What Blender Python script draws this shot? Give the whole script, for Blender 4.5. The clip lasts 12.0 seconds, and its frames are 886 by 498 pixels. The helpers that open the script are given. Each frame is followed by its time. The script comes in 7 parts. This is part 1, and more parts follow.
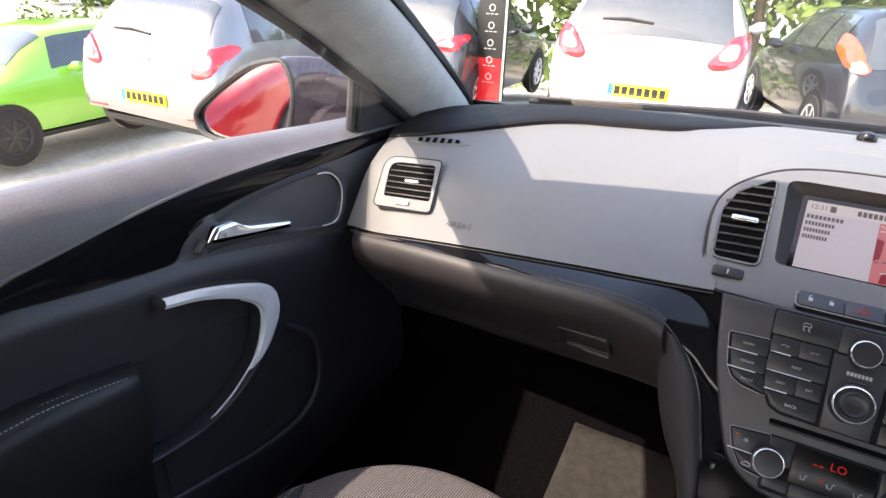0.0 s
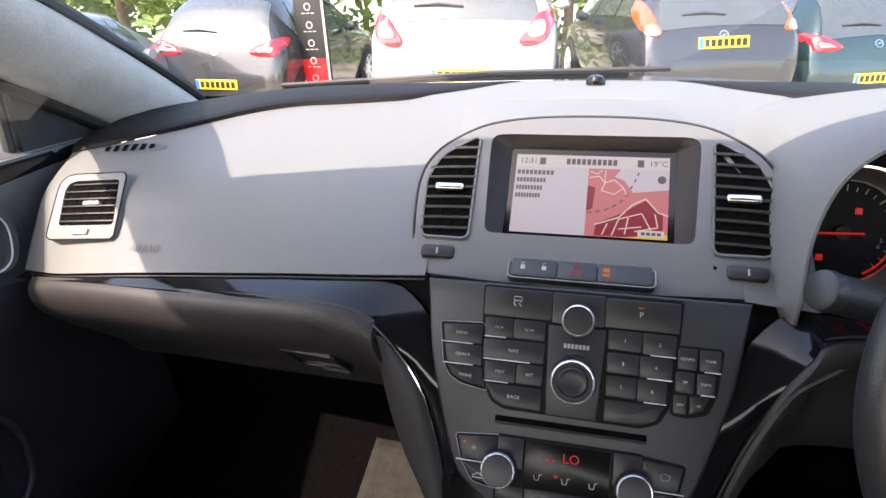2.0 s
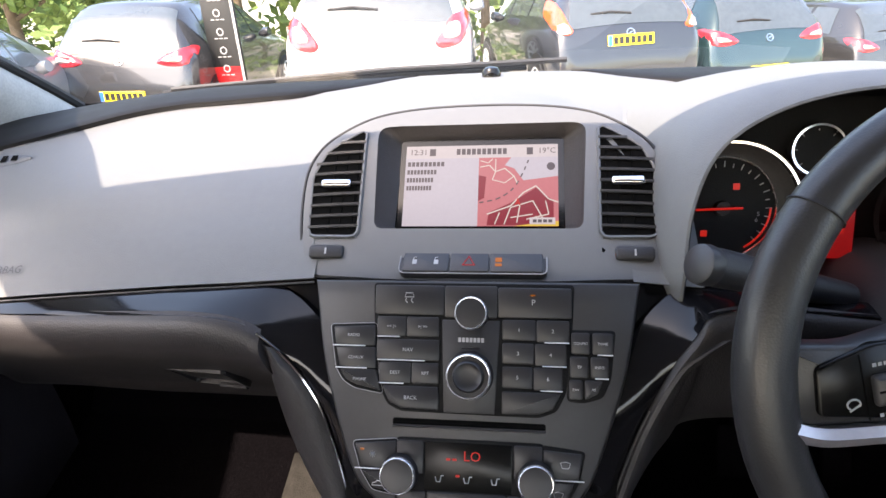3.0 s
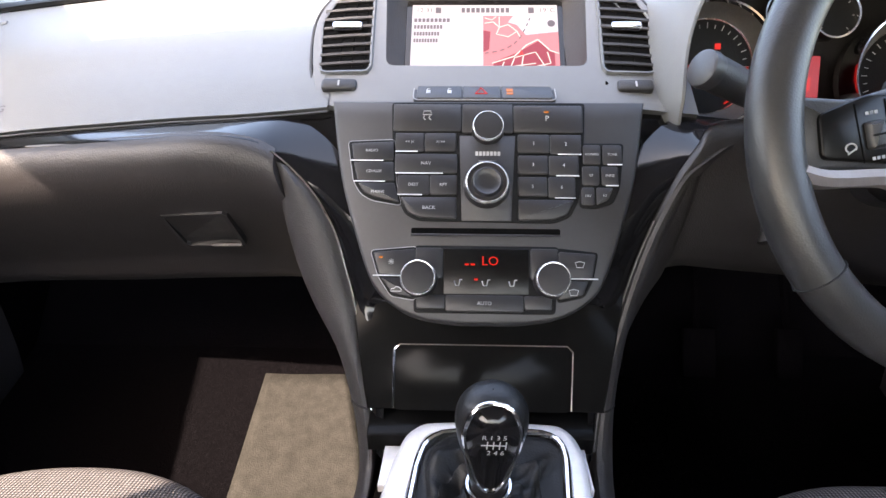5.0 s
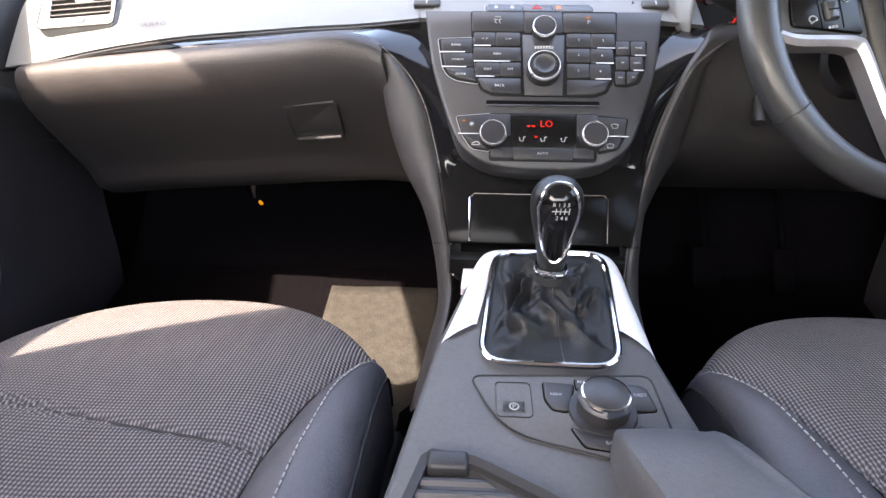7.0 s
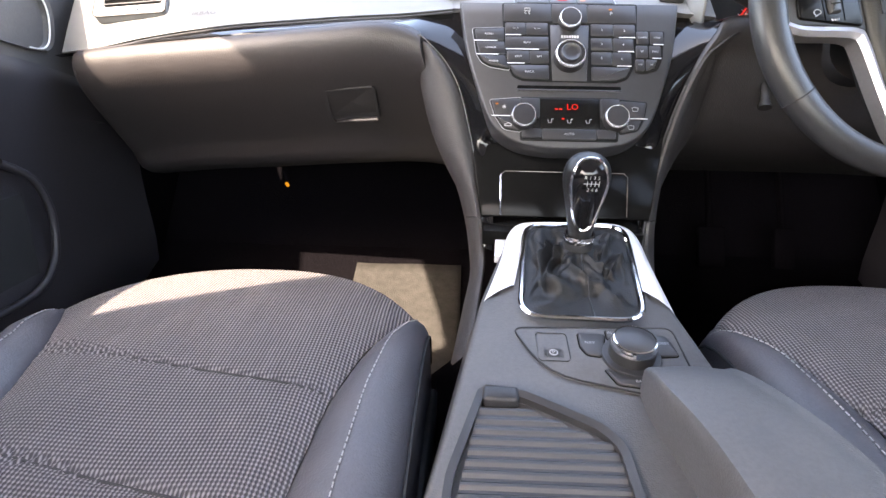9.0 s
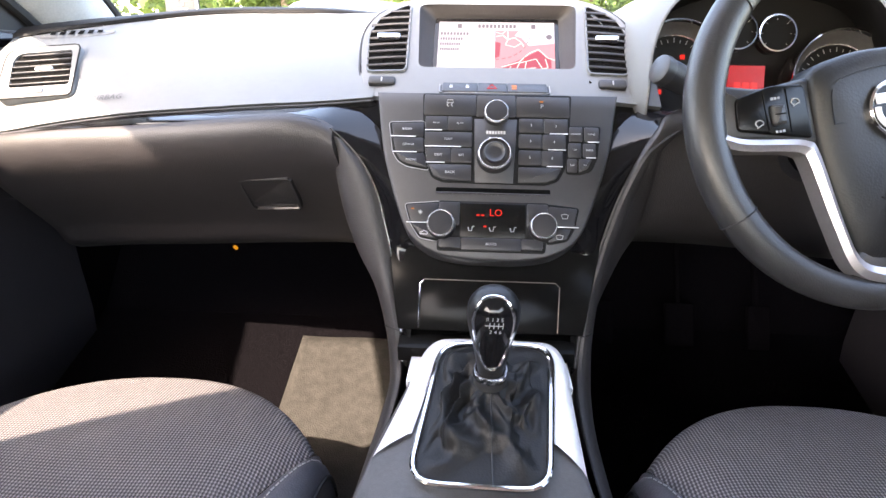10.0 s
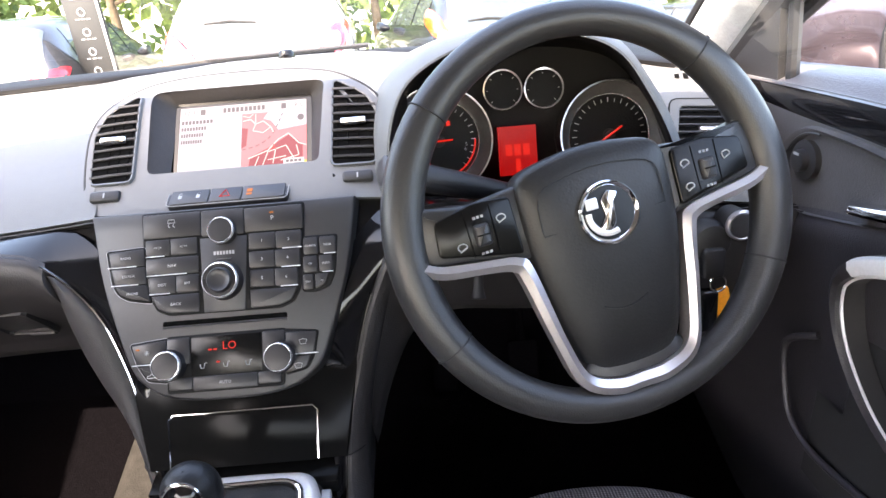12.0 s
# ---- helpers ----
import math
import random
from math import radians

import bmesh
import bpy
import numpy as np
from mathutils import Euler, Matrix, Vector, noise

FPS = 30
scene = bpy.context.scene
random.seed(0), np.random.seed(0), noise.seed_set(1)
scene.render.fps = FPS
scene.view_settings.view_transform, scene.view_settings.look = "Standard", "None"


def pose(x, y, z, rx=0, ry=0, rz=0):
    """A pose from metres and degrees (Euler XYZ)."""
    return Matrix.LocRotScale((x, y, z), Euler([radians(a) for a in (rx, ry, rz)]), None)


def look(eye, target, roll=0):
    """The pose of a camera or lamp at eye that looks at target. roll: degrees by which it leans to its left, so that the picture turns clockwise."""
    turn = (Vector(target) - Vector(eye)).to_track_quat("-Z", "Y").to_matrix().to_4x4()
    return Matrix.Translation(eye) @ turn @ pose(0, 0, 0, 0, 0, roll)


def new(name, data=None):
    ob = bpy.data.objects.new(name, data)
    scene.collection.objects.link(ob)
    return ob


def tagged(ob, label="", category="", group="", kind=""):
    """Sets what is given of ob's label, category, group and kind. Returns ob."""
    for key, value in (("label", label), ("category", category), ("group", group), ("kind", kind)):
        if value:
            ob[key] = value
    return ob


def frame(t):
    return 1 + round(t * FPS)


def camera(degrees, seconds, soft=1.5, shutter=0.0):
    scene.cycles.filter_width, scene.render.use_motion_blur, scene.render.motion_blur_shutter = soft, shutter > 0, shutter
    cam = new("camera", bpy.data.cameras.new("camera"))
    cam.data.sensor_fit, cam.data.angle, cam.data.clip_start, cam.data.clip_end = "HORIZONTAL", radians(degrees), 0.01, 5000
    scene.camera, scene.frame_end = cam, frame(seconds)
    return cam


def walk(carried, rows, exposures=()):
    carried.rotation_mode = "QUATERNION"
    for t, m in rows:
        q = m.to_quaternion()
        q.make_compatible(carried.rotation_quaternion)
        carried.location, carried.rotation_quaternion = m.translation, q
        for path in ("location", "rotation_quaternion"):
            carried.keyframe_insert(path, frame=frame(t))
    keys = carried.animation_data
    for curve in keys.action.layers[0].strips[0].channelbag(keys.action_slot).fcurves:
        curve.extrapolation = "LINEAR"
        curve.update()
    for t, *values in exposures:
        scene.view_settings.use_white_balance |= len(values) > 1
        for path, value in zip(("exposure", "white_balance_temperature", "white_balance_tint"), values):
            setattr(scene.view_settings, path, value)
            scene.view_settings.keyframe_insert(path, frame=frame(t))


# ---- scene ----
cam = camera(74.0, 12.0)
PATH = [
    (0, (-0.1259, -0.0153, 1.2471), (-0.5688, 0.7825, 0.8379), 2.24),
    (0.5, (-0.1150, 0.0234, 1.2208), (-0.5396, 0.8316, 0.8128), 1.80),
    (1, (-0.0834, 0.0711, 1.2172), (-0.4608, 0.9026, 0.8094), 0.69),
    (1.5, (-0.0453, 0.1216, 1.2186), (-0.3600, 0.9784, 0.8101), -1.04),
    (2, (0.0170, 0.1822, 1.1939), (-0.2340, 1.0590, 0.7838), -2.63),
    (2.5, (0.0668, 0.2122, 1.1887), (-0.1297, 1.1016, 0.7760), -3.82),
    (4.5, (-0.0161, 0.1453, 1.0634), (-0.0506, 1.0698, 0.6839), 0.16),
    (5, (-0.0162, 0.1131, 1.0098), (-0.0469, 1.0438, 0.6454), 0.00),
    (5.5, (-0.0101, 0.0699, 0.9631), (-0.0492, 1.0103, 0.6252), -0.24),
    (6, (-0.0291, 0.0095, 0.9425), (-0.0685, 0.9542, 0.6166), -0.16),
    (6.5, (-0.0580, -0.0472, 0.9188), (-0.0906, 0.9003, 0.6008), 0.22),
    (7, (-0.0775, -0.1031, 0.8934), (-0.1192, 0.8437, 0.5744), 0.54),
    (9, (-0.1224, -0.1734, 0.8911), (-0.1565, 0.7688, 0.5576), 0.88),
    (9.5, (-0.0887, -0.1316, 0.9217), (-0.1397, 0.8119, 0.5941), 1.31),
    (10, (-0.0134, -0.0587, 0.9922), (-0.0675, 0.8851, 0.6660), 0.80),
    (10.5, (0.1026, 0.0071, 1.0661), (0.0341, 0.9374, 0.7058), -1.37),
    (11, (0.1783, 0.0414, 1.1299), (0.1147, 0.9590, 0.7374), -3.16),
    (11.5, (0.2156, 0.0501, 1.1327), (0.1890, 0.9674, 0.7353), -4.08),
    (12, (0.2388, 0.0593, 1.1317), (0.2346, 0.9755, 0.7309), -4.86),
]
walk(cam, [(t, look(eye, target, roll)) for t, eye, target, roll in PATH], [(0, 2.17, 7700, 18), (2.7, 2.42, 7750, 18), (4.3, 3.12, 8050, 18), (5.5, 3.60, 8150, 18), (7.0, 3.97, 8150, 18), (9.0, 4.12, 8250, 18), (9.8, 3.98, 8150, 18), (10.5, 3.54, 7900, 18), (12, 3.43, 7850, 18)])

# world and sun: clear midday, the sun high behind the passenger's shoulder
SUN_EL, SUN_AZ = 46.5, 235.0   # azimuth counted anticlockwise from +x of the direction towards the sun
world = bpy.data.worlds.new("sky")
scene.world = world
world.use_nodes = True
wn = world.node_tree
sky = wn.nodes.new("ShaderNodeTexSky")
sky.sky_type = "NISHITA"
sky.sun_disc = False
sky.sun_elevation = radians(SUN_EL)
sky.sun_rotation = radians(90 - SUN_AZ)
sky.air_density, sky.dust_density = 1.0, 2.0
wn.links.new(sky.outputs[0], wn.nodes["Background"].inputs[0])
wn.nodes["Background"].inputs[1].default_value = 0.25
sun = new("sun", bpy.data.lights.new("sun", "SUN"))
sun.data.energy, sun.data.angle, sun.data.color = 2.5, radians(0.6), (1.0, 0.95, 0.87)
sdir = Vector((math.cos(radians(SUN_EL)) * math.cos(radians(SUN_AZ)), math.cos(radians(SUN_EL)) * math.sin(radians(SUN_AZ)), math.sin(radians(SUN_EL))))
sun.matrix_world = look(sdir * 30, (0, 0, 0))


# ---------- materials ----------
def material(name, color, rough=0.5, metal=0.0, vary=0.12, scale=30.0, bump=0.0, bump_scale=900.0, coat=0.0, spec=0.5):
    m = bpy.data.materials.new(name)
    m.use_nodes = True
    nt = m.node_tree
    b = nt.nodes["Principled BSDF"]
    b.inputs["Roughness"].default_value = rough
    b.inputs["Metallic"].default_value = metal
    b.inputs["Coat Weight"].default_value = coat
    b.inputs["Coat Roughness"].default_value = 0.04
    b.inputs["Specular IOR Level"].default_value = spec
    co = nt.nodes.new("ShaderNodeTexCoord")
    n1, n2 = nt.nodes.new("ShaderNodeTexNoise"), nt.nodes.new("ShaderNodeTexNoise")
    n1.inputs["Scale"].default_value, n2.inputs["Scale"].default_value = scale, scale * 9
    n1.inputs["Detail"].default_value = n2.inputs["Detail"].default_value = 3
    for n in (n1, n2):
        nt.links.new(co.outputs["Object"], n.inputs["Vector"])
    add = nt.nodes.new("ShaderNodeMath")
    add.operation = "ADD"
    nt.links.new(n1.outputs[0], add.inputs[0])
    nt.links.new(n2.outputs[0], add.inputs[1])
    ramp = nt.nodes.new("ShaderNodeMapRange")
    ramp.inputs[1].default_value, ramp.inputs[2].default_value = 0.7, 1.3
    nt.links.new(add.outputs[0], ramp.inputs[0])
    mix = nt.nodes.new("ShaderNodeMix")
    mix.data_type = "RGBA"
    c = Vector(color)
    mix.inputs[6].default_value = (*(c * (1 - vary)), 1)
    mix.inputs[7].default_value = (*(c * (1 + vary)), 1)
    nt.links.new(ramp.outputs[0], mix.inputs[0])
    nt.links.new(mix.outputs[2], b.inputs["Base Color"])
    rr = nt.nodes.new("ShaderNodeMapRange")
    rr.inputs[3].default_value, rr.inputs[4].default_value = max(rough - 0.06, 0.0), min(rough + 0.06, 1)
    if rough > 0.12:
        nt.links.new(n1.outputs[0], rr.inputs[0])
        nt.links.new(rr.outputs[0], b.inputs["Roughness"])
    if bump:
        v = nt.nodes.new("ShaderNodeTexVoronoi")
        v.inputs["Scale"].default_value = bump_scale
        nt.links.new(co.outputs["Object"], v.inputs["Vector"])
        bp = nt.nodes.new("ShaderNodeBump")
        bp.inputs["Strength"].default_value, bp.inputs["Distance"].default_value = bump, 0.0005
        nt.links.new(v.outputs[0], bp.inputs["Height"])
        nt.links.new(bp.outputs[0], b.inputs["Normal"])
    return m


def glowing(name, color, strength):
    m = material(name, [c * 0.05 for c in color], 0.3, spec=0.25)   # a dark cover over the light
    b = m.node_tree.nodes["Principled BSDF"]
    b.inputs["Emission Color"].default_value = (*color, 1)
    b.inputs["Emission Strength"].default_value = strength
    return m


def glass(name, tint=(0.92, 0.95, 0.94), gloss=0.35):
    m = bpy.data.materials.new(name)
    m.use_nodes = True
    nt = m.node_tree
    nt.nodes.remove(nt.nodes["Principled BSDF"])
    tr, gl, fr, mx = (nt.nodes.new(k) for k in ("ShaderNodeBsdfTransparent", "ShaderNodeBsdfGlossy", "ShaderNodeLayerWeight", "ShaderNodeMixShader"))
    tr.inputs[0].default_value = (*tint, 1)
    gl.inputs["Roughness"].default_value = 0.01
    fr.inputs[0].default_value = 0.12
    amount = nt.nodes.new("ShaderNodeMath")
    amount.operation = "MULTIPLY_ADD"
    amount.inputs[1].default_value, amount.inputs[2].default_value = gloss, 0.03
    nt.links.new(fr.outputs["Facing"], amount.inputs[0])
    for a, k in ((amount, 0), (tr, 1), (gl, 2)):
        nt.links.new(a.outputs[0], mx.inputs[k])
    nt.links.new(mx.outputs[0], nt.nodes["Material Output"].inputs[0])
    return m


def weave(name, dark, light, pitch):
    """Coarse woven cloth: small light dots in rows between dark threads."""
    m = material(name, dark, 0.95, spec=0.2)
    nt = m.node_tree
    b = nt.nodes["Principled BSDF"]
    old = b.inputs["Base Color"].links[0].from_socket
    co = nt.nodes.new("ShaderNodeTexCoord")
    sep = nt.nodes.new("ShaderNodeSeparateXYZ")
    nt.links.new(co.outputs["Object"], sep.inputs[0])

    def sine(out, p, phase=None):
        mu = nt.nodes.new("ShaderNodeMath")
        mu.operation = "MULTIPLY"
        mu.inputs[1].default_value = 2 * math.pi / p
        nt.links.new(out, mu.inputs[0])
        src = mu.outputs[0]
        if phase is not None:
            ad = nt.nodes.new("ShaderNodeMath")
            nt.links.new(src, ad.inputs[0])
            nt.links.new(phase, ad.inputs[1])
            src = ad.outputs[0]
        si = nt.nodes.new("ShaderNodeMath")
        si.operation = "SINE"
        nt.links.new(src, si.inputs[0])
        return si.outputs[0]

    ay = nt.nodes.new("ShaderNodeMath")
    ay.operation = "SUBTRACT"
    nt.links.new(sep.outputs[1], ay.inputs[0])
    nt.links.new(sep.outputs[2], ay.inputs[1])
    sx, sy = sine(sep.outputs[0], pitch), sine(ay.outputs[0], pitch * 1.05)
    less = nt.nodes.new("ShaderNodeMath")
    less.operation = "MULTIPLY"
    less.inputs[1].default_value = 0.62
    nt.links.new(sy, less.inputs[0])
    sy = less.outputs[0]
    pr = nt.nodes.new("ShaderNodeMath")
    pr.operation = "ADD"
    nt.links.new(sx, pr.inputs[0])
    nt.links.new(sy, pr.inputs[1])
    mr = nt.nodes.new("ShaderNodeMapRange")
    mr.inputs[1].default_value, mr.inputs[2].default_value = -0.45, 1.25
    nt.links.new(pr.outputs[0], mr.inputs[0])
    mix = nt.nodes.new("ShaderNodeMix")
    mix.data_type = "RGBA"
    mix.inputs[7].default_value = (*light, 1)
    nt.links.new(mr.outputs[0], mix.inputs[0])
    nt.links.new(old, mix.inputs[6])
    nt.links.new(mix.outputs[2], b.inputs["Base Color"])
    bp = nt.nodes.new("ShaderNodeBump")
    bp.inputs["Strength"].default_value, bp.inputs["Distance"].default_value = 0.6, 0.001
    nt.links.new(pr.outputs[0], bp.inputs["Height"])
    nt.links.new(bp.outputs[0], b.inputs["Normal"])
    return m


M = dict(
    consolegrey=material("console_grey_plastic", (0.066, 0.066, 0.068), 0.55, bump=0.35, bump_scale=700),
    # near-black for openings and gaps: their shade painted as a colour
    void=material("gap_shade_black", (0.003, 0.003, 0.003), 0.9, spec=0.05),
    lip=material("black_grained_plastic", (0.006, 0.006, 0.0065), 0.6, bump=0.3, bump_scale=800, spec=0.15),
    pad=material("soft_grey_plastic", (0.120, 0.125, 0.127), 0.55, vary=0.035, scale=12, bump=0.35, bump_scale=900),
    silvergrey=material("satin_grey_plastic", (0.110, 0.114, 0.118), 0.40, vary=0.03, scale=12, bump=0.12, bump_scale=1100),
    black=material("black_plastic", (0.018, 0.018, 0.02), 0.5, bump=0.3, bump_scale=800),
    dark=material("dark_soft_plastic", (0.028, 0.026, 0.027), 0.55, bump=0.4, bump_scale=600),
    gloss=material("piano_black", (0.006, 0.006, 0.007), 0.10, scale=8, spec=0.30),
    panel=material("anthracite_plastic", (0.026, 0.0255, 0.027), 0.42, vary=0.05, bump=0.15, bump_scale=1400),
    button=material("button_plastic", (0.017, 0.0165, 0.018), 0.40, vary=0.05),
    chrome=material("chrome", (0.75, 0.75, 0.76), 0.1, 1.0, vary=0.04),
    ring=material("bright_ring", (0.78, 0.78, 0.79), 0.22, 0.75, vary=0.05),
    display=material("display_cover", (0.004, 0.004, 0.004), 0.25, spec=0.2),
    trim=material("dull_satin_metal", (0.5, 0.48, 0.49), 0.32, 0.8, vary=0.05),
    # darker than the dashboard plastic: the lid's shade is put into its colour
    glovebox=material("shade_darkened_plastic", (0.0215, 0.0195, 0.0208), 0.5, bump=0.4, bump_scale=600),
    amber=glowing("amber_glow", (1.0, 0.42, 0.03), 0.05),
    doorcard=material("black_door_card", (0.026, 0.024, 0.028), 0.44, bump=0.4, bump_scale=600),
    doorpanel=material("door_panel_plastic", (0.062, 0.060, 0.063), 0.5, bump=0.35, bump_scale=600),
    lowgloss=material("smoked_gloss_black", (0.006, 0.006, 0.006), 0.16, scale=8, spec=0.05),
    gaiter=material("gaiter_leather", (0.0100, 0.0098, 0.0098), 0.5, bump=0.4, bump_scale=420, spec=0.32),
    satin=material("satin_metal", (0.78, 0.78, 0.79), 0.30, 0.25, vary=0.05),
    leather=material("black_leather", (0.013, 0.013, 0.0135), 0.42, bump=0.3, bump_scale=420, spec=0.35),
    rimleather=material("steering_leather", (0.022, 0.022, 0.023), 0.38, bump=0.22, bump_scale=600),
    roll=material("door_roll", (0.095, 0.09, 0.097), 0.42, bump=0.5, bump_scale=420),
    vinyl=material("seat_vinyl", (0.055, 0.053, 0.06), 0.5, bump=0.5, bump_scale=500),
    cloth=weave("woven_seat_cloth", (0.045, 0.042, 0.045), (0.190, 0.176, 0.180), 0.0036),
    # blacker than any carpet: footwell shade is put into the colour
    carpet=material("shade_black_carpet", (0.0032, 0.0028, 0.0034), 1.0, scale=200, vary=0.4, bump=1.0, bump_scale=400, spec=0.0),
    mat=material("beige_mat", (0.029, 0.0273, 0.0255), 1.0, scale=60, vary=0.3, bump=1.0, bump_scale=500, spec=0.1),
    pillar=material("pillar_cloth", (0.42, 0.42, 0.41), 0.9, bump=0.5, bump_scale=900, spec=0.2),
    lining=material("roof_lining", (0.38, 0.38, 0.37), 0.95, bump=0.4, bump_scale=800, spec=0.2),
    rubber=material("rubber", (0.012, 0.012, 0.013), 0.75),
    stitch=material("grey_thread", (0.3, 0.3, 0.3), 0.8),
    white=material("white_print", (0.34, 0.34, 0.34), 0.6),
    legend=material("dim_legend_print", (0.42, 0.42, 0.43), 0.6),
    grey=material("grey_print", (0.25, 0.25, 0.26), 0.6),
    orange=material("orange_fob", (0.85, 0.3, 0.02), 0.4),
    glass=glass("clear_glass"),
    lens=glass("dial_lens", (0.9, 0.9, 0.9), 0.2),
    mirror=material("mirror_glass", (0.9, 0.9, 0.9), 0.02, 1.0, vary=0.0),
    redglow=glowing("red_display", (1.0, 0.015, 0.015), 0.034),
    ledred=glowing("red_led", (1.0, 0.03, 0.02), 0.075),
    ledorange=glowing("orange_led", (1.0, 0.30, 0.02), 0.075),
    scr=glowing("lcd_lilac", (0.60, 0.60, 0.74), 0.145),
    scrbar=glowing("lcd_pale", (0.68, 0.66, 0.74), 0.145),
    scrpink=glowing("lcd_pink", (0.72, 0.24, 0.29), 0.125),
    scrred=glowing("lcd_dark_red", (0.42, 0.03, 0.06), 0.10),
    scrline=glowing("lcd_white", (0.9, 0.85, 0.85), 0.12),
    scrink=glowing("lcd_ink", (0.14, 0.12, 0.15), 0.12),
    scryellow=glowing("lcd_yellow", (0.9, 0.65, 0.1), 0.13),
    body=material("plum_grey_paint", (0.07, 0.055, 0.065), 0.25, 0.5, coat=1.0, scale=6),
    grass=material("grass", (0.07, 0.11, 0.03), 1.0, scale=3, vary=0.4),
    ground=material("pale_tarmac", (0.42, 0.38, 0.32), 0.95, scale=1.5, vary=0.25, bump=0.8, bump_scale=60),
)


# ---------- mesh helpers ----------
class Frame:
    """A plane with its own axes: a across, b along, c out of it."""
    def __init__(self, o, a, b):
        self.o, self.a, self.b = Vector(o), Vector(a).normalized(), Vector(b).normalized()
        self.c = self.a.cross(self.b).normalized()

    def at(self, a, b, c=0.0):
        return self.o + self.a * a + self.b * b + self.c * c


def part(name, bm, mat, parent=None, label="", smooth=True):
    me = bpy.data.meshes.new(name)
    bmesh.ops.recalc_face_normals(bm, faces=bm.faces)
    if smooth:
        for f in bm.faces:
            f.smooth = True
    bm.to_mesh(me)
    bm.free()
    if smooth:
        me.set_sharp_from_angle(angle=radians(40))
    me.materials.append(mat)
    ob = new(name, me)
    if parent is not None:
        ob.parent = parent
        ob.matrix_parent_inverse = base_of(parent).inverted()
    return tagged(ob, label)


def base_of(ob):
    m = Matrix.Translation(ob.location)
    return m if ob.parent is None else Matrix.Identity(4)


def thing(name, label, category, at=(0, 0, 0), group="", kind=""):
    ob = new(name)
    ob.location = at
    ob.empty_display_size = 0.05
    return tagged(ob, label, category, group, kind)


def spline(pts, n, closed=False):
    """n points on a smooth curve through pts."""
    pts = [Vector(p) for p in pts]
    k = len(pts)
    out = []
    segs = k if closed else k - 1
    for i in range(n):
        t = i / n * segs if closed else i / (n - 1) * segs
        s = min(int(t), segs - 1)
        t -= s
        if closed:
            p0, p1, p2, p3 = (pts[(s + j) % k] for j in (-1, 0, 1, 2))
        else:
            p1, p2 = pts[s], pts[s + 1]
            p0 = pts[s - 1] if s else p1 * 2 - p2
            p3 = pts[s + 2] if s + 2 < k else p2 * 2 - p1
        out.append(0.5 * (2 * p1 + (p2 - p0) * t + (2 * p0 - 5 * p1 + 4 * p2 - p3) * t * t + (3 * p1 - p0 - 3 * p2 + p3) * t ** 3))
    return out


def surface(rows, bm=None, wrap_rows=False, wrap=False):
    bm = bm or bmesh.new()
    vs = [[bm.verts.new(p) for p in r] for r in rows]
    nr, nc = len(vs), len(vs[0])
    for i in range(nr if wrap_rows else nr - 1):
        for j in range(nc if wrap else nc - 1):
            q = [vs[i][j], vs[i][(j + 1) % nc], vs[(i + 1) % nr][(j + 1) % nc], vs[(i + 1) % nr][j]]
            if len(set(q)) == 4:
                bm.faces.new(q)
    return bm


def thick(ob, t, offset=-1.0):
    md = ob.modifiers.new("thickness", "SOLIDIFY")
    md.thickness, md.offset = t, offset
    return ob


def smooth_rows(keys, n_across, n_along):
    """A surface through key rows of points, smooth both ways."""
    rows = [spline(r, n_across) for r in keys]
    cols = [spline([r[j] for r in rows], n_along) for j in range(n_across)]
    return [[cols[j][i] for j in range(n_across)] for i in range(n_along)]


def tube(pts, r, seg=10, closed=False, bm=None, squash=1.0):
    """A round bar along pts; r a number or one per point."""
    bm = bm or bmesh.new()
    pts = [Vector(p) for p in pts]
    n = len(pts)
    rs = r if isinstance(r, (list, tuple)) else [r] * n
    t0 = (pts[1] - pts[0]).normalized()
    side = t0.orthogonal().normalized()
    rings = []
    for i, p in enumerate(pts):
        a, b = (pts[i - 1] if i or closed else pts[0]), (pts[(i + 1) % n] if i < n - 1 or closed else pts[-1])
        t = (b - a).normalized()
        side = (side - t * side.dot(t)).normalized()
        up = t.cross(side)
        rings.append([p + (side * math.cos(k * math.tau / seg) + up * math.sin(k * math.tau / seg) * squash) * rs[i] for k in range(seg)])
    surface(rings, bm, wrap_rows=closed, wrap=True)
    if not closed:
        bm.verts.ensure_lookup_table()
        base = len(bm.verts) - n * seg
        bm.faces.new([bm.verts[base + k] for k in range(seg)][::-1])
        bm.faces.new([bm.verts[base + (n - 1) * seg + k] for k in range(seg)])
    return bm


def lathe(fr, profile, seg=24, a=0.0, b=0.0, bm=None, cap=True):
    """A turned shape round fr's c axis: profile of (radius, height)."""
    bm = bm or bmesh.new()
    rings = [[fr.at(a + r * math.cos(k * math.tau / seg), b + r * math.sin(k * math.tau / seg), h) for k in range(seg)] for r, h in profile]
    surface(rings, bm, wrap=True)
    if cap:
        bm.verts.ensure_lookup_table()
        base = len(bm.verts) - len(profile) * seg
        bm.faces.new([bm.verts[len(bm.verts) - seg + k] for k in range(seg)])
        bm.faces.new([bm.verts[base + k] for k in range(seg)][::-1])
    return bm


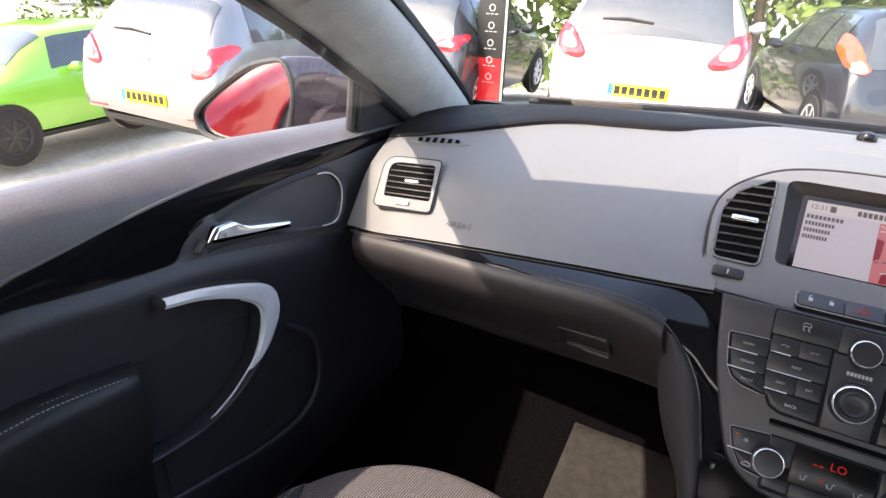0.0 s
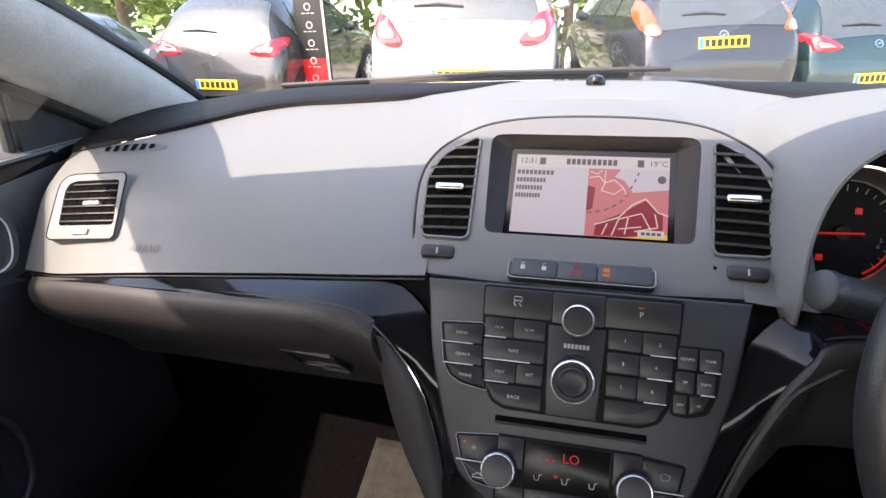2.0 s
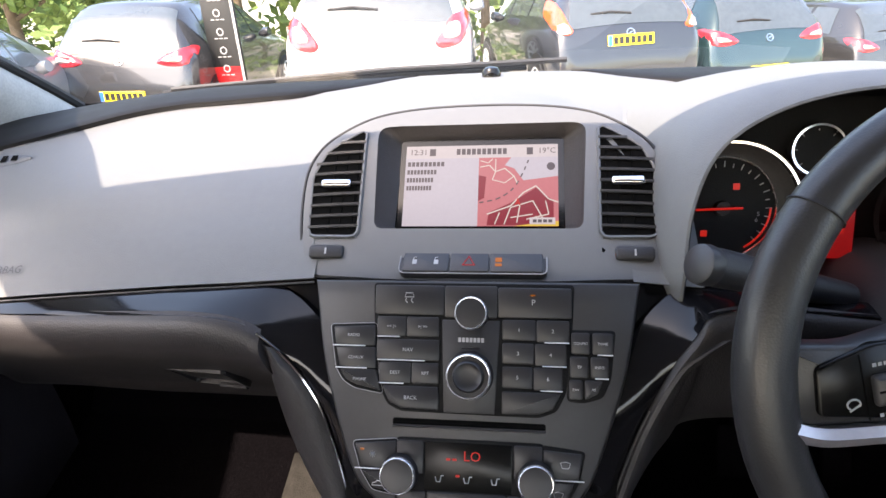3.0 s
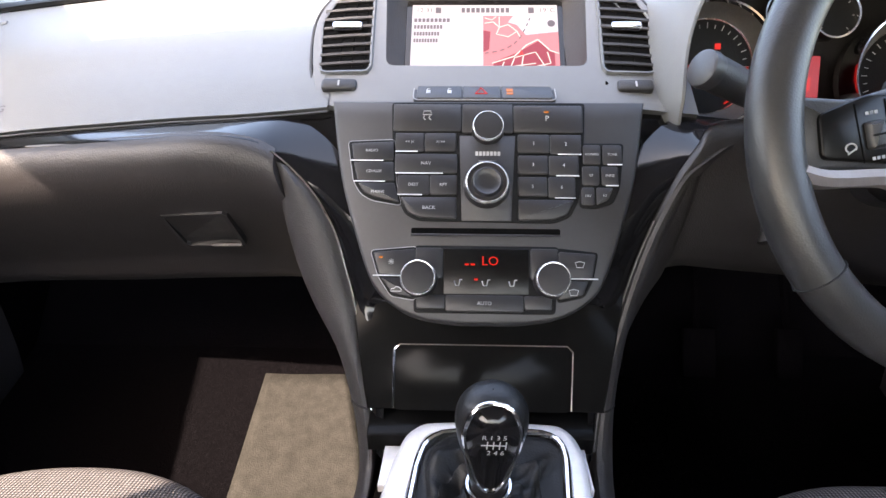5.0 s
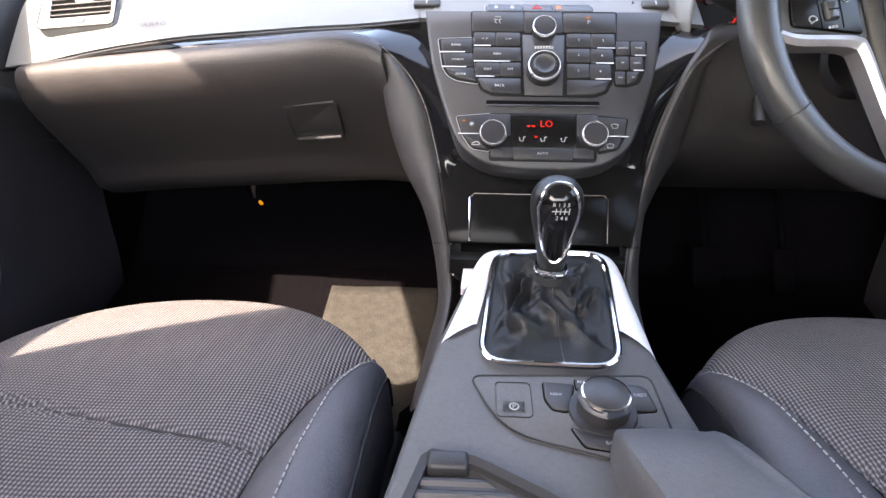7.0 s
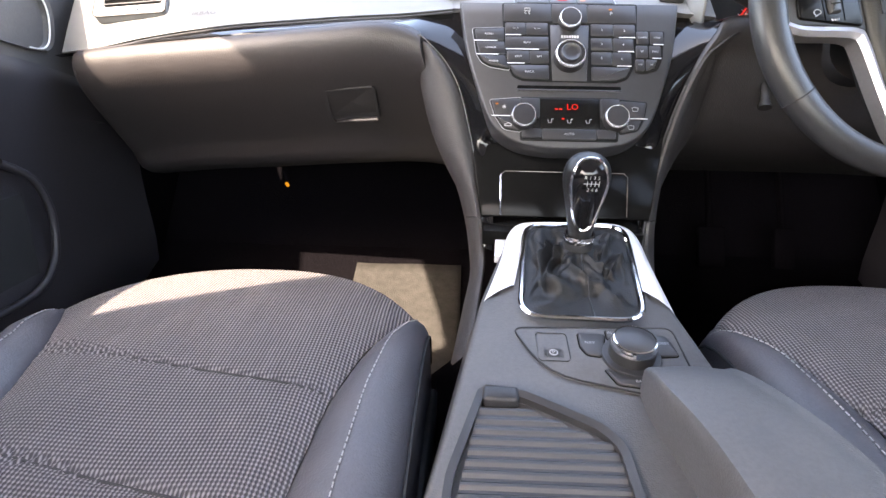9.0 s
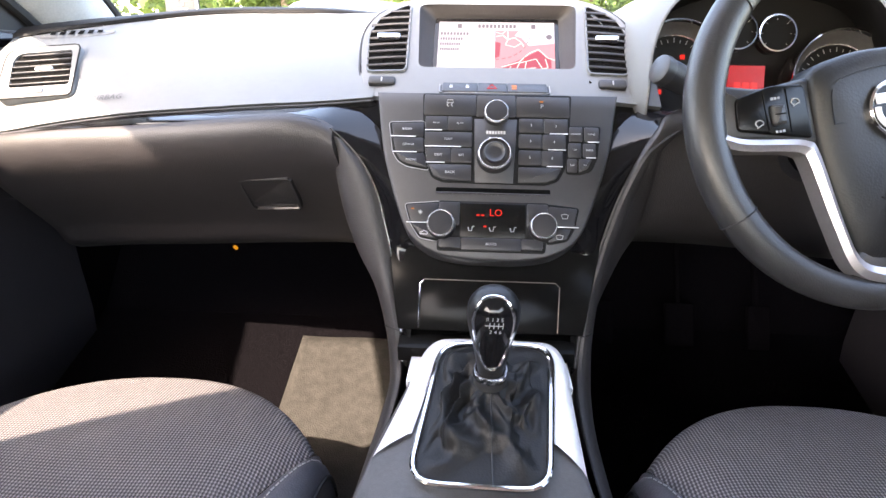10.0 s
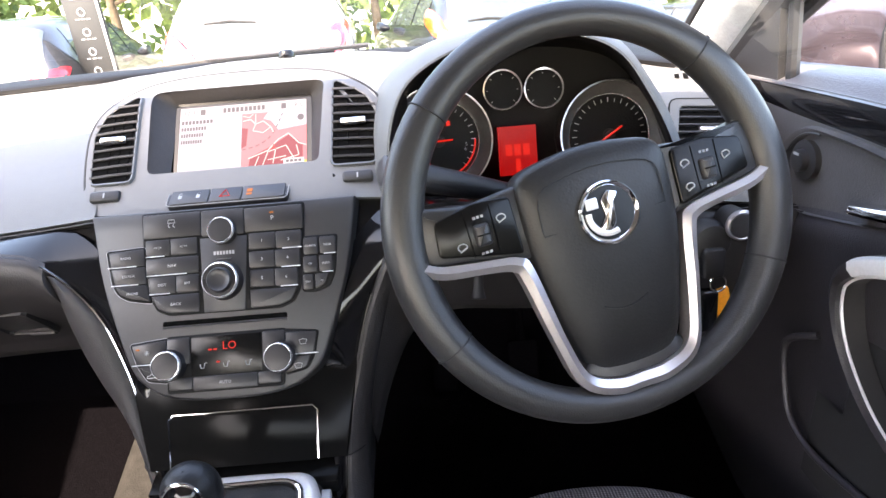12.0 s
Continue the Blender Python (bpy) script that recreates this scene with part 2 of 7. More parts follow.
def rounded(pts, r, n=4):
    """A polygon with rounded corners; r a number or one per corner."""
    out = []
    k = len(pts)
    rs = r if isinstance(r, (list, tuple)) else [r] * k
    for i in range(k):
        p0, p1, p2 = Vector(pts[i - 1]), Vector(pts[i]), Vector(pts[(i + 1) % k])
        d0, d2 = (p0 - p1), (p2 - p1)
        q = min(rs[i], d0.length * 0.48, d2.length * 0.48)
        if q <= 0:
            out.append(p1)
            continue
        a, b = p1 + d0.normalized() * q, p1 + d2.normalized() * q
        for j in range(n + 1):
            t = j / n
            out.append(a * (1 - t) ** 2 + p1 * 2 * t * (1 - t) + b * t * t)
    return out


def rect(a0, b0, a1, b1):
    return [(a0, b0), (a1, b0), (a1, b1), (a0, b1)]


def inset(outline, d):
    """The outline moved inwards by about d."""
    pts = [Vector(p) for p in outline]
    area = sum(p.x * q.y - q.x * p.y for p, q in zip(pts, pts[1:] + pts[:1]))
    s = 1 if area > 0 else -1
    out = []
    k = len(pts)
    for i in range(k):
        e0, e1 = (pts[i] - pts[i - 1]), (pts[(i + 1) % k] - pts[i])
        n0, n1 = Vector((-e0.y, e0.x)) * s, Vector((-e1.y, e1.x)) * s
        nn = (n0.normalized() if n0.length > 1e-9 else Vector((0, 0))) + (n1.normalized() if n1.length > 1e-9 else Vector((0, 0)))
        if nn.length > 1e-6:
            nn.normalize()
        out.append(pts[i] + nn * d)
    return out


def slab(fr, outline, c0, c1, bevel=0.0, bm=None, back=False):
    """A plate with the outline between heights c0 and c1, its front edge bevelled."""
    bm = bm or bmesh.new()
    rings = [outline, outline] + ([inset(outline, bevel * 0.35), inset(outline, bevel)] if bevel else [])
    hs = [c0, c1 - bevel] + ([c1 - bevel * 0.35, c1] if bevel else [])
    vs = [[bm.verts.new(fr.at(p[0], p[1], h)) for p in ring] for ring, h in zip(rings, hs)]
    k = len(outline)
    for i in range(len(vs) - 1):
        for j in range(k):
            bm.faces.new((vs[i][j], vs[i][(j + 1) % k], vs[i + 1][(j + 1) % k], vs[i + 1][j]))
    bm.faces.new(vs[-1])
    if back:
        bm.faces.new(vs[0][::-1])
    return bm


def ringplate(fr, outer, inner, c0, c1, bm=None, c_in=None):
    """A plate with a hole: outer and inner outlines with the same number of points."""
    bm = bm or bmesh.new()
    ci = c1 if c_in is None else c_in
    rows = [[fr.at(p[0], p[1], c) for p in o] for o, c in ((outer, c0), (outer, c1), (inner, ci), (inner, c0))]
    return surface(rows, bm, wrap=True)


def resample(outline, n):
    """n points at even steps round the outline, from its first."""
    pts = [Vector(p) for p in outline]
    pts.append(pts[0])
    d = [0.0]
    for p, q in zip(pts, pts[1:]):
        d.append(d[-1] + (q - p).length)
    out, j = [], 0
    for i in range(n):
        s = d[-1] * i / n
        while d[j + 1] < s:
            j += 1
        t = (s - d[j]) / max(d[j + 1] - d[j], 1e-9)
        out.append(pts[j].lerp(pts[j + 1], t))
    return out


def box(fr, a0, b0, a1, b1, c0, c1, bevel=0.0, r=0.0, bm=None):
    return slab(fr, rounded(rect(a0, b0, a1, b1), r) if r else [Vector(p) for p in rect(a0, b0, a1, b1)], c0, c1, bevel, bm, back=True)


def writing(fr, body, a, b, size, c, mat, parent, name="lettering", up=1.0, shear=0.0):
    """Raised print: the words centred at (a, b) of the frame; up is the sign of b towards the top of the letters."""
    cu = bpy.data.curves.new("print", "FONT")
    cu.body, cu.size, cu.align_x, cu.align_y, cu.shear = body, size, "CENTER", "CENTER", shear
    cu.resolution_u = 2
    tmp = bpy.data.objects.new("print", cu)
    me = bpy.data.meshes.new_from_object(tmp)
    bpy.data.objects.remove(tmp)
    for v in me.vertices:
        v.co = fr.at(a + v.co.x, b + up * v.co.y, c)
    me.materials.append(mat)
    ob = new(name, me)
    ob.parent = parent
    ob.matrix_parent_inverse = base_of(parent).inverted()
    return ob


def bars(fr, a0, b0, a1, b1, c, mat, parent, n=5, name="print_bar"):
    """Unreadable print: a row of short bars in one mesh."""
    bm = bmesh.new()
    w = (a1 - a0) / (n * 1.35 - 0.35)
    for i in range(n):
        x = a0 + i * w * 1.35
        bm.faces.new([bm.verts.new(fr.at(p[0], p[1], c)) for p in rect(x, b0, x + w, b1)])
    return part(name, bm, mat, parent, smooth=False)


# ---------- dashboard ----------
DASH = {  # distance from the middle: lower edge, two points of the face, top pad's far edge, lip, windscreen base (y, z)
    0.145: ((.678, .932), (.735, .972), (.83, 1.013), (1.0, 1.044), (1.06, 1.050), (1.15, 1.046)),
    0.30: ((.686, .915), (.745, .955), (.835, .998), (1.01, 1.036), (1.07, 1.042), (1.15, 1.040)),
    0.45: ((.700, .892), (.755, .935), (.83, .977), (1.0, 1.022), (1.07, 1.030), (1.15, 1.028)),
    0.58: ((.720, .868), (.768, .908), (.825, .950), (.93, .996), (1.03, 1.010), (1.14, 1.014)),
    0.66: ((.735, .853), (.770, .900), (.825, .945), (.90, .983), (.96, .996), (1.11, 1.008)),
    0.725: ((.752, .845), (.783, .89), (.832, .935), (.892, .972), (.93, .985), (1.06, 1.002)),
}


def reach(x):
    """How far the dashboard's ends curve towards the seats and rise, from the middle outwards."""
    t = min(max((abs(x) - .15) / .45, 0), 1)
    return t * t * (3 - 2 * t)


def dash_point(x, k):
    """A point of the dashboard's key line k at x, between the keyed sections."""
    ks = sorted(DASH)
    a = abs(x) + (.044 * min((x - .3) / .25, 1) if x > .3 else 0)   # the driver's end is a little shorter
    a = min(max(a, ks[0]), ks[-1])
    for k0, k1 in zip(ks, ks[1:]):
        if a <= k1:
            t = (a - k0) / (k1 - k0)
            return Vector((x, *(DASH[k0][k][i] * (1 - t) + DASH[k1][k][i] * t for i in (0, 1)))) + reach(x) * Vector((0, -.030 if k < 2 else -.043, .022))


dashboard = thing("dashboard", "grey soft-touch car dashboard with a black glossy trim strip", "dashboard", (0, 0.9, 0.85))


def dash_wing(side, inner, outer):
    xs = [inner + (outer - inner) * i / 8 for i in range(9)]
    keys = [[dash_point(side * x, k) for k in range(4)] for x in xs]
    rows = smooth_rows(keys, 18, 40)
    first = [r[0] + Vector((0, 0.02, -0.012)) for r in rows]
    part("top_pad", surface([[f] + r for f, r in zip(first, rows)]), M["pad"], dashboard, "matt grey grained top pad")


def dash_lip(side, inner):
    xs = [inner + ((.725 if side < 0 else .650) - inner) * (i / 12) ** 1.3 for i in range(13)]
    keys = []
    for x in xs:
        k = min((x - inner) / .16, 1)      # the lip runs out to a point beside the middle
        p3, p4, p5 = (dash_point(side * x, n) for n in (3, 4, 5))
        keys.append([p5.lerp(p3, k) + Vector((0, -.002, -.003 + .004 * k)), p5.lerp(p3, k) + Vector((0, .006, -.003 + .012 * k)), p5.lerp(p4, k) + Vector((0, 0, .006 * k)), p5, p5 + Vector((0, .03, -.03))])
    part("windscreen_lip", surface(smooth_rows(keys, 14, 40)), M["lip"], dashboard, "black grained lip under the windscreen")


dash_wing(-1, 0.145, .725)
dash_wing(1, 0.145, .205)
dash_wing(1, 0.508, .648)
dash_lip(-1, .118)
dash_lip(1, .118)
# shelf behind the instrument hood
rows = [[dash_point(x, 2) + Vector((0, .05, .0)), dash_point(x, 3).lerp(dash_point(x, 2), .5) + Vector((0, .02, .004)), dash_point(x, 3)] for x in [.20 + .34 * i / 8 for i in range(9)]]
part("top_shelf", surface(rows), M["pad"], dashboard)

# middle of the dashboard top, between the arch of the screen and the windscreen
ARCH = [(.150, .692, .945), (.162, .722, .966), (.165, .758, .990), (.155, .785, 1.010), (.132, .815, 1.027), (.100, .838, 1.040), (.058, .852, 1.047), (0, .857, 1.050)]
arch = [Vector((-x, y, z)) for x, y, z in ARCH] + [Vector((x, y, z)) for x, y, z in ARCH[-2::-1]]
arch = spline(arch, 41)
far = [Vector((-.17 + .34 * i / 40, 1.0, 1.044 + .003 * math.sin(math.pi * i / 40))) for i in range(41)]
rows = []
for a, f in zip(arch, far):
    side = Vector((math.copysign(.176, a.x) if abs(a.x) > .14 else a.x, 0, 0))
    fill = min(max((.80 - a.y) / .1, 0), 1)      # meets the wings beside the arch
    mid = a.lerp(f, 0.5) + Vector((0, 0, .004 + .014 * fill))
    rows.append(spline([a + Vector((0, .004, .002)), a.lerp(f, .12) + Vector((0, 0, .005 + .008 * fill)), mid, f], 12))
part("middle_pad", surface(rows), M["pad"], dashboard, "matt grey pad behind the screen")
rows = []
for i in range(31):
    x = -.30 + .60 * i / 30
    p3, p4, p5 = (dash_point(x, n) for n in (3, 4, 5))
    crown = Vector((0, 0, .003 * max(math.cos(x / .17 * 1.57), 0) if abs(x) < .17 else 0))
    rows.append([p3 + Vector((0, -.012, -.004)), p3 + crown + Vector((0, .002, -.0004)), p3.lerp(p4, .6) + crown * 1.6 + Vector((0, 0, -.0006)), p5 + crown + Vector((0, 0, -.001)), p5 + Vector((0, .03, -.03))])
bm = surface(rows)
part("middle_lip", bm, M["pad"], dashboard)
fr = Frame((0, 1.10, 1.052), (1, 0, 0), (0, 1, 0))
part("sun_sensor", lathe(fr, [(.014, -.004), (.014, .004), (.010, .010), (.003, .012)], 16), M["gloss"], dashboard, "small dark domed light sensor")

# glossy strip running into the cheek beside the centre stack, with its chrome line
S = Frame((.006, .660, .935), (1, 0, 0), (0, -.52, -.854))   # a right, b down, c out of the panel
S.c = -S.c if S.c.y > 0 else S.c
G = [(-.725, .735, .838), (-.692, .727, .842), (-.58, .711, .856), (-.45, .684, .874), (-.32, .655, .897), (-.25, .640, .908), (-.205, .634, .906), (-.181, .631, .895)]
LINE_L = G[:-1] + [(-.181, .632, .893), (-.153, .625, .866), (-.133, .618, .831), (-.121, .609, .789), (-.112, .598, .753), (-.105, .583, .711), (-.098, .566, .668), (-.095, .555, .638)]
LINE_R = [(.682, .735, .838), (.54, .711, .856), (.43, .690, .880), (.32, .665, .905), (.25, .648, .922), (.203, .638, .922), (.190, .634, .905), (.172, .628, .876), (.148, .616, .82), (.131, .604, .763), (.119, .588, .725), (.111, .566, .667), (.108, .555, .638)]
bend = lambda line: [(x, y - .030 * reach(x), z + .024 * reach(x)) if abs(x) > .21 else (x, y, z) for x, y, z in line]  # noqa: E731
G, LINE_L, LINE_R = bend(G), bend(LINE_L), bend(LINE_R)
gtop = spline(G, 40)


def gloss_band(line, side, first=0):
    low = spline(line, 70)
    rows = []
    for p in low:
        strip_pt = dash_point(side * max(abs(p.x), .145), 0) + Vector((0, .004, -.004))
        b = max((.935 - p.z) / .854, -.004)
        stack_pt = S.at(side * max(.138 - .9 * max(b - .02, 0) ** 1.25, .04), b, -.006)
        low_t = min(max((.805 - p.z) / .04, 0), 1)
        stack_pt = stack_pt.lerp(Vector((side * (.085 if side < 0 else .10), .586 + (p.z - .733) * .518, p.z)), low_t)
        t = min(max((.90 - p.z) / .05, 0), 1) if abs(p.x) < .24 else 0
        up = strip_pt.lerp(stack_pt, t)
        rows.append(spline([p + Vector((0, .014, -.002)), p + Vector((0, 0, .0015)), p.lerp(up, .35) + Vector((0, -.004, .001)), p.lerp(up, .7) + Vector((0, -.002, .001)), up], 9))
    part("trim_strip", surface(rows[first:]), M["gloss"], dashboard, "piano-black trim sweeping down beside the centre stack")
    return low


for side in (-1, 1):
    rows = [[Vector((side * x, y, z)) for x, y, z in ((.120, .700, .955), (.150, .690, .930), (.200, .688, .925), (.245, .690, .92))], [Vector((side * x, y, z)) for x, y, z in ((.115, .668, .90), (.140, .662, .895), (.165, .660, .885), (.190, .662, .885))], [Vector((side * x, y, z)) for x, y, z in ((.10, .640, .84), (.115, .640, .84), (.135, .640, .84), (.155, .640, .84))]]
    part("trim_backing", surface(rows), M["gloss"], dashboard)
low_l = gloss_band(LINE_L, -1)
low_r = gloss_band(LINE_R, 1)
part("chrome_line", tube([p + Vector((0, -.0025, .001)) for p in low_l[33:]], .0014, 6), M["chrome"], dashboard, "thin chrome line")
part("chrome_line", tube([p + Vector((0, -.0025, .001)) for p in low_r[44:]], .0012, 6), M["panel"], dashboard)
part("trim_line", tube([dash_point(-.145 - .56 * i / 30, 0) + Vector((0, -.001, -.004)) for i in range(31)], .0010, 6), M["panel"], dashboard)
lid = thing("glovebox", "dark brown-grey closed glovebox below the trim strip", "glovebox", (-.45, .8, .75))
LID = [(.004, 0.004), (-.006, -.004), (-.010, -.018), (-.006, -.036), (.006, -.055), (.030, -.082), (.066, -.118), (.106, -.158), (.150, -.205), (.30, -.235)]
rows = []
for i, p in enumerate(gtop):
    if p.x < -.70:
        continue
    rows.append(spline([p + Vector((0, dy, dz)) for dy, dz in LID], 30))
for r in rows:
    w = max((r[0].x + .34) / .155, 0)
    for v in r:
        v.x += w * .40 * max(.885 - v.z, 0) ** 1.15 * 1.05
rows[0] = [v + Vector((0, .012, 0)) for v in rows[0]]
rows[-1] = [v + Vector((-.0, .012, 0)) for v in rows[-1]]
# lid takes the plastic whose colour holds its shade
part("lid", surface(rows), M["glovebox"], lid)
# latch in the lid: recess frame, paddle and paler lower lip
fl = Frame((-.285, .692, .803), (1, -.20, 0.10), (0, -.66, .75))
latch = part("latch", ringplate(fl, resample(rounded(rect(-.042, -.036, .036, .034), .005), 40), resample(rounded(rect(-.038, -.032, .032, .030), .004), 40), -.004, .003), M["black"], lid, "square latch plate")
part("paddle", box(fl, -.038, -.022, .032, .030, -.006, -.001, .002, .004), M["dark"], latch)
part("latch_lip", tube([fl.at(-.004, -.031, .003), fl.at(.033, -.031, .003)], .003, 8), M["panel"], latch, "slightly paler lower lip")

# ---------- outer air vents ----------
def outer_vent(side):
    v = thing("air_vent", "grey outer air vent with dark slats and a chrome slider", "air vent", (side * .62, .8, .92), "dashboard vents")
    p = [Vector((side * x - (.040 if side > 0 else 0), y, z)) for x, y, z in ((.580, .770, .903), (.662, .764, .896), (.668, .818, .944), (.588, .821, .952))]
    o = (p[0] + p[1] + p[2] + p[3]) / 4 + Vector((-.004, -.035, .031))
    f = Frame(o, (1, 0, -.08 * side), (p[2] + p[3] - p[0] - p[1]))
    if f.c.y > 0:
        f.c = -f.c
    w, h = .042, .033
    skew = -.012 * side
    l_, r_ = (-w + .010, w + .014) if side < 0 else (-w - .014, w - .010)   # narrower towards the door
    cl, cr = (.020, .005) if side < 0 else (.005, .020)
    out = rounded([(l_ - .013, -h - .020), (r_ + .008, -h - .020), (r_ + .010 - skew, h + .010), (l_ - .012 - skew, h + .010)], [.010, .006, cr + .004, cl + .006])
    inn = rounded([(l_, -h), (r_, -h), (r_ - skew, h), (l_ - skew, h)], [.004, .004, cr, cl])
    part("surround", ringplate(f, resample(out, 60), resample(inn, 60), -.012, .0012, c_in=.0002), M["pad"], v, "grey surround")
    part("surround_gap", tube([f.at(p[0], p[1], .0008) for p in resample(out, 60)], .0011, 5, True), M["lip"], v, "dark gap round the vent")
    # black sheet close behind the slats, painted for the duct's shade
    part("duct_shade", slab(f, inn, -.05, -.003), M["void"], v)
    for i in range(6):
        b = -h + .006 + i * .0108
        e = -skew * (b + h) / (2 * h)
        lo, hi_ = (l_ + e + max(b - .012, 0) * .9 * (side < 0), r_ + e - max(b - .012, 0) * .9 * (side > 0))
        part("slat", box(f, lo, b - .0014, hi_, b + .0010, -.004, .0012, .0006), M["black"], v)
    for i in range(5):
        a = l_ + .014 + i * .015
        part("guide_vane", box(f, a - .001, -h + .002, a + .001, h - .002, -.0035, -.0022), M["void"], v, smooth=False)
    part("slider", box(f, (l_ + r_) / 2 - .013, -.005, (l_ + r_) / 2 + .013, .001, -.004, .004, .0015, .003), M["ring"], v, "chrome slider tab")
    part("shutter_wheel", box(f, (l_ + r_) / 2 - .015, -h - .014, (l_ + r_) / 2 + .010, -h - .006, .0, .004, .001, .002), M["grey"], v)


outer_vent(-1)
outer_vent(1)


def pad_place(x, y):
    """A place on the top pad and the pad's normal there."""
    c = spline([dash_point(x, k) for k in range(4)], 60)
    i = min(range(1, 59), key=lambda n: abs(c[n].y - y))
    along = (c[i + 1] - c[i - 1]).normalized()
    n = along.cross(Vector((1, 0, 0))).normalized()
    return c[i] + along * ((y - c[i].y) / along.y), (n if n.z > 0 else -n)


for side in (-1, 1):
    d = thing("demister_grille", "small slanted demister slots in the dashboard top", "vent", (side * .62, .89, .97))
    x0, x1 = (.566, .676) if side < 0 else (.545, .632)

    def grille(u, v, up):
        h = .011 * math.sin(math.pi * min(max(u, .02), .98)) ** .6
        p, n = pad_place(side * (x0 + (x1 - x0) * u), .855 - .012 * u + v * h)
        return p + n * up

    us = [i / 20 for i in range(21)]
    part("surround", surface([[grille(u, v, .0012 + .0014 * (1 - v * v)) for v in (-1.15, -1, -.5, 0, .5, 1, 1.15)] for u in us]), M["silvergrey"], d)
    for i in range(6):
        u = .19 + i * .125
        # flat black strips painted for the shade inside the slots
        part("slot", surface([[grille(u + .022 * v + e, v, .0036) for e in (-.036, 0, .036)] for v in (-.62, -.2, .2, .62)]), M["void"], d, smooth=False)

# ---------- centre stack ----------
stack = thing("centre_stack", "dark grey centre console panel with radio and climate controls", "control panel", (0, .62, .83))


def sp(x, y):
    """A place on the panel from its drawing, in units of 2.1 per millimetre."""
    return ((x - 874) / 2095.0, (y - 268) / 2090.0)


half = [(.141, -.004), (.131, .063), (.118, .111), (.101, .159), (.086, .178), (.063, .191), (.03, .1965), (0, .197)]
outline = [Vector((-a, b)) for a, b in half] + [Vector((a, b)) for a, b in half[-2::-1]]
outline = [v.to_2d() for v in spline([Vector((p.x, p.y, 0)) for p in outline], 50)]
part("panel", slab(S, outline, -.03, .004, .003), M["panel"], stack, "anthracite face panel")


def key(x0, y0, x1, y1, words="", size=.0052, name="button", rise=.007, r=.002, m="button", ink="legend", line=0, poly=None):
    (a0, b0), (a1, b1) = sp(x0, y0), sp(x1, y1)
    g = .0003
    size *= .86
    o = rounded(rect(a0 + g, b0 + g, a1 - g, b1 - g), r, 3) if poly is None else inset(rounded([Vector(sp(*q)) for q in poly], r, 3), g)
    k = part(name, slab(S, o, .002, rise, .0007), M[m], stack)
    if words:
        writing(S, words, (a0 + a1) / 2, (b0 + b1) / 2, size, rise + .0004, M[ink], k, up=-1)
    if line:
        q = a0 + (a1 - a0) * .02 if line < 0 else a1 - (a1 - a0) * .98 * abs(line)
        e = q + (a1 - a0) * .75
        if line > 0:
            q, e = a1 - (a1 - a0) * .75, a1 - g
        part("accent", tube([S.at(q, b1, rise), S.at(e, b1, rise)], .0005, 6), M["satin"], k, "silver accent line")
    return k


def field(name, pts, r=.004, rim=False):
    """The dark well in which a block of keys sits, with a fine bright edge where it has one."""
    o = rounded([Vector(sp(*q)) for q in pts], r, 4)
    w = part(name, slab(S, o, .002, .0053, .0004), M["lip"], stack, "black gap round the keys")
    if rim:
        part("edge_line", tube([S.at(p[0], p[1], .0049) for p in o], .0005, 5, True), M["grey"], w)


field("key_field", [(693, 264), (1057, 264), (1052, 366), (1042, 452), (1026, 484), (996, 496), (750, 494), (724, 482), (708, 449), (697, 362)])
field("key_field", [(613, 342), (702, 338), (706, 420), (717, 465), (662, 456), (640, 443), (626, 420)], rim=True)
field("key_field", [(1047, 343), (1127, 343), (1118, 425), (1104, 458), (1072, 468), (1043, 466)])
field("key_field", [(663, 549), (748, 541), (748, 639), (702, 632), (678, 596)], rim=True)
field("key_field", [(999, 541), (1075, 549), (1064, 599), (1048, 630), (999, 641)])
field("key_field", [(743, 539), (1004, 539), (996, 661), (744, 661)])
key(697, 268, 826, 323, "", name="traction_button")
key(922, 270, 1052, 325, "", name="parking_button")
k = key(826, 268, 922, 326)
ta, tb = sp(761, 290)
part("traction_symbol", tube([S.at(ta - .004, tb, .0073), S.at(ta - .003, tb - .0035, .0073), S.at(ta + .003, tb - .0035, .0073), S.at(ta + .004, tb, .0073)], .0005, 5, True), M["white"], stack)
for q in (-.0025, .0025):
    part("traction_symbol", tube([S.at(ta + q, tb + .001, .0073), S.at(ta + q - .001, tb + .003, .0073), S.at(ta + q + .001, tb + .005, .0073)], .0005, 5), M["white"], stack)
(a, b) = sp(985, 297)
writing(S, "P", a, b, .007, .0076, M["white"], stack, up=-1)
(a, b) = sp(984, 284)
part("indicator_lamp", box(S, a - .002, b - .0006, a + .002, b + .0006, .006, .0078), M["ledorange"], stack, "orange lit indicator")
# left block
key(702, 325, 757, 362, "<< |<", .0042, line=-1)
key(757, 325, 817, 362, ">| >>", .0042)
key(702, 366, 819, 404, "NAV", line=-1)
key(708, 407, 768, 445, "DEST", .0045, line=-1)
key(768, 407, 819, 445, "RPT", .0045)
key(716, 449, 819, 490, "BACK", poly=[(714, 449), (819, 449), (819, 490), (750, 488), (728, 478)])
# right block
key(930, 327, 990, 364, "1")
key(990, 327, 1048, 366, "2", line=1)
key(930, 368, 987, 405, "3")
key(987, 368, 1043, 407, "4", line=1)
key(930, 409, 985, 447, "5")
key(985, 409, 1036, 449, "6", line=1)
key(930, 452, 1036, 492, "", poly=[(930, 452), (1034, 452), (1020, 480), (995, 490), (930, 492)])
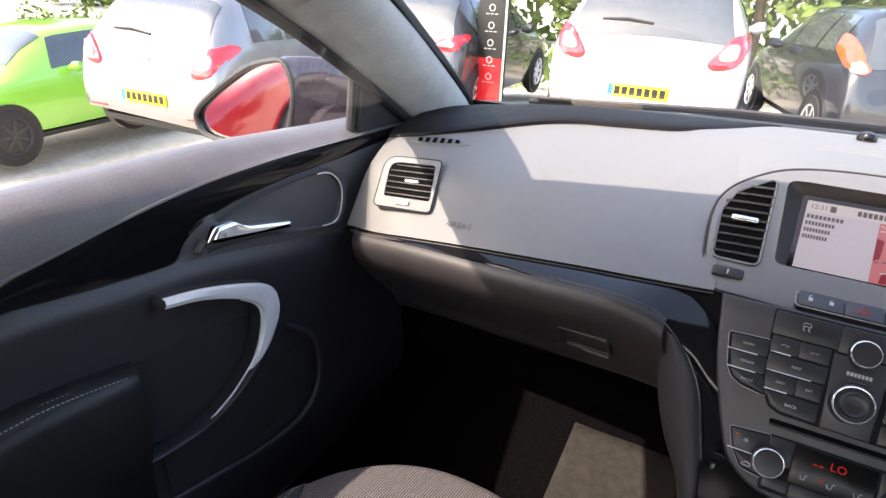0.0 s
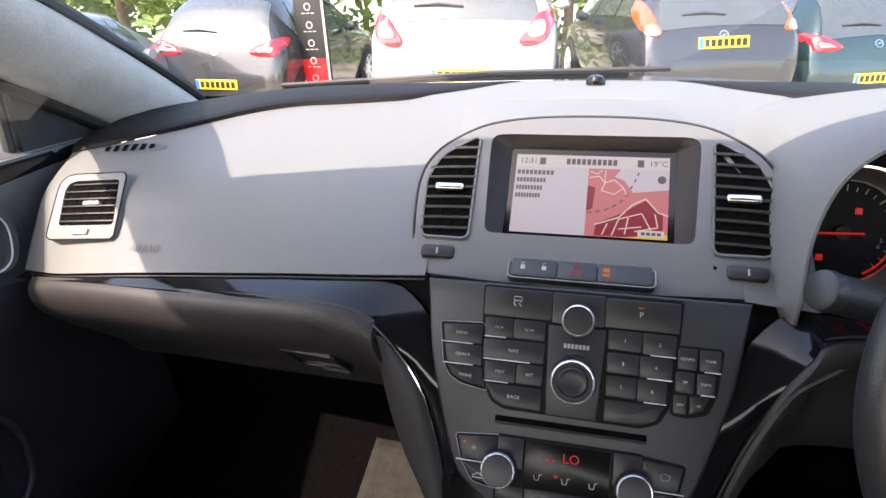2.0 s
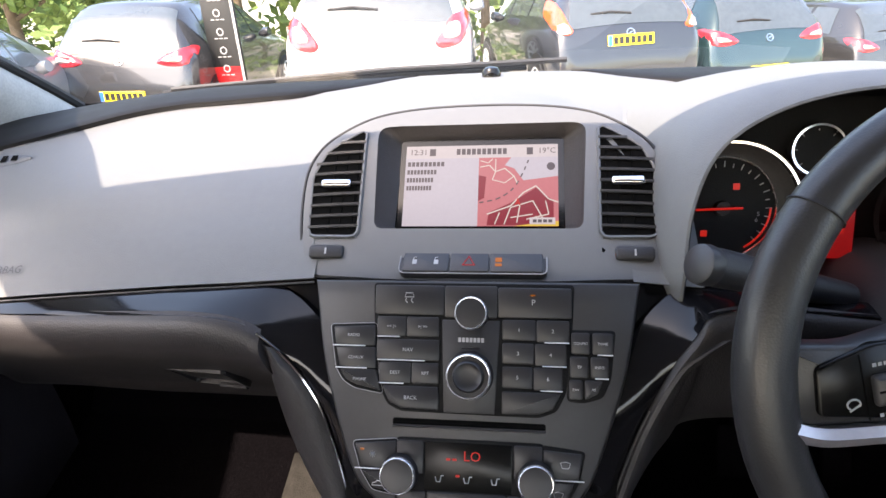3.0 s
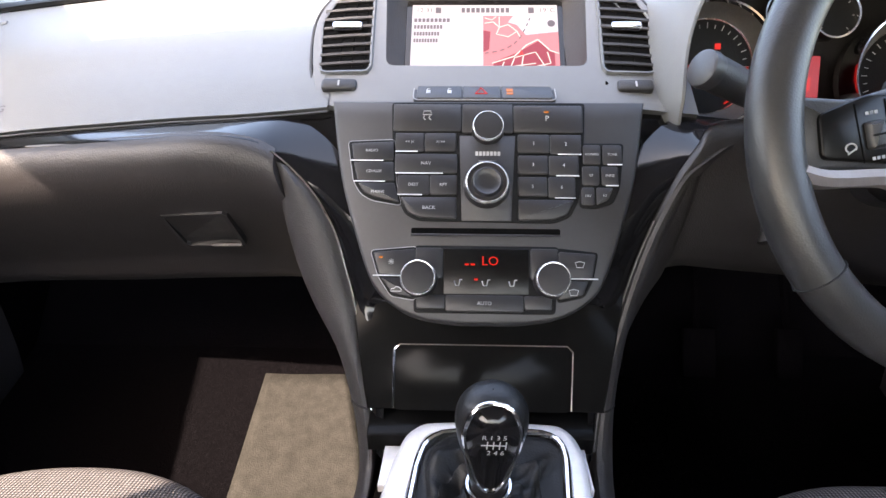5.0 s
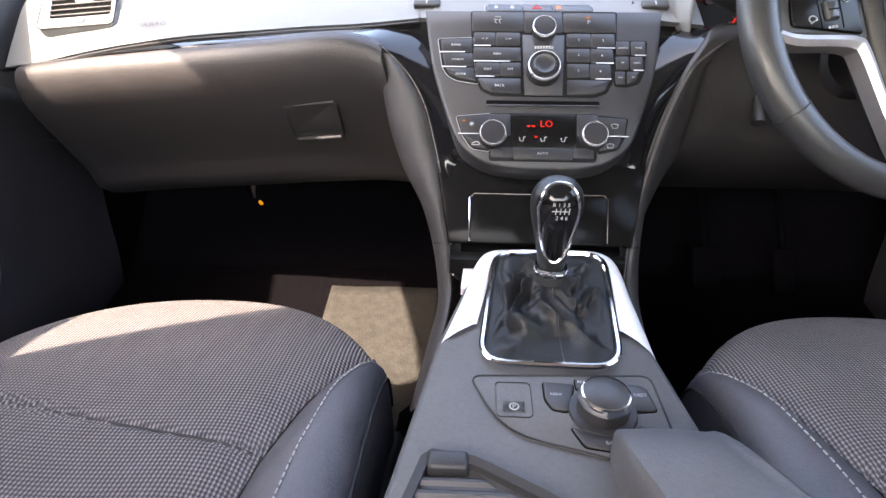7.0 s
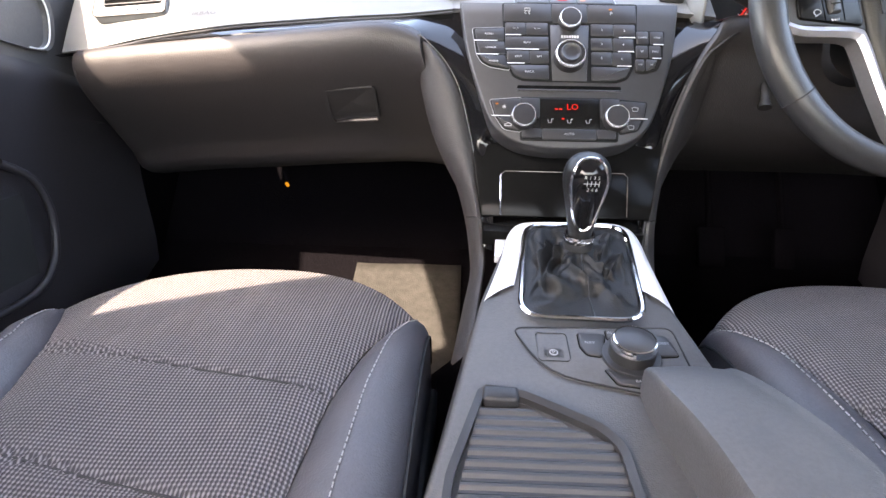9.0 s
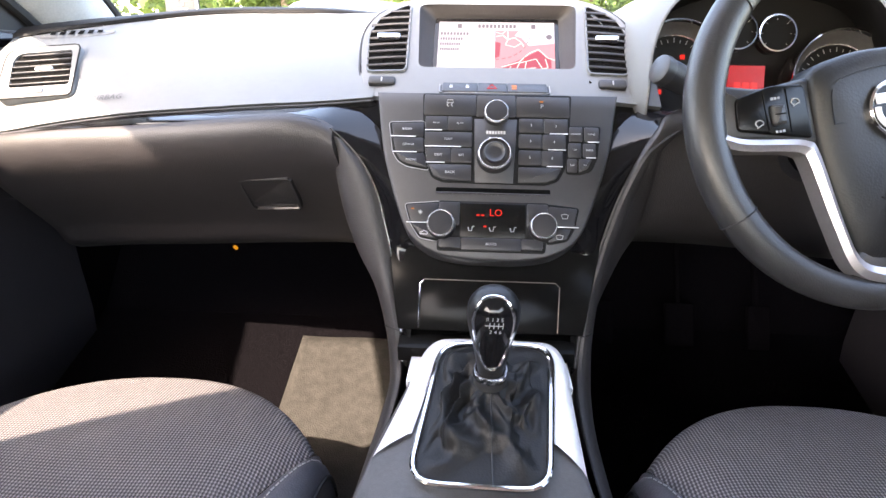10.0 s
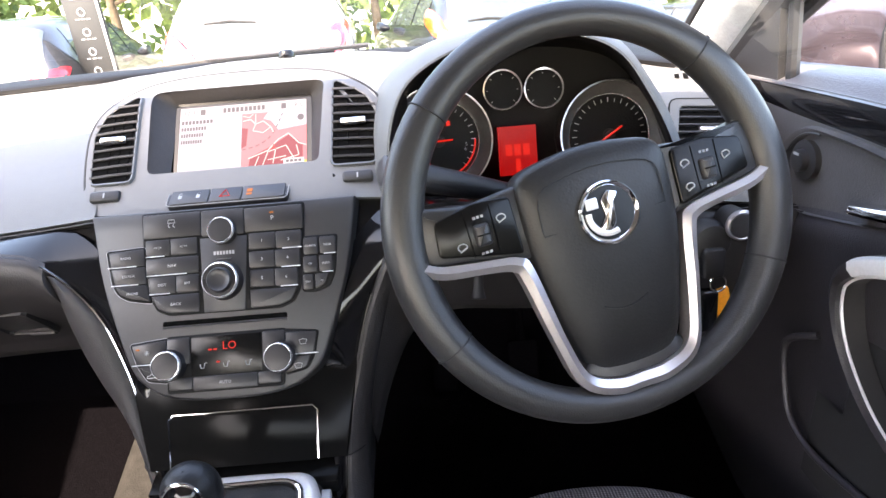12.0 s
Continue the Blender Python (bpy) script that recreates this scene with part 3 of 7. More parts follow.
# outer keys
key(618, 342, 700, 380, "RADIO", .0042, poly=[(620, 346), (700, 342), (700, 380), (625, 380)], line=-1)
key(625, 382, 703, 420, "CD/AUX", .0042, poly=[(625, 382), (701, 382), (703, 420), (634, 420)], line=-1)
key(635, 422, 710, 458, "PHONE", .0042, poly=[(634, 422), (703, 422), (713, 460), (665, 450), (645, 440)])
key(1050, 347, 1083, 385, "CONFIG", .0036)
key(1086, 347, 1122, 385, "TONE", .0036, line=1)
key(1048, 388, 1080, 425, "TP", .004)
key(1083, 388, 1114, 425, "INFO", .004, line=1)
key(1046, 428, 1070, 462, "FAV", .0036)
key(1073, 428, 1103, 460, "AS", .0036, poly=[(1073, 428), (1105, 428), (1095, 452), (1073, 462)])
bars(S, *sp(852, 361), *sp(898, 369), .0061, M["white"], stack, 7)
part("accent", tube([S.at(*sp(858, 379), .0059), S.at(*sp(890, 379), .0059)], .0006, 6), M["chrome"], stack)
part("knob_column", slab(S, [Vector(sp(*q)) for q in ((822, 330), (926, 330), (918, 493), (828, 493))], .002, .0058, .0006), M["panel"], stack)


def knob(x, y, r, h, name="rotary_knob", dimple=False):
    a, b = sp(x, y)
    k = part(name, lathe(S, [(r * 1.10, .003), (r * 1.08, h * .30), (r * 1.01, h * .50), (r * .99, h * .86), (r * .92, h * .88)], 36, a, b), M["button"], stack)
    part("ring", lathe(S, [(r * 1.0, h * .80), (r * .995, h * .90), (r * .965, h * .965), (r * .93, h * .99), (r * .905, h * .985), (r * .89, h * .93)], 40, a, b, cap=False), M["ring"], k, "bright metal ring")
    cap = [(r * .91, h * .86), (r * .88, h * .96), (r * .5, h * 1.0)] if not dimple else [(r * .91, h * .90), (r * .72, h * .86), (r * .66, h * 1.06), (r * .60, h * 1.10), (r * .50, h * 1.04), (r * .3, h * 1.0)]
    part("cap", lathe(S, cap, 32, a, b), M["button"], k)
    return k


knob(875, 317, .0140, .016)
knob(873, 427, .0190, .020, dimple=True)
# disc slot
# black plate on the panel, its colour standing for the slot's dark inside
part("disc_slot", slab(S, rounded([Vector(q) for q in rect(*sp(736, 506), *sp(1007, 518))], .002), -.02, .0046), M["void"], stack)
part("slot_lip", tube([S.at(*sp(736, 519), .005), S.at(*sp(1007, 519), .005)], .0012, 6), M["panel"], stack)
# climate block
key(668, 550, 745, 595, "", poly=[(668, 552), (745, 545), (745, 594), (680, 594)], line=-1)
key(682, 598, 745, 632, "", poly=[(682, 598), (745, 598), (745, 634), (705, 628)])
key(745, 543, 795, 600, "")
key(952, 543, 1002, 600, "")
key(1002, 548, 1072, 597, "", poly=[(1002, 548), (1070, 552), (1062, 597), (1002, 597)], line=1)
key(1002, 600, 1055, 636, "", poly=[(1002, 600), (1056, 600), (1045, 626), (1002, 636)])
key(800, 628, 940, 658, "AUTO", .0052)
key(748, 628, 800, 654, "")
key(940, 628, 990, 654, "")
part("climate_display", slab(S, rounded([Vector(q) for q in rect(*sp(795, 543), *sp(951, 628))], .002), .002, .0055, .001), M["display"], stack, "black climate display")
a, b = sp(880, 567)
writing(S, "LO", a, b, .0115, .0058, M["ledred"], stack, up=-1)
for dx in (-42, -31):
    part("display_bar", box(S, a + dx / 2095 - .0018, b + .002, a + dx / 2095 + .0018, b + .0036, .0056, .0062), M["ledred"], stack, smooth=False)
for x in (822, 872, 920):
    aa, bb = sp(x, 607)
    part("vent_symbol", tube([S.at(aa - .003, bb - .002, .006), S.at(aa - .002, bb + .002, .006), S.at(aa + .001, bb + .002, .006), S.at(aa + .002, bb - .003, .006), S.at(aa + .004, bb - .003, .006)], .0005, 5), M["white"], stack)
aa, bb = sp(855, 600)
part("indicator_lamp", box(S, aa - .0016, bb - .0008, aa + .0016, bb + .0008, .0056, .0066), M["ledred"], stack, "red lit indicator")
aa, bb = sp(683, 562)
part("indicator_lamp", box(S, aa - .0016, bb - .0007, aa + .0016, bb + .0007, .006, .0078), M["ledorange"], stack, "orange lit indicator")
aa, bb = sp(702, 570)
bm = bmesh.new()
for i in range(4):
    d = Vector((math.cos(i * math.pi / 4), math.sin(i * math.pi / 4))) * .0027
    tube([S.at(aa - d.x, bb - d.y, .0073), S.at(aa + d.x, bb + d.y, .0073)], .0003, 4, bm=bm)
part("snow_symbol", bm, M["white"], stack)
aa, bb = sp(712, 620)
part("recirculation_symbol", tube([S.at(aa + dx, bb + dy, .0073) for dx, dy in ((-.0045, .0015), (-.004, -.0005), (-.0015, -.001), (0, -.0025), (.0025, -.002), (.0045, .0), (.0045, .0015))], .0004, 5, True), M["legend"], stack)
for x, y in ((1040, 572), (1028, 622)):
    aa, bb = sp(x, y)
    part("demist_symbol", tube([S.at(aa + dx, bb + dy, .0073) for dx, dy in ((-.0040, -.0020), (0, -.0030), (.0040, -.0020), (.0026, .0022), (-.0026, .0022))], .0004, 5, True), M["white"], stack)
k1 = knob(752, 600, .0152, .019, "temperature_knob")
k2 = knob(990, 600, .0148, .019, "fan_knob")

# bezel with the screen and two vents
pod = thing("screen_bezel", "satin grey arched bezel round the navigation screen", "dashboard bezel", (0, .72, .97))
BT = radians(45)
B = Frame((.006, .681, .932), (1, 0, 0), (0, math.sin(BT), math.cos(BT)))   # a right, b up along the face
B.c = -B.c if B.c.y > 0 else B.c
bh = [(.163, .004), (.173, .053), (.175, .105), (.164, .135), (.138, .160), (.105, .179), (.060, .189), (0, .192)]
ol = [Vector((a, b, 0)) for a, b in bh] + [Vector((-a, b, 0)) for a, b in bh[-2::-1]]
face_top = [v.to_2d() for v in spline(ol, 60)]
bottom = [Vector((-.163 + .326 * i / 20, .001 - .006 * math.sin(math.pi * i / 20))) for i in range(1, 20)]
face = face_top + bottom
face = resample(face, 120)


def sag(a, b):
    """How far the bezel's face lies behind its plane, rounding away at the edges."""
    return .002 - .35 * max(abs(a) - .11, 0) ** 1.5 - .9 * max(b - .14, 0) ** 1.4


open_ = resample(rounded([(.098, .048), (.104, .164), (-.104, .164), (-.098, .048)], [.008, .014, .014, .008]), 120)
vent_r = [(.162, .042), (.166, .105), (.154, .132), (.116, .158), (.114, .040)]


def near_start(ring, p):
    i = min(range(len(ring)), key=lambda j: (Vector(ring[j]) - Vector(p)).length)
    return ring[i:] + ring[:i]


def turning(ring):
    return sum(p[0] * q[1] - q[0] * p[1] for p, q in zip(ring, ring[1:] + ring[:1])) > 0


face = near_start(face, (.163, .0))
open_ = near_start(open_, (.098, .048))
if turning(face) != turning(open_):
    open_ = [open_[0]] + open_[:0:-1]
# plate split into frame ring (round the screen opening); vents sit on it as their own bodies
rows = []
for t in (0, .02, .10, .25, .45, .65, .85, 1.0):
    rows.append([B.at(*(Vector(f).lerp(Vector(o), t)), sag(*Vector(f).lerp(Vector(o), t)) - (.006 if t == 0 else 0)) for f, o in zip(face, open_)])
rows.insert(0, [B.at(f[0], f[1], -.03) for f in face])
deep = resample(rounded([(.084, .056), (.082, .156), (-.082, .156), (-.084, .056)], .004), 120)
deep = near_start(deep, (.084, .056))
if turning(face) != turning(deep):
    deep = [deep[0]] + deep[:0:-1]
part("frame", surface(rows, wrap=True), M["silvergrey"], pod, "satin grey moulded frame")
# darker than the frame: the overhang's shadow is painted into the recess
part("recess", surface([rows[-1], [B.at(o[0] * .985, o[1] + (.001 if o[1] < .1 else -.001), -.006) for o in open_], [B.at(d[0], d[1], -.024) for d in deep]], wrap=True), M["dark"], pod, "recess round the screen, overhang shade put into its dark colour")
part("outline_seam", tube([B.at(f[0] * 1.012, f[1] * 1.012 + .001, sag(f[0], f[1]) - .004) for f in face_top], .0016, 6), M["black"], pod, "dark gap round the bezel")
SC = Frame(B.at(0, .062, -.026), (1, 0, 0), (0, .66, .75))
SC.c = -SC.c if SC.c.y > 0 else SC.c
SW, SH = .0775, .088
screen = thing("navigation_screen", "lit navigation screen with a pale panel and a pink street map", "screen", SC.at(0, 0))
part("panel", box(SC, -SW - .006, -.004, SW + .006, SH + .012, -.006, -.001), M["gloss"], screen)


def lcd(pts, c, m, name):
    bm = bmesh.new()
    bm.faces.new([bm.verts.new(SC.at(-SW + 2 * SW * x, SH * y, c)) for x, y in pts])
    return part(name, bm, M[m], screen, smooth=False)


lcd(rect(0, 0, .49, .84), .0002, "scr", "text_panel")
lcd(rect(0, .84, 1, 1), .0002, "scrbar", "title_bar")
lcd(rect(.49, 0, 1, .84), .0002, "scrpink", "map")
lcd([(.70, .84), (1, .84), (1, .60), (.78, .55), (.72, .70), (.66, .74)], .0004, "scr", "map_field")
lcd([(.49, .62), (.54, .60), (.53, .34), (.49, .30)], .0004, "scrred", "map_block")
lcd([(.55, .01), (.97, .01), (.97, .30), (.86, .46), (.70, .28), (.56, .16)], .0004, "scrred", "map_block")
lcd([(.72, .0), (1, .0), (1, .06), (.92, .05)], .0006, "scryellow", "map_road")


def road(pts, w, m="scrline", c=.0008):
    v = [SC.at(-SW + 2 * SW * x, SH * y, c) for x, y in pts]
    bm = bmesh.new()
    for p, q in zip(v, v[1:]):
        n = SC.c.cross(q - p).normalized() * w / 2
        bm.faces.new([bm.verts.new(z) for z in (p - n, q - n, q + n, p + n)])
    return part("map_road", bm, M[m], screen, smooth=False)


road([(.50, .72), (.56, .74), (.60, .66), (.66, .70), (.72, .60), (.74, .52)], .0012)
road([(.60, .82), (.60, .66), (.58, .56), (.66, .52), (.72, .60)], .001)
road([(.50, .80), (.55, .77), (.58, .82)], .001)
road([(.55, .14), (.70, .24), (.78, .40), (.86, .48), (.94, .32), (1, .28)], .0014)
road([(.60, .02), (.63, .16)], .0012)
road([(.66, .02), (.70, .22), (.84, .30), (.90, .10)], .0012)
road([(.74, .04), (.76, .26)], .0012)
road([(.80, .08), (.94, .14), (.92, .30)], .0012)
road([(.70, .10), (.84, .14)], .0012)
for i in range(9):
    t0, t1 = i / 9, (i + .55) / 9
    path = [(.50, .28), (.62, .33), (.72, .46), (.78, .66), (.82, .84)]
    pt = spline([Vector((*p, 0)) for p in path], 90)
    road([pt[int(t0 * 89)].to_2d(), pt[int(t1 * 89)].to_2d()], .0014, "scrink")
lcd([(.725, .24), (.745, .34), (.765, .24), (.745, .265)], .0012, "ledred", "map_arrow")
lcd(rect(.82, .02, .98, .10), .0010, "scrbar", "scale_box")
bars(SC, -SW + 2 * SW * .84, SH * .04, -SW + 2 * SW * .96, SH * .075, .0014, M["scrink"], screen, 4)
writing(SC, "12:31", -SW + 2 * SW * .085, SH * .915, .0085, .0008, M["scrink"], screen)
bars(SC, -SW + 2 * SW * .34, SH * .88, -SW + 2 * SW * .67, SH * .955, .0008, M["scrink"], screen, 10)
writing(SC, "19°C", -SW + 2 * SW * .93, SH * .915, .0085, .0008, M["scrink"], screen)
lcd(rect(.80, .87, .84, .96), .0008, "scrink", "door_symbol")
lcd(rect(.16, .87, .20, .96), .0008, "scrink", "clock_symbol")
for y, w in ((.765, .26), (.665, .21), (.565, .19), (.465, .18)):
    bars(SC, -SW + 2 * SW * .015, SH * (y - .028), -SW + 2 * SW * w, SH * (y + .028), .0008, M["scrink"], screen, 9)
fr = Frame(SC.at(-SW + 2 * SW * .95, SH * .72, 0), SC.a, SC.b)
part("compass", lathe(Frame(SC.at(-SW + 2 * SW * .955, SH * .72, .0004), SC.a, SC.b), [(.0042, 0), (.0042, .0004)], 16), M["scrink"], screen)

# button strip under the screen
bs = resample(rounded(rect(-.068, -.001, .062, .026), .006), 40)
BB = Frame(B.at(0, .013, 0.001), (1, 0, 0), (0, .92, .40))
BB.c = -BB.c if BB.c.y > 0 else BB.c
strip = part("button_strip", slab(BB, rounded(rect(-.069, -.0135, .065, .0135), .006), -.02, .0030, .0008), M["black"], pod)
part("strip_edge", tube([BB.at(p[0], p[1], .0032) for p in rounded(rect(-.069, -.0135, .065, .0135), .006)], .0006, 5, True), M["grey"], pod, "fine bright edge")
for x0, x1 in ((-.066, -.023), (-.0225, .0135), (.014, .062)):
    part("button", slab(BB, rounded(rect(x0 + .0003, -.0122, x1 - .0003, .0122), .003), .002, .0046, .0008), M["panel"], pod)
tri_ = [(-.0105, -.005), (.0005, -.005), (-.005, .0055)]
part("hazard_symbol", tube([BB.at(*p, .0048) for p in tri_], .0007, 5, True), M["ledred"], pod, "red hazard triangle")
for x in (-.055, -.035):
    part("lock_symbol", box(BB, x - .002, -.004, x + .002, .001, .0044, .0050), M["white"], pod, smooth=False)
    part("lock_symbol", tube([BB.at(x - .0015, .001, .0048), BB.at(x - .001, .004, .0048), BB.at(x + .0015, .004, .0048)], .0004, 5), M["white"], pod)
part("airbag_lamp", box(BB, .019, -.001, .025, .004, .0044, .0050), M["ledorange"], pod, "orange airbag symbol", smooth=False)
part("airbag_lamp", box(BB, .019, -.006, .025, -.003, .0044, .0050), M["ledorange"], pod, smooth=False)


def centre_vent(side):
    v = thing("air_vent", "tall centre air vent with dark slats and a chrome slider", "air vent", B.at(side * .135, .09), "dashboard vents")
    shp = [(side * a, b) for a, b in vent_r]
    inn = resample(rounded(shp, .006), 60)
    out = inset(inn, -.004)
    lift = lambda p, c: B.at(p[0], p[1], sag(p[0], p[1]) + c)  # noqa: E731
    part("surround", surface([[lift(p, -.004) for p in out], [lift(p, .0035) for p in inset(inn, -.002)], [lift(p, .003) for p in inn], [lift(p, -.012) for p in inn]], wrap=True), M["silvergrey"], v)
    # flat black sheet on the face in place of a shaded duct
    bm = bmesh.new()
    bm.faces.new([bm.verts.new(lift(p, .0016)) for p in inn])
    part("duct_shade", bm, M["void"], v, smooth=False)
    for i in range(9):
        b = .050 + i * .0115
        xs = [.114, .1645 if b < .12 else .1645 - (b - .12) * 1.05]
        if xs[1] < xs[0] + .006:
            continue
        bm = surface([[lift((side * x, b + db), c) for x in (xs[0], (xs[0] + xs[1]) / 2, xs[1])] for db, c in ((-.0012, .0016), (-.0012, .0036), (.0012, .0042), (.0014, .0016))])
        part("slat", bm, M["panel"], v, smooth=False)
    for i in range(3):
        a = side * (.120 + i * .012)
        part("guide_vane", surface([[lift((a + da, b), c) for b in (.045, .09, .128 if i else .145)] for da, c in ((-.0006, .0016), (0, .0024), (.0006, .0016))]), M["void"], v, smooth=False)
    f = Frame(lift((side * .139, .094), .004), B.a, B.b)
    f.c = B.c
    part("slider", box(f, -.015, -.004, .015, .004, -.002, .006, .002, .003), M["chrome"], v, "chrome slider tab")
    f = Frame(lift((side * .142, .024), 0), B.a, B.b)
    f.c = B.c
    w = part("shutter_wheel", box(f, -.017, -.0065, .017, .0065, -.002, .005, .002, .004), M["black"], v)
    part("mark", box(f, -.0008, -.003, .0008, .003, .005, .0056), M["white"], w, smooth=False)


centre_vent(-1)
centre_vent(1)

# ---------- console: side rails, ashtray lid, gaiter, controls ----------
console = thing("centre_console", "grey and piano-black centre console between the seats", "centre console", (0, .45, .4))


RAIL = {  # inner edge beside the gloss cheek, outer edge towards the knees
    -1: ([(-.181, .632, .893), (-.166, .629, .879), (-.150, .624, .861), (-.133, .618, .831), (-.121, .609, .789), (-.112, .598, .753), (-.105, .583, .711), (-.098, .566, .668), (-.095, .555, .638), (-.094, .535, .622), (-.098, .50, .606), (-.104, .45, .590), (-.110, .40, .575)],
         [(-.193, .640, .893), (-.191, .643, .880), (-.187, .640, .857), (-.181, .633, .826), (-.171, .625, .789), (-.156, .616, .752), (-.134, .602, .713), (-.119, .584, .664), (-.112, .566, .622), (-.111, .54, .603), (-.117, .50, .585), (-.124, .45, .568), (-.131, .40, .552)]),
    1: ([(.209, .634, .903), (.190, .631, .890), (.172, .628, .874), (.150, .617, .826), (.138, .608, .79), (.128, .598, .752), (.117, .583, .713), (.111, .566, .668), (.108, .555, .638), (.107, .535, .622), (.108, .50, .606), (.112, .45, .590), (.118, .40, .575)],
        [(.231, .649, .903), (.212, .646, .886), (.196, .642, .866), (.174, .632, .826), (.160, .622, .79), (.148, .615, .752), (.138, .602, .713), (.131, .584, .664), (.130, .566, .622), (.128, .54, .603), (.128, .50, .585), (.132, .45, .568), (.138, .40, .552)]),
}


def rail(side):
    i_, o_ = (spline([Vector(p) for p in q], 48) for q in RAIL[side])
    rows = []
    for p, q in zip(i_, o_):
        wd = (q - p).length
        bulge = Vector((0, -min(.004 + wd * .22, .012), min(.002 + wd * .1, .004)))
        rows.append(spline([p + Vector((0, .02, -.004)), p + Vector((0, -.001, 0)), p.lerp(q, .35) + bulge, p.lerp(q, .75) + bulge * .75, q + Vector((0, .001, -.001)), q + Vector((side * .001, .03, -.012)), q + Vector((-side * .01, .13, -.06))], 14))
    part("side_rail", surface(rows[2 if side < 0 else 0:]), M["dark"], console, "padded dark grained side rail")
    part("rail_joint", tube([r + Vector((0, -.0008, .0006)) for r in rows[27][1:9]], .0010, 5), M["rubber"], console)


rail(-1)
rail(1)
A = Frame((.004, .583, .733), (1, 0, 0), (0, -.46, -.888))
A.c = -A.c if A.c.y > 0 else A.c
part("lower_panel", slab(A, [Vector(p) for p in ((-.124, -.066), (.134, -.066), (.114, .040), (.110, .060), (-.104, .060), (-.108, .040))], -.02, 0, .002), M["lowgloss"], console)
ash = [(-.080, .058), (-.080, .006), (-.075, .001), (.077, .001), (.082, .006), (.080, .058)]
part("ashtray_lid", slab(A, rounded([Vector(p) for p in ((-.080, .060), (-.080, .0), (.082, .0), (.080, .060))], .006), -.002, .003, .001), M["lowgloss"], console, "glossy black lid of the tray")
part("lid_outline", tube([A.at(*p, .0032) for p in ash], .0010, 5), M["chrome"], console, "thin chrome outline")

C = Frame((.001, .53, .675), (1, 0, 0), (0, -.975, -.22))   # a right, b back along the console
C.c = -C.c if C.c.z < 0 else C.c
top = [(-.062, -.010), (.082, -.010), (.086, .06), (.090, .15), (.106, .25), (.125, .50), (.125, .75), (-.165, .75), (-.160, .45), (-.130, .30), (-.104, .15), (-.080, .06)]
top = [Vector(p) for p in top]
ct = part("console_top", slab(C, rounded(top, .02), -.05, -.001, .006), M["consolegrey"], console, "satin grey upper shell")
# side walls down to the floor
for side in (-1, 1):
    edge = [p for p in (top[0:1] + top[:-8:-1] if side < 0 else top[1:7])]
    edge = sorted(edge, key=lambda p: p.y)
    rows = [[C.at(p.x, p.y, -.012), C.at(p.x + side * .012, p.y, -.06), Vector((C.at(p.x, 0).x + side * .02, C.at(0, p.y).y, .40))] for p in edge]
    part("side_wall", surface(rows), M["dark"], console)
# gear gaiter surround
ring_i = resample(rounded([(-.044, .006), (.070, .004), (.052, .182), (-.062, .180)], [.028, .028, .024, .024]), 80)
ring_m = resample(rounded([(-.048, .002), (.074, .000), (.056, .186), (-.066, .184)], [.029, .029, .026, .026]), 80)
sil_o = [(-.103, .156), (-.082, .076), (-.070, .02), (-.057, -.006), (-.03, -.013), (.05, -.013), (.077, -.007), (.088, .02), (.089, .076), (.091, .164)]
sil = [v.to_2d() for v in spline([Vector((*p, 0)) for p in sil_o], 60)]
sil_i = [(-.068, .128), (-.058, .07), (-.051, .025), (-.042, .005), (-.02, .0), (.045, -.001), (.064, .003), (.073, .022), (.070, .07), (.064, .132)]
sili = [v.to_2d() for v in spline([Vector((*p, 0)) for p in sil_i], 60)]
rows = [[C.at(p.x, p.y, c) for p in o] for o, c in ((sil, -.020), (sil, -.004), ([a.lerp(b, .15) for a, b in zip(sil, sili)], .000), ([a.lerp(b, .5) for a, b in zip(sil, sili)], .003), ([a.lerp(b, .9) for a, b in zip(sil, sili)], .003), (sili, .001))]
part("silver_surround", surface(rows), M["satin"], console, "satin silver surround of the gear lever")
part("front_ledge", slab(C, [Vector(p) for p in ((-.100, -.038), (.104, -.038), (.102, -.004), (-.099, -.004))], -.03, -.010, .001), M["lowgloss"], console)
for wing in (((-.083, -.002), (-.060, -.002), (-.066, .03), (-.070, .038), (-.085, .038)), ((.094, -.002), (.096, .038), (.082, .038), (.080, .03), (.076, -.002))):
    part("surround_wing", slab(C, [Vector(p) for p in wing], -.03, -.021, .001), M["satin"], console, "satin silver wing beside the surround")
part("chrome_ring", tube([C.at(p.x, p.y, .004) for p in ring_m], .003, 8, True), M["chrome"], console, "chrome ring round the gaiter")

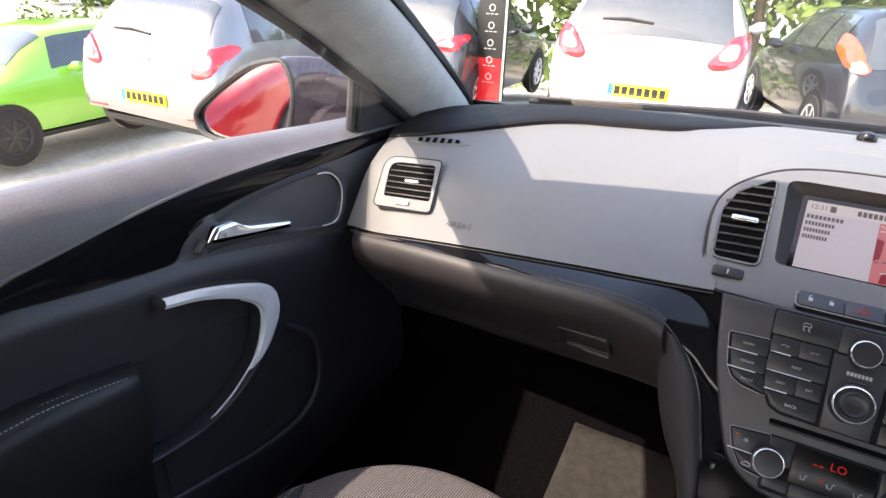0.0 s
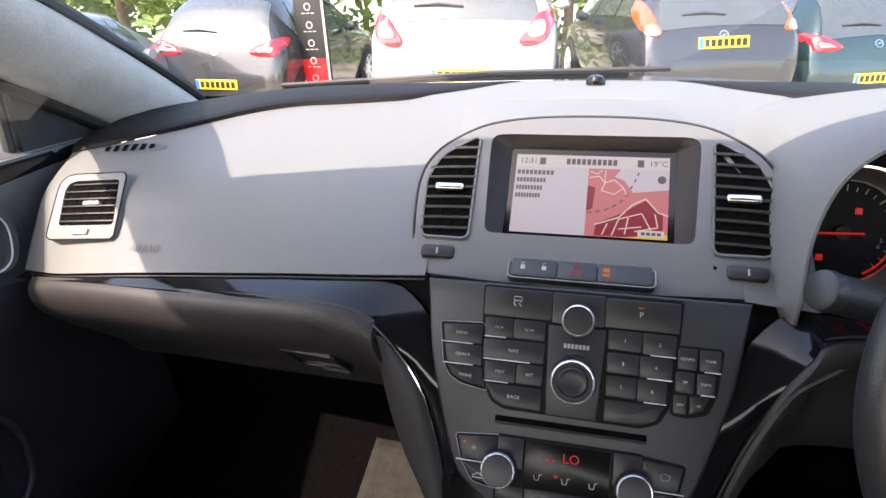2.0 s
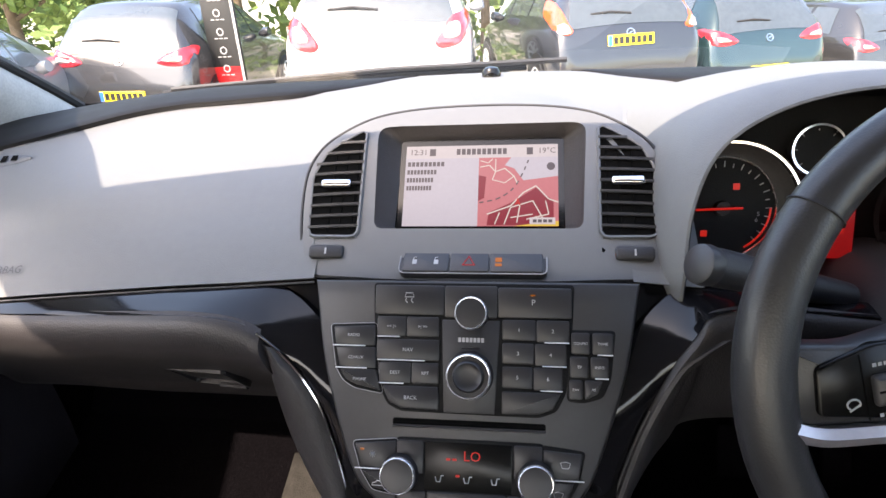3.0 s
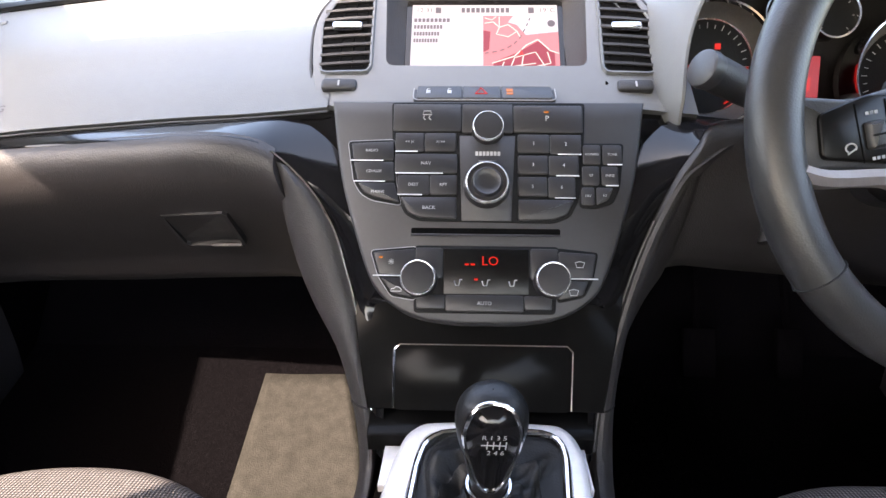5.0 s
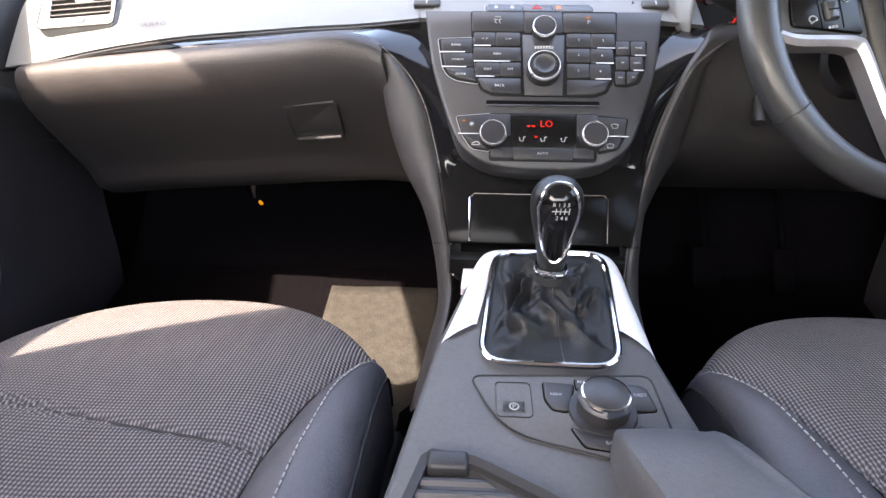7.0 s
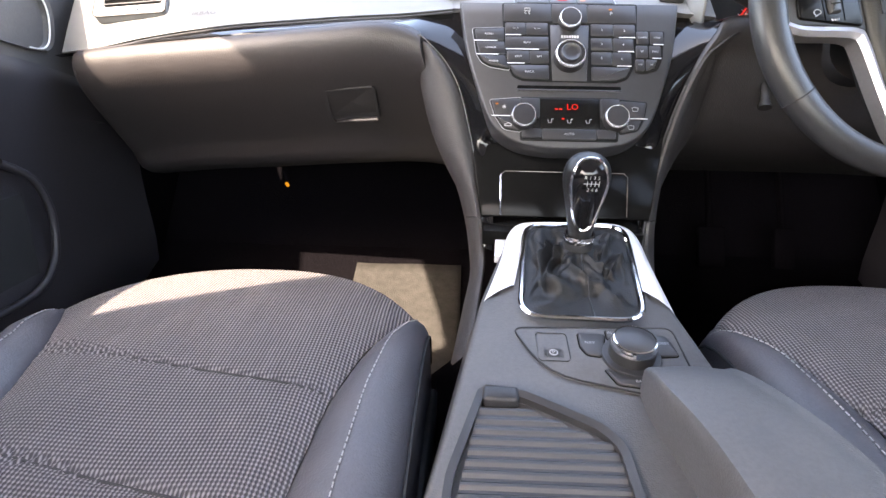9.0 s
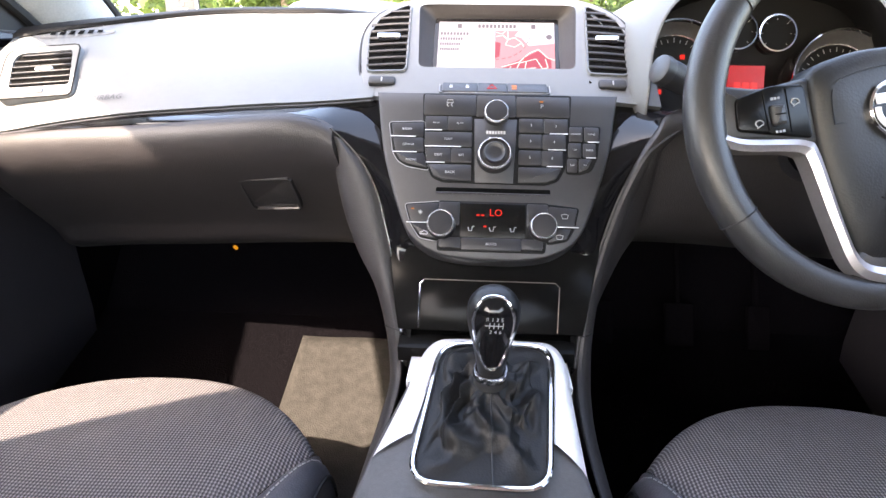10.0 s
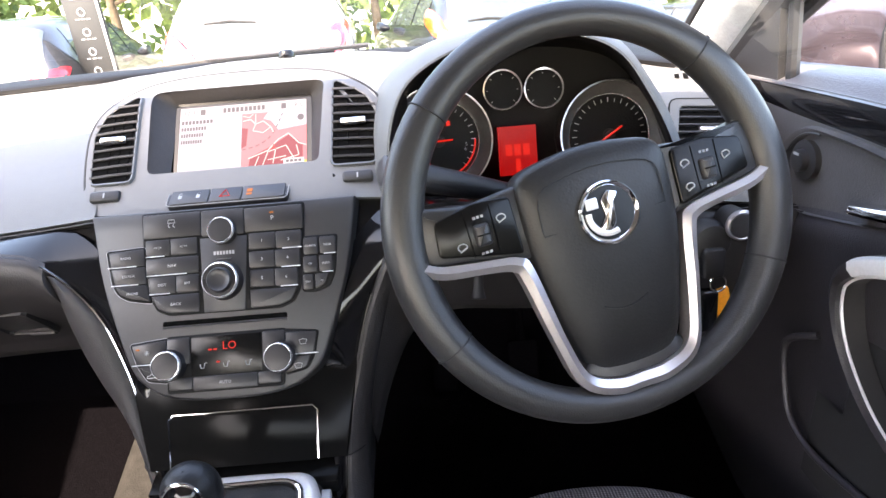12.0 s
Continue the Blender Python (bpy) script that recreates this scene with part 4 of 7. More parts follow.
lever = thing("gear_lever", "gear lever with glossy black and chrome knob, leather gaiter", "gear lever", C.at(0, .07))
KT = Vector((.014, .441, .770))
neck = Vector((.006, .455, .677))
rows = []
nseg = 160
for lvl in range(48):
    t = lvl / 47
    row = []
    for k in range(nseg):
        f_ = k * 80 / nseg
        p = Vector(ring_i[int(f_)]).lerp(Vector(ring_i[(int(f_) + 1) % 80]), f_ % 1)
        base = C.at(p.x, p.y, .003)
        ang = k / nseg * math.tau
        d = base - C.at(.002, .09, 0)
        out = d.normalized()
        tip = neck + out * .0145
        q = base.lerp(tip, t ** .8)
        q = q - C.c * (q - base).dot(C.c) + C.c * (tip - base).dot(C.c) * t ** 1.15
        n0 = noise.noise(Vector((p.x * 20 + 3, p.y * 18, t * 1.8)))
        n1 = noise.noise(Vector((p.x * 40, p.y * 36 + 7, t * 4.0)))
        twist = ang + .5 * math.sin(t * 4.2 + 1)
        folds = 1.35 - 2 * math.sqrt(math.sin(twist * 3 + .6 + n0 * 1.4) ** 2 + .03)
        sag_ = .55 * math.sin(t * 11 + ang * 2 + n1 * 3)
        q += (out * .45 + C.c * .9) * (folds + sag_ + n0 * .9 + n1 * .5) * .0085 * math.sin(math.pi * min(t * 1.04, 1)) ** .9
        q += C.c * max(.0022 + .003 * t - (q - C.o).dot(C.c), 0)
        row.append(q)
    rows.append(row)
part("gaiter", surface(rows, wrap=True), M["gaiter"], lever, "creased black leather gaiter")
part("gaiter_stitch", tube([rows[i][int(nseg * .62)] + Vector((0, -.0005, .0008)) for i in range(0, 46)], .0007, 5), M["panel"], lever)
K = Frame(neck, (1, 0, 0), (0, .93, -.12))
axis = (KT - neck).normalized()
K = Frame(neck, (1, 0, 0), axis.cross(Vector((1, 0, 0))))
if K.c.dot(axis) < 0:
    K.c = -K.c
part("collar", lathe(K, [(.016, -.006), (.0165, .0), (.0165, .008), (.015, .012)], 28), M["rubber"], lever)
part("collar_ring", lathe(K, [(.0172, .008), (.0178, .012), (.0168, .016), (.015, .016)], 28, cap=False), M["chrome"], lever)
prof = [(.0125, .012), (.0145, .025), (.018, .045), (.0225, .065), (.0245, .080), (.0230, .093), (.0165, .103), (.008, .1075), (.0005, .1085)]
pp = spline([Vector((r, h, 0)) for r, h in prof], 26)
fine = spline([Vector((r, h, 0)) for r, h in prof], 400)
rows = [[K.at(v.x * math.cos(k * math.tau / 36) * 1.02, v.x * math.sin(k * math.tau / 36) * .92, v.y) for k in range(36)] for v in pp]
part("knob", surface(rows, wrap=True), M["leather"], lever, "black leather knob")
# shield facing the driver: chrome outline and gloss inlay
def knob_face(outline, lift, n=12):
    rr = []
    for t in range(n + 1):
        row = []
        for a, h in outline:
            aa = a * (1 - t / n)
            hh = .066 + (h - .066) * (1 - t / n)
            rad = min(fine, key=lambda v: abs(v.y - hh)).x
            row.append(K.at(aa, -math.copysign(math.sqrt(max((rad * .92) ** 2 - (aa * .9) ** 2, 1e-7)), K.b.y) - math.copysign(lift, K.b.y), hh))
        rr.append(row)
    return rr


shield = [v.to_2d() for v in spline([Vector((a, h, 0)) for a, h in ((0, .1064), (.0085, .1046), (.0145, .0985), (.0182, .088), (.0185, .076), (.0148, .055), (.0100, .036), (.005, .028), (0, .026), (-.005, .028), (-.0100, .036), (-.0148, .055), (-.0185, .076), (-.0182, .088), (-.0145, .0985), (-.0085, .1046))], 48, True)]
sh = knob_face([(p.x, p.y) for p in shield], .0010)
part("inlay", surface(sh, wrap=True), M["gloss"], lever, "glossy black shield inlay")
part("inlay_rim", tube(sh[0], .0017, 8, True), M["chrome"], lever, "chrome rim of the shield")
FK = Frame(K.at(0, -math.copysign(.0222, K.b.y), .084), (1, 0, 0), axis)
FK.c = -FK.c if FK.c.y > 0 else FK.c
writing(FK, "R 1 3 5", 0, .006, .0055, .0026, M["white"], lever)
writing(FK, "2 4 6", .002, -.0065, .0055, .0036, M["white"], lever)
gl = bmesh.new()
tube([FK.at(-.008, 0, .0032), FK.at(.008, 0, .0032)], .0004, 5, bm=gl)
for a in (-.004, 0, .004, .008):
    tube([FK.at(a, .003, .003), FK.at(a, -.003, .0034)], .0004, 5, bm=gl)
part("gate_print", gl, M["white"], lever)

# parking brake switch, control dial and keys
plate = rounded([Vector(p) for p in ((-.075, .198), (.078, .192), (.082, .282), (.064, .290), (.02, .276), (-.047, .259))], [.012, .010, .012, .01, .03, .03])
part("control_plate", slab(C, plate, -.003, .001, .0006), M["consolegrey"], console, "grey plate round the controls")
part("plate_seam", tube([C.at(p[0], p[1], .0012) for p in plate], .0008, 5, True), M["rubber"], console)
brake = part("brake_switch_well", ringplate(C, resample(rounded(rect(-.053, .205, -.024, .243), .003), 32), resample(rounded(rect(-.050, .208, -.027, .240), .002), 32), -.004, .002, c_in=-.012), M["rubber"], console, "recess of the parking brake switch")
part("well_floor", box(C, -.051, .207, -.026, .241, -.022, -.0125, 0), M["rubber"], brake, smooth=False)
part("brake_switch", box(C, -.0495, .224, -.0275, .240, -.012, .001, .002, .003), M["panel"], brake)
FB = Frame(C.at(-.0385, .232, .0016), C.a, -C.b)
FB.c = C.c
part("brake_symbol", lathe(FB, [(.0040, 0), (.0040, .0004), (.0030, .0004)], 14, cap=False), M["white"], brake)
writing(FB, "P", 0, 0, .006, .0003, M["white"], brake)
dialc = (.031, .234)
part("dial_well", lathe(C, [(.027, .001), (.026, .0035), (.024, .004)], 36, *dialc), M["black"], console)
dial = part("control_dial", lathe(C, [(.0205, .003), (.0205, .016), (.0195, .018)], 40, *dialc), M["rubber"], console, "knurled black dial")
part("dial_ring", lathe(C, [(.0207, .015), (.0209, .018), (.0190, .022), (.0178, .0225), (.0175, .021)], 40, *dialc, cap=False), M["chrome"], dial, "chrome ring")
part("dial_top", lathe(C, [(.0182, .021), (.016, .0228), (.005, .0232)], 36, *dialc), M["panel"], dial)
for i in range(40):
    a = i * math.tau / 40
    part("ridge", box(Frame(C.at(dialc[0] + .0206 * math.cos(a), dialc[1] + .0206 * math.sin(a), 0), C.a * math.cos(a) + C.b * math.sin(a), C.a * -math.sin(a) + C.b * math.cos(a)), -.0004, -.0005, .0005, .0005, .004 if C.c.z > 0 else 0, .015), M["black"], dial, smooth=False)
for words, pts, at_ in (("NAV", ((-.013, .204), (.012, .206), (.008, .222), (.004, .236), (-.008, .234), (-.013, .224)), (-.004, .219)), ("AUDIO", ((.014, .199), (.044, .198), (.044, .210), (.014, .212)), (.022, .204)), ("DEST", ((.052, .204), (.070, .206), (.074, .232), (.056, .234)), (.064, .217)), ("BACK", ((.004, .252), (.018, .258), (.044, .258), (.060, .248), (.060, .268), (.052, .276), (.012, .270)), (.033, .267))):
    o = rounded([Vector(p) for p in pts], .003)
    part("key_gap", slab(C, inset(o, -.0012), -.002, .0014, .0003), M["void"], console)
    k = part("console_key", slab(C, o, .0, .0032, .001), M["panel"], console)
    writing(C, words, at_[0], at_[1], .0046, .0036, M["white"], k, up=-1)
# tray with ribbed roller lid, and the armrest beside it
tray_o = [(-.106, .280), (-.070, .286), (-.010, .319), (.004, .339), (.008, .42), (.008, .60), (-.150, .60), (-.132, .37)]
to = resample(rounded([Vector(p) for p in tray_o], .008), 80)
part("tray_rim", ringplate(C, to, inset(to, .006), -.004, .008, c_in=.006), M["panel"], console)
nrib = 26
rows = []
for i in range(nrib * 4):
    b = .300 + i * .0025
    l = -.104 - (b - .284) * .19
    r = min(-.072 + max(b - .299, 0) * 1.9, .000)
    h = .0008 + (.0022 if i % 4 in (1, 2) else 0)
    rows.append([C.at(l, b, h), C.at((l + r) / 2, b, h), C.at(r, b, h)])
part("roller_lid", surface(rows), M["panel"], console, "ribbed grey roller lid")
part("lid_grip", box(C, -.104, .282, -.074, .298, -.004, .009, .003, .004), M["black"], console)
arm = thing("armrest", "grey padded armrest lid on the console", "armrest", C.at(.09, .4))
rows = []
for b, l, r, h in ((.272, .031, .098, .004), (.274, .029, .100, .024), (.282, .028, .106, .033), (.314, .031, .118, .045), (.38, .046, .142, .056), (.50, .060, .165, .066), (.66, .07, .18, .070)):
    rows.append([C.at(l + .002, b, -.03), C.at(l, b, h * .6), C.at(l + .001, b, h * .93), C.at(l + .008, b, h), C.at((l + r) / 2, b, h + .002), C.at(r - .015, b, h), C.at(r, b, h * .8), C.at(r + .002, b, -.05)])
rows = smooth_rows(rows, 24, 24)
part("lid", surface([r[7:] for r in rows]), M["consolegrey"], arm, "grey vinyl armrest top")
part("side_panel", surface([r[:8] for r in rows]), M["consolegrey"], arm)
part("front_cap", surface([[rows[0][k], rows[0][k] + Vector((0, .012, -.01)), rows[0][k] + Vector((0, .008, -.05))] for k in range(24)]), M["consolegrey"], arm)
# embossed mark on the passenger side of the dashboard
MK = Frame(dash_point(-.50, 1).lerp(dash_point(-.50, 0), .55), (1, -.06, .09), dash_point(-.50, 1) - dash_point(-.50, 0))
MK.c = -MK.c if MK.c.y > 0 else MK.c
writing(MK, "AIRBAG", 0, 0, .013, .003, M["panel"], dashboard, "embossed_mark")
# ---------- instruments ----------
cluster = thing("instrument_cluster", "hooded instrument cluster with chrome-ringed dials and a red display", "instrument cluster", (.36, .8, .95))
hood_in = [(.196, .87), (.194, .93), (.200, .985), (.222, 1.028), (.272, 1.054), (.345, 1.064), (.405, 1.058), (.446, 1.038), (.472, .998), (.490, .955), (.503, .90), (.508, .87)]
hi = spline([Vector((x - .004, 0, z + .014)) for x, z in hood_in], 60)
rows = []
for p in hi:
    d = Vector((p.x - .361, 0, p.z - .944))
    o = d.normalized()
    front = .690 + .045 * max(0, o.z) - .02 * (1 - abs(o.z))
    lo = .012 + .012 * max(o.z, 0)
    wide = .035 * max(o.x, 0) ** .7
    rows.append(spline([Vector((p.x - o.x * .012 + wide * 1.3, .81, p.z - o.z * .022)), Vector((p.x + wide * .4, front + .05, p.z - o.z * .004)), Vector((p.x + o.x * .003, front, p.z + o.z * .002)), Vector((p.x + o.x * .012, front + .004, p.z + o.z * .010)), Vector((p.x + o.x * .026, front + .05, p.z + o.z * .016)), Vector((p.x + o.x * .05, .90, p.z + o.z * .012 - .01)), Vector((p.x + o.x * .05, 1.02, p.z - .03 * max(o.z, 0)))], 22))
# inner rows split off in black, painting the shade under the hood
part("hood_inside_shade", surface([r[:9] for r in rows]), M["lip"], cluster, "inside of the hood, its shade put into the black")
part("hood", surface([r[8:] for r in rows]), M["pad"], cluster, "matt grey hood over the dials")
bm = bmesh.new()
bm.faces.new([bm.verts.new(Vector((p.x + .045 * max((p.x - .361) / .14, 0), .803, p.z))) for p in hi])
part("backplate", bm, M["lip"], cluster, "black dial carrier", smooth=False)
D = Frame((.352, .768, .970), (1, 0, 0), (0, .25, .97))
D.c = -D.c if D.c.y > 0 else D.c


def gauge(x, z, r, needle, big):
    a, b = x - .36, (z - .95)
    tag = "large dial" if big else "small dial"
    rd = r * .76 if big else r * .92      # the dial lies at the bottom of a grey cone
    g = part("gauge", lathe(D, [(r, -.03), (rd, -.012)], 40, a, b), M["lip"], cluster, f"{tag} with a chrome ring", smooth=False)
    k = .010 if big else -.008
    part("gauge_ring", lathe(D, [(r + .0004, -.02), (r + .0014, k - .002), (r + .0008, k + .0010), (r - .0012, k + .0008), (r - .0022, k - .004)], 56, a, b, cap=False), M["chrome"], g, "chrome ring")
    if big:
        part("cone", lathe(D, [(r - .001, k - .002), (r * .90, -.006), (rd * 1.03, -.0115)], 48, a, b, cap=False), M["consolegrey"], g, "grey recessed cone")
        part("dial_edge", lathe(D, [(rd * 1.04, -.0115), (rd * 1.02, -.0100), (rd, -.0115)], 48, a, b, cap=False), M["ring"], g)
    nt_ = 25 if big else 7
    for i in range(nt_):
        t = math.radians(225 - 270 * i / (nt_ - 1))
        d = Vector((math.cos(t), math.sin(t)))
        part("tick", tube([D.at(a + d.x * rd * .82, b + d.y * rd * .82, -.0115), D.at(a + d.x * rd * (.90 if i % 2 else .94), b + d.y * rd * (.90 if i % 2 else .94), -.0115)], .0005, 4), M["white"], g, smooth=False)
    if needle is not None:
        t = math.radians(needle)
        d = Vector((math.cos(t), math.sin(t)))
        part("needle", tube([D.at(a - d.x * rd * .35, b - d.y * rd * .35, -.005), D.at(a + d.x * rd * .85, b + d.y * rd * .85, -.005)], .0012, 6), M["ledred"], g, "lit red needle")
        part("hub", lathe(D, [(rd * .16, -.012), (rd * .14, -.007)], 20, a, b), M["rubber"], g)
    return g


g1 = gauge(.250, .945, .064, 182, True)
g2 = gauge(.460, .936, .064, 213, True)
gauge(.332, 1.000, .0235, None, False)
gauge(.382, .998, .0235, None, False)
for i in range(5):
    t = math.radians(-10 - 10 * i)
    writing(D, str(5 + i % 2) if i < 2 else "", .250 - .36 + .034 * math.cos(t), -.005 + .034 * math.sin(t), .006, -.0112, M["grey"], g1) if i < 2 else None
for x, z in ((.262, .966), (.234, .920)):
    part("warning_lamp", box(D, x - .36 - .003, z - .95 - .003, x - .36 + .003, z - .95 + .003, -.0118, -.0112), M["ledred"], g1, "lit red warning lamp", smooth=False)
arc = [D.at(.250 - .36 + .0445 * math.cos(math.radians(t)), -.005 + .0445 * math.sin(math.radians(t)), -.0112) for t in range(-60, 5, 6)]
part("red_zone", tube(arc, .0010, 5), M["ledred"], g1)
part("display", box(D, -.037, -.054, .010, .006, -.02, -.011), M["redglow"], cluster, "glowing red driver display", smooth=False)
bars(D, -.029, -.030, .001, -.016, -.0105, M["ledred"], cluster, 3)
bars(D, -.017, -.050, -.011, -.034, -.0105, M["ledred"], cluster, 1)

# ---------- steering wheel ----------
wheel = thing("steering_wheel", "black leather three-spoke steering wheel with satin metal trim", "steering wheel", (.377, .6, .92))
WT, WY, WR = radians(21.1), radians(9.5), radians(8)   # rake, yaw and the small turn to the left it was parked with
wa = Vector((math.cos(WY), math.sin(WY), 0))
wb = Vector((0, math.sin(WT), math.cos(WT)))
wb = (wb - wa * wb.dot(wa)).normalized()
W = Frame((.380, .566, .933), wa * math.cos(WR) + wb * math.sin(WR), wb * math.cos(WR) - wa * math.sin(WR))
W.c = -W.c if W.c.y > 0 else W.c
RR = .179
ring = []
NR = 96
for i in range(NR):
    t = i * math.tau / NR
    flat = .0
    r = RR
    thick_ = .0178 + .0018 * math.cos(2 * t)
    c0 = Vector((r * math.cos(t), r * math.sin(t)))
    rad = Vector((math.cos(t), math.sin(t)))
    row = []
    for k in range(16):
        q = k * math.tau / 16
        row.append(W.at(c0.x + rad.x * thick_ * math.cos(q), c0.y + rad.y * thick_ * math.cos(q), thick_ * .92 * math.sin(q)))
    ring.append(row)
part("rim", surface(ring, wrap_rows=True, wrap=True), M["rimleather"], wheel, "leather rim")
for t in (43, 137, 207, 333):
    i = int(t / 360 * NR)
    part("rim_seam", tube([p + (p - W.at(RR * math.cos(i * math.tau / NR), RR * math.sin(i * math.tau / NR))) * .03 for p in ring[i]], .0008, 5, True), M["rubber"], wheel)
# airbag cover
cov = [(-.068, .050), (-.034, .061), (.0, .064), (.034, .061), (.068, .050), (.074, .015), (.071, -.04), (.058, -.100), (.044, -.136), (.022, -.147), (-.022, -.147), (-.044, -.136), (-.058, -.100), (-.071, -.04), (-.074, .015)]
cov = [v.to_2d() for v in spline([Vector((a, b, 0)) for a, b in cov], 60, True)]
rows = []
for s, h in ((1.0, -.02), (1.0, .004), (.985, .010), (.95, .014), (.80, .018), (.55, .0205), (.25, .0210), (.001, .0210)):
    rows.append([W.at(p.x * s, -.040 + (p.y + .040) * s, h + .004 * ((-.040 + (p.y + .040) * s) / .07)) for p in cov])
part("airbag_cover", surface(rows, wrap=True), M["leather"], wheel, "grained black airbag cover")
part("cover_seam", tube([W.at(p.x * .80, -.040 + (p.y + .040) * .80, .0185 + .004 * (p.y / .07)) for p in cov if p.y > .0], .0007, 5), M["rubber"], wheel)
smile = [W.at(-.022 + .044 * i / 10, -.082 - .006 * math.sin(math.pi * i / 10), .0165) for i in range(11)]
part("cover_crease", tube(smile, .0009, 5), M["rubber"], wheel)
# spokes and button pads
for side in (-1, 1):
    sp_ = [(side * .064, .046), (side * .120, .040), (side * .166, .050), (side * .174, .018), (side * .166, -.004), (side * .120, -.010), (side * .068, -.022)]
    o = rounded([Vector(p) for p in sp_], [.004, .01, .004, .004, .01, .01, .004])
    part("spoke", slab(W, o, -.012, .009, .004, back=True), M["rimleather"], wheel)
    bp = rounded([Vector(p) for p in ((side * .079, .038), (side * .112, .041), (side * .150, .033), (side * .153, .002), (side * .078, -.015))], .005)
    pad = part("button_pad", slab(W, bp, .004, .0125, .0015), M["display"], wheel, "glossy black pad with control buttons")
    part("roller", box(W, side * .111 - .007, .002, side * .111 + .007, .022, .010, .0175, .003, .003), M["panel"], pad)
    part("roller_line", tube([W.at(side * .111 - .006, .012, .0178), W.at(side * .111 + .006, .012, .0178)], .0007, 5), M["void"], pad)
    for dx in (-.0115, .0115):
        part("key_gap", tube([W.at(side * .111 + dx, -.006, .0126), W.at(side * .111 + dx * 1.05, .036, .0126)], .0006, 5), M["void"], pad)
    for dx, dz in ((-.020, .006), (.020, .022)) if side < 0 else ((-.021, .022), (-.021, .0), (.021, .020)):
        sy = part("symbol", tube([W.at(side * .111 + dx + .0042 * math.cos(q), dz + .0032 * math.sin(q), .0129) for q in [math.pi * (n / 8 * 1.5 - .2) for n in range(9)]], .0006, 5), M["white"], pad)
        part("symbol_bar", tube([W.at(side * .111 + dx - .003, dz - .004, .0129), W.at(side * .111 + dx + .004, dz - .001, .0129)], .0006, 5), M["white"], sy)
    for dz in (-.004, .028):
        bars(W, side * .111 - .005, dz - .0012, side * .111 + .005, dz + .0012, .0129, M["grey"], pad, 3)
    tr = [(side * .172, .004), (side * .150, -.006), (side * .110, -.012), (side * .084, -.017), (side * .074, -.030), (side * .062, -.098), (side * .050, -.138), (side * .024, -.151), (0, -.152)]
    inn_ = [(side * .172, -.010), (side * .150, -.018), (side * .114, -.023), (side * .093, -.028), (side * .086, -.040), (side * .073, -.102), (side * .059, -.148), (side * .028, -.165), (0, -.166)]
    u = spline([Vector((a, b, 0)) for a, b in tr], 40)
    l = spline([Vector((a, b, 0)) for a, b in inn_], 40)
    rows = []
    for p, q in zip(u, l):
        m_ = p.lerp(q, .5)
        rows.append([W.at(p.x, p.y, -.006), W.at(p.x, p.y, .012), W.at(m_.x, m_.y, .0155), W.at(q.x, q.y, .012), W.at(q.x, q.y, -.006)])
    part("spoke_trim", surface(rows), M["trim"], wheel, "satin metal V-shaped spoke trim")
part("lower_bridge", slab(W, rounded([Vector(p) for p in ((-.05, -.13), (.05, -.13), (.058, -.172), (-.058, -.172))], .01), -.012, .006, .004, back=True), M["rimleather"], wheel)
bd = part("badge", lathe(W, [(.0285, 0.021), (.0285, 0.025), (.027, 0.0265), (.0245, 0.025), (.0235, 0.0235)], 48, .002, .0, cap=False), M["chrome"], wheel, "round chrome badge")
part("badge_disc", lathe(W, [(.0245, 0.022), (.0245, 0.0243)], 40, .002, .0), M["display"], bd)
part("badge_figure", slab(W, rounded([Vector(p) for p in ((-.002, -.018), (.006, -.010), (.008, .008), (.014, .016), (.004, .020), (-.004, .012), (-.002, -.002), (-.012, -.014))], .003), 0.024, 0.0265, .0008), M["chrome"], bd)
part("badge_flag", slab(W, rounded([Vector(p) for p in rect(-.018, .006, -.007, .016)], .001), 0.024, 0.0262, .0006), M["satin"], bd)
part("badge_arc", tube([W.at(.018 * math.cos(math.radians(t)), .018 * math.sin(math.radians(t)), 0.025) for t in range(170, 300, 10)], .003, 6), M["satin"], bd)

# column, stalks, key
column = thing("steering_column", "black steering column shroud with stalks and key", "steering column", (.39, .66, .88))
rows = []
for y, s in ((.64, .9), (.66, 1.0), (.74, 1.05), (.82, 1.0)):
    rows.append([Vector((.39 + s * .058 * math.cos(t), y, .895 + (y - .64) * -.15 + s * (.050 * math.sin(t)))) for t in [k * math.tau / 24 for k in range(24)]])
part("shroud", surface(rows, wrap=True), M["black"], column, "black plastic shroud")


def stalk(p0, p1, tipname):
    p0, p1 = Vector(p0), Vector(p1)
    s = part("stalk", tube([p0, p0.lerp(p1, .5), p0.lerp(p1, .92), p1], [.011, .014, .0155, .0145], 14), M["black"], column)
    d = (p1 - p0).normalized()
    f = Frame(p1, d.orthogonal(), d.cross(d.orthogonal()))
    if f.c.dot(d) < 0:
        f.c = -f.c
    part(tipname, lathe(f, [(.0155, -.006), (.0165, .0), (.0155, .006), (.013, .0075)], 24), M["panel"], s, "grey ringed end button")
    return s


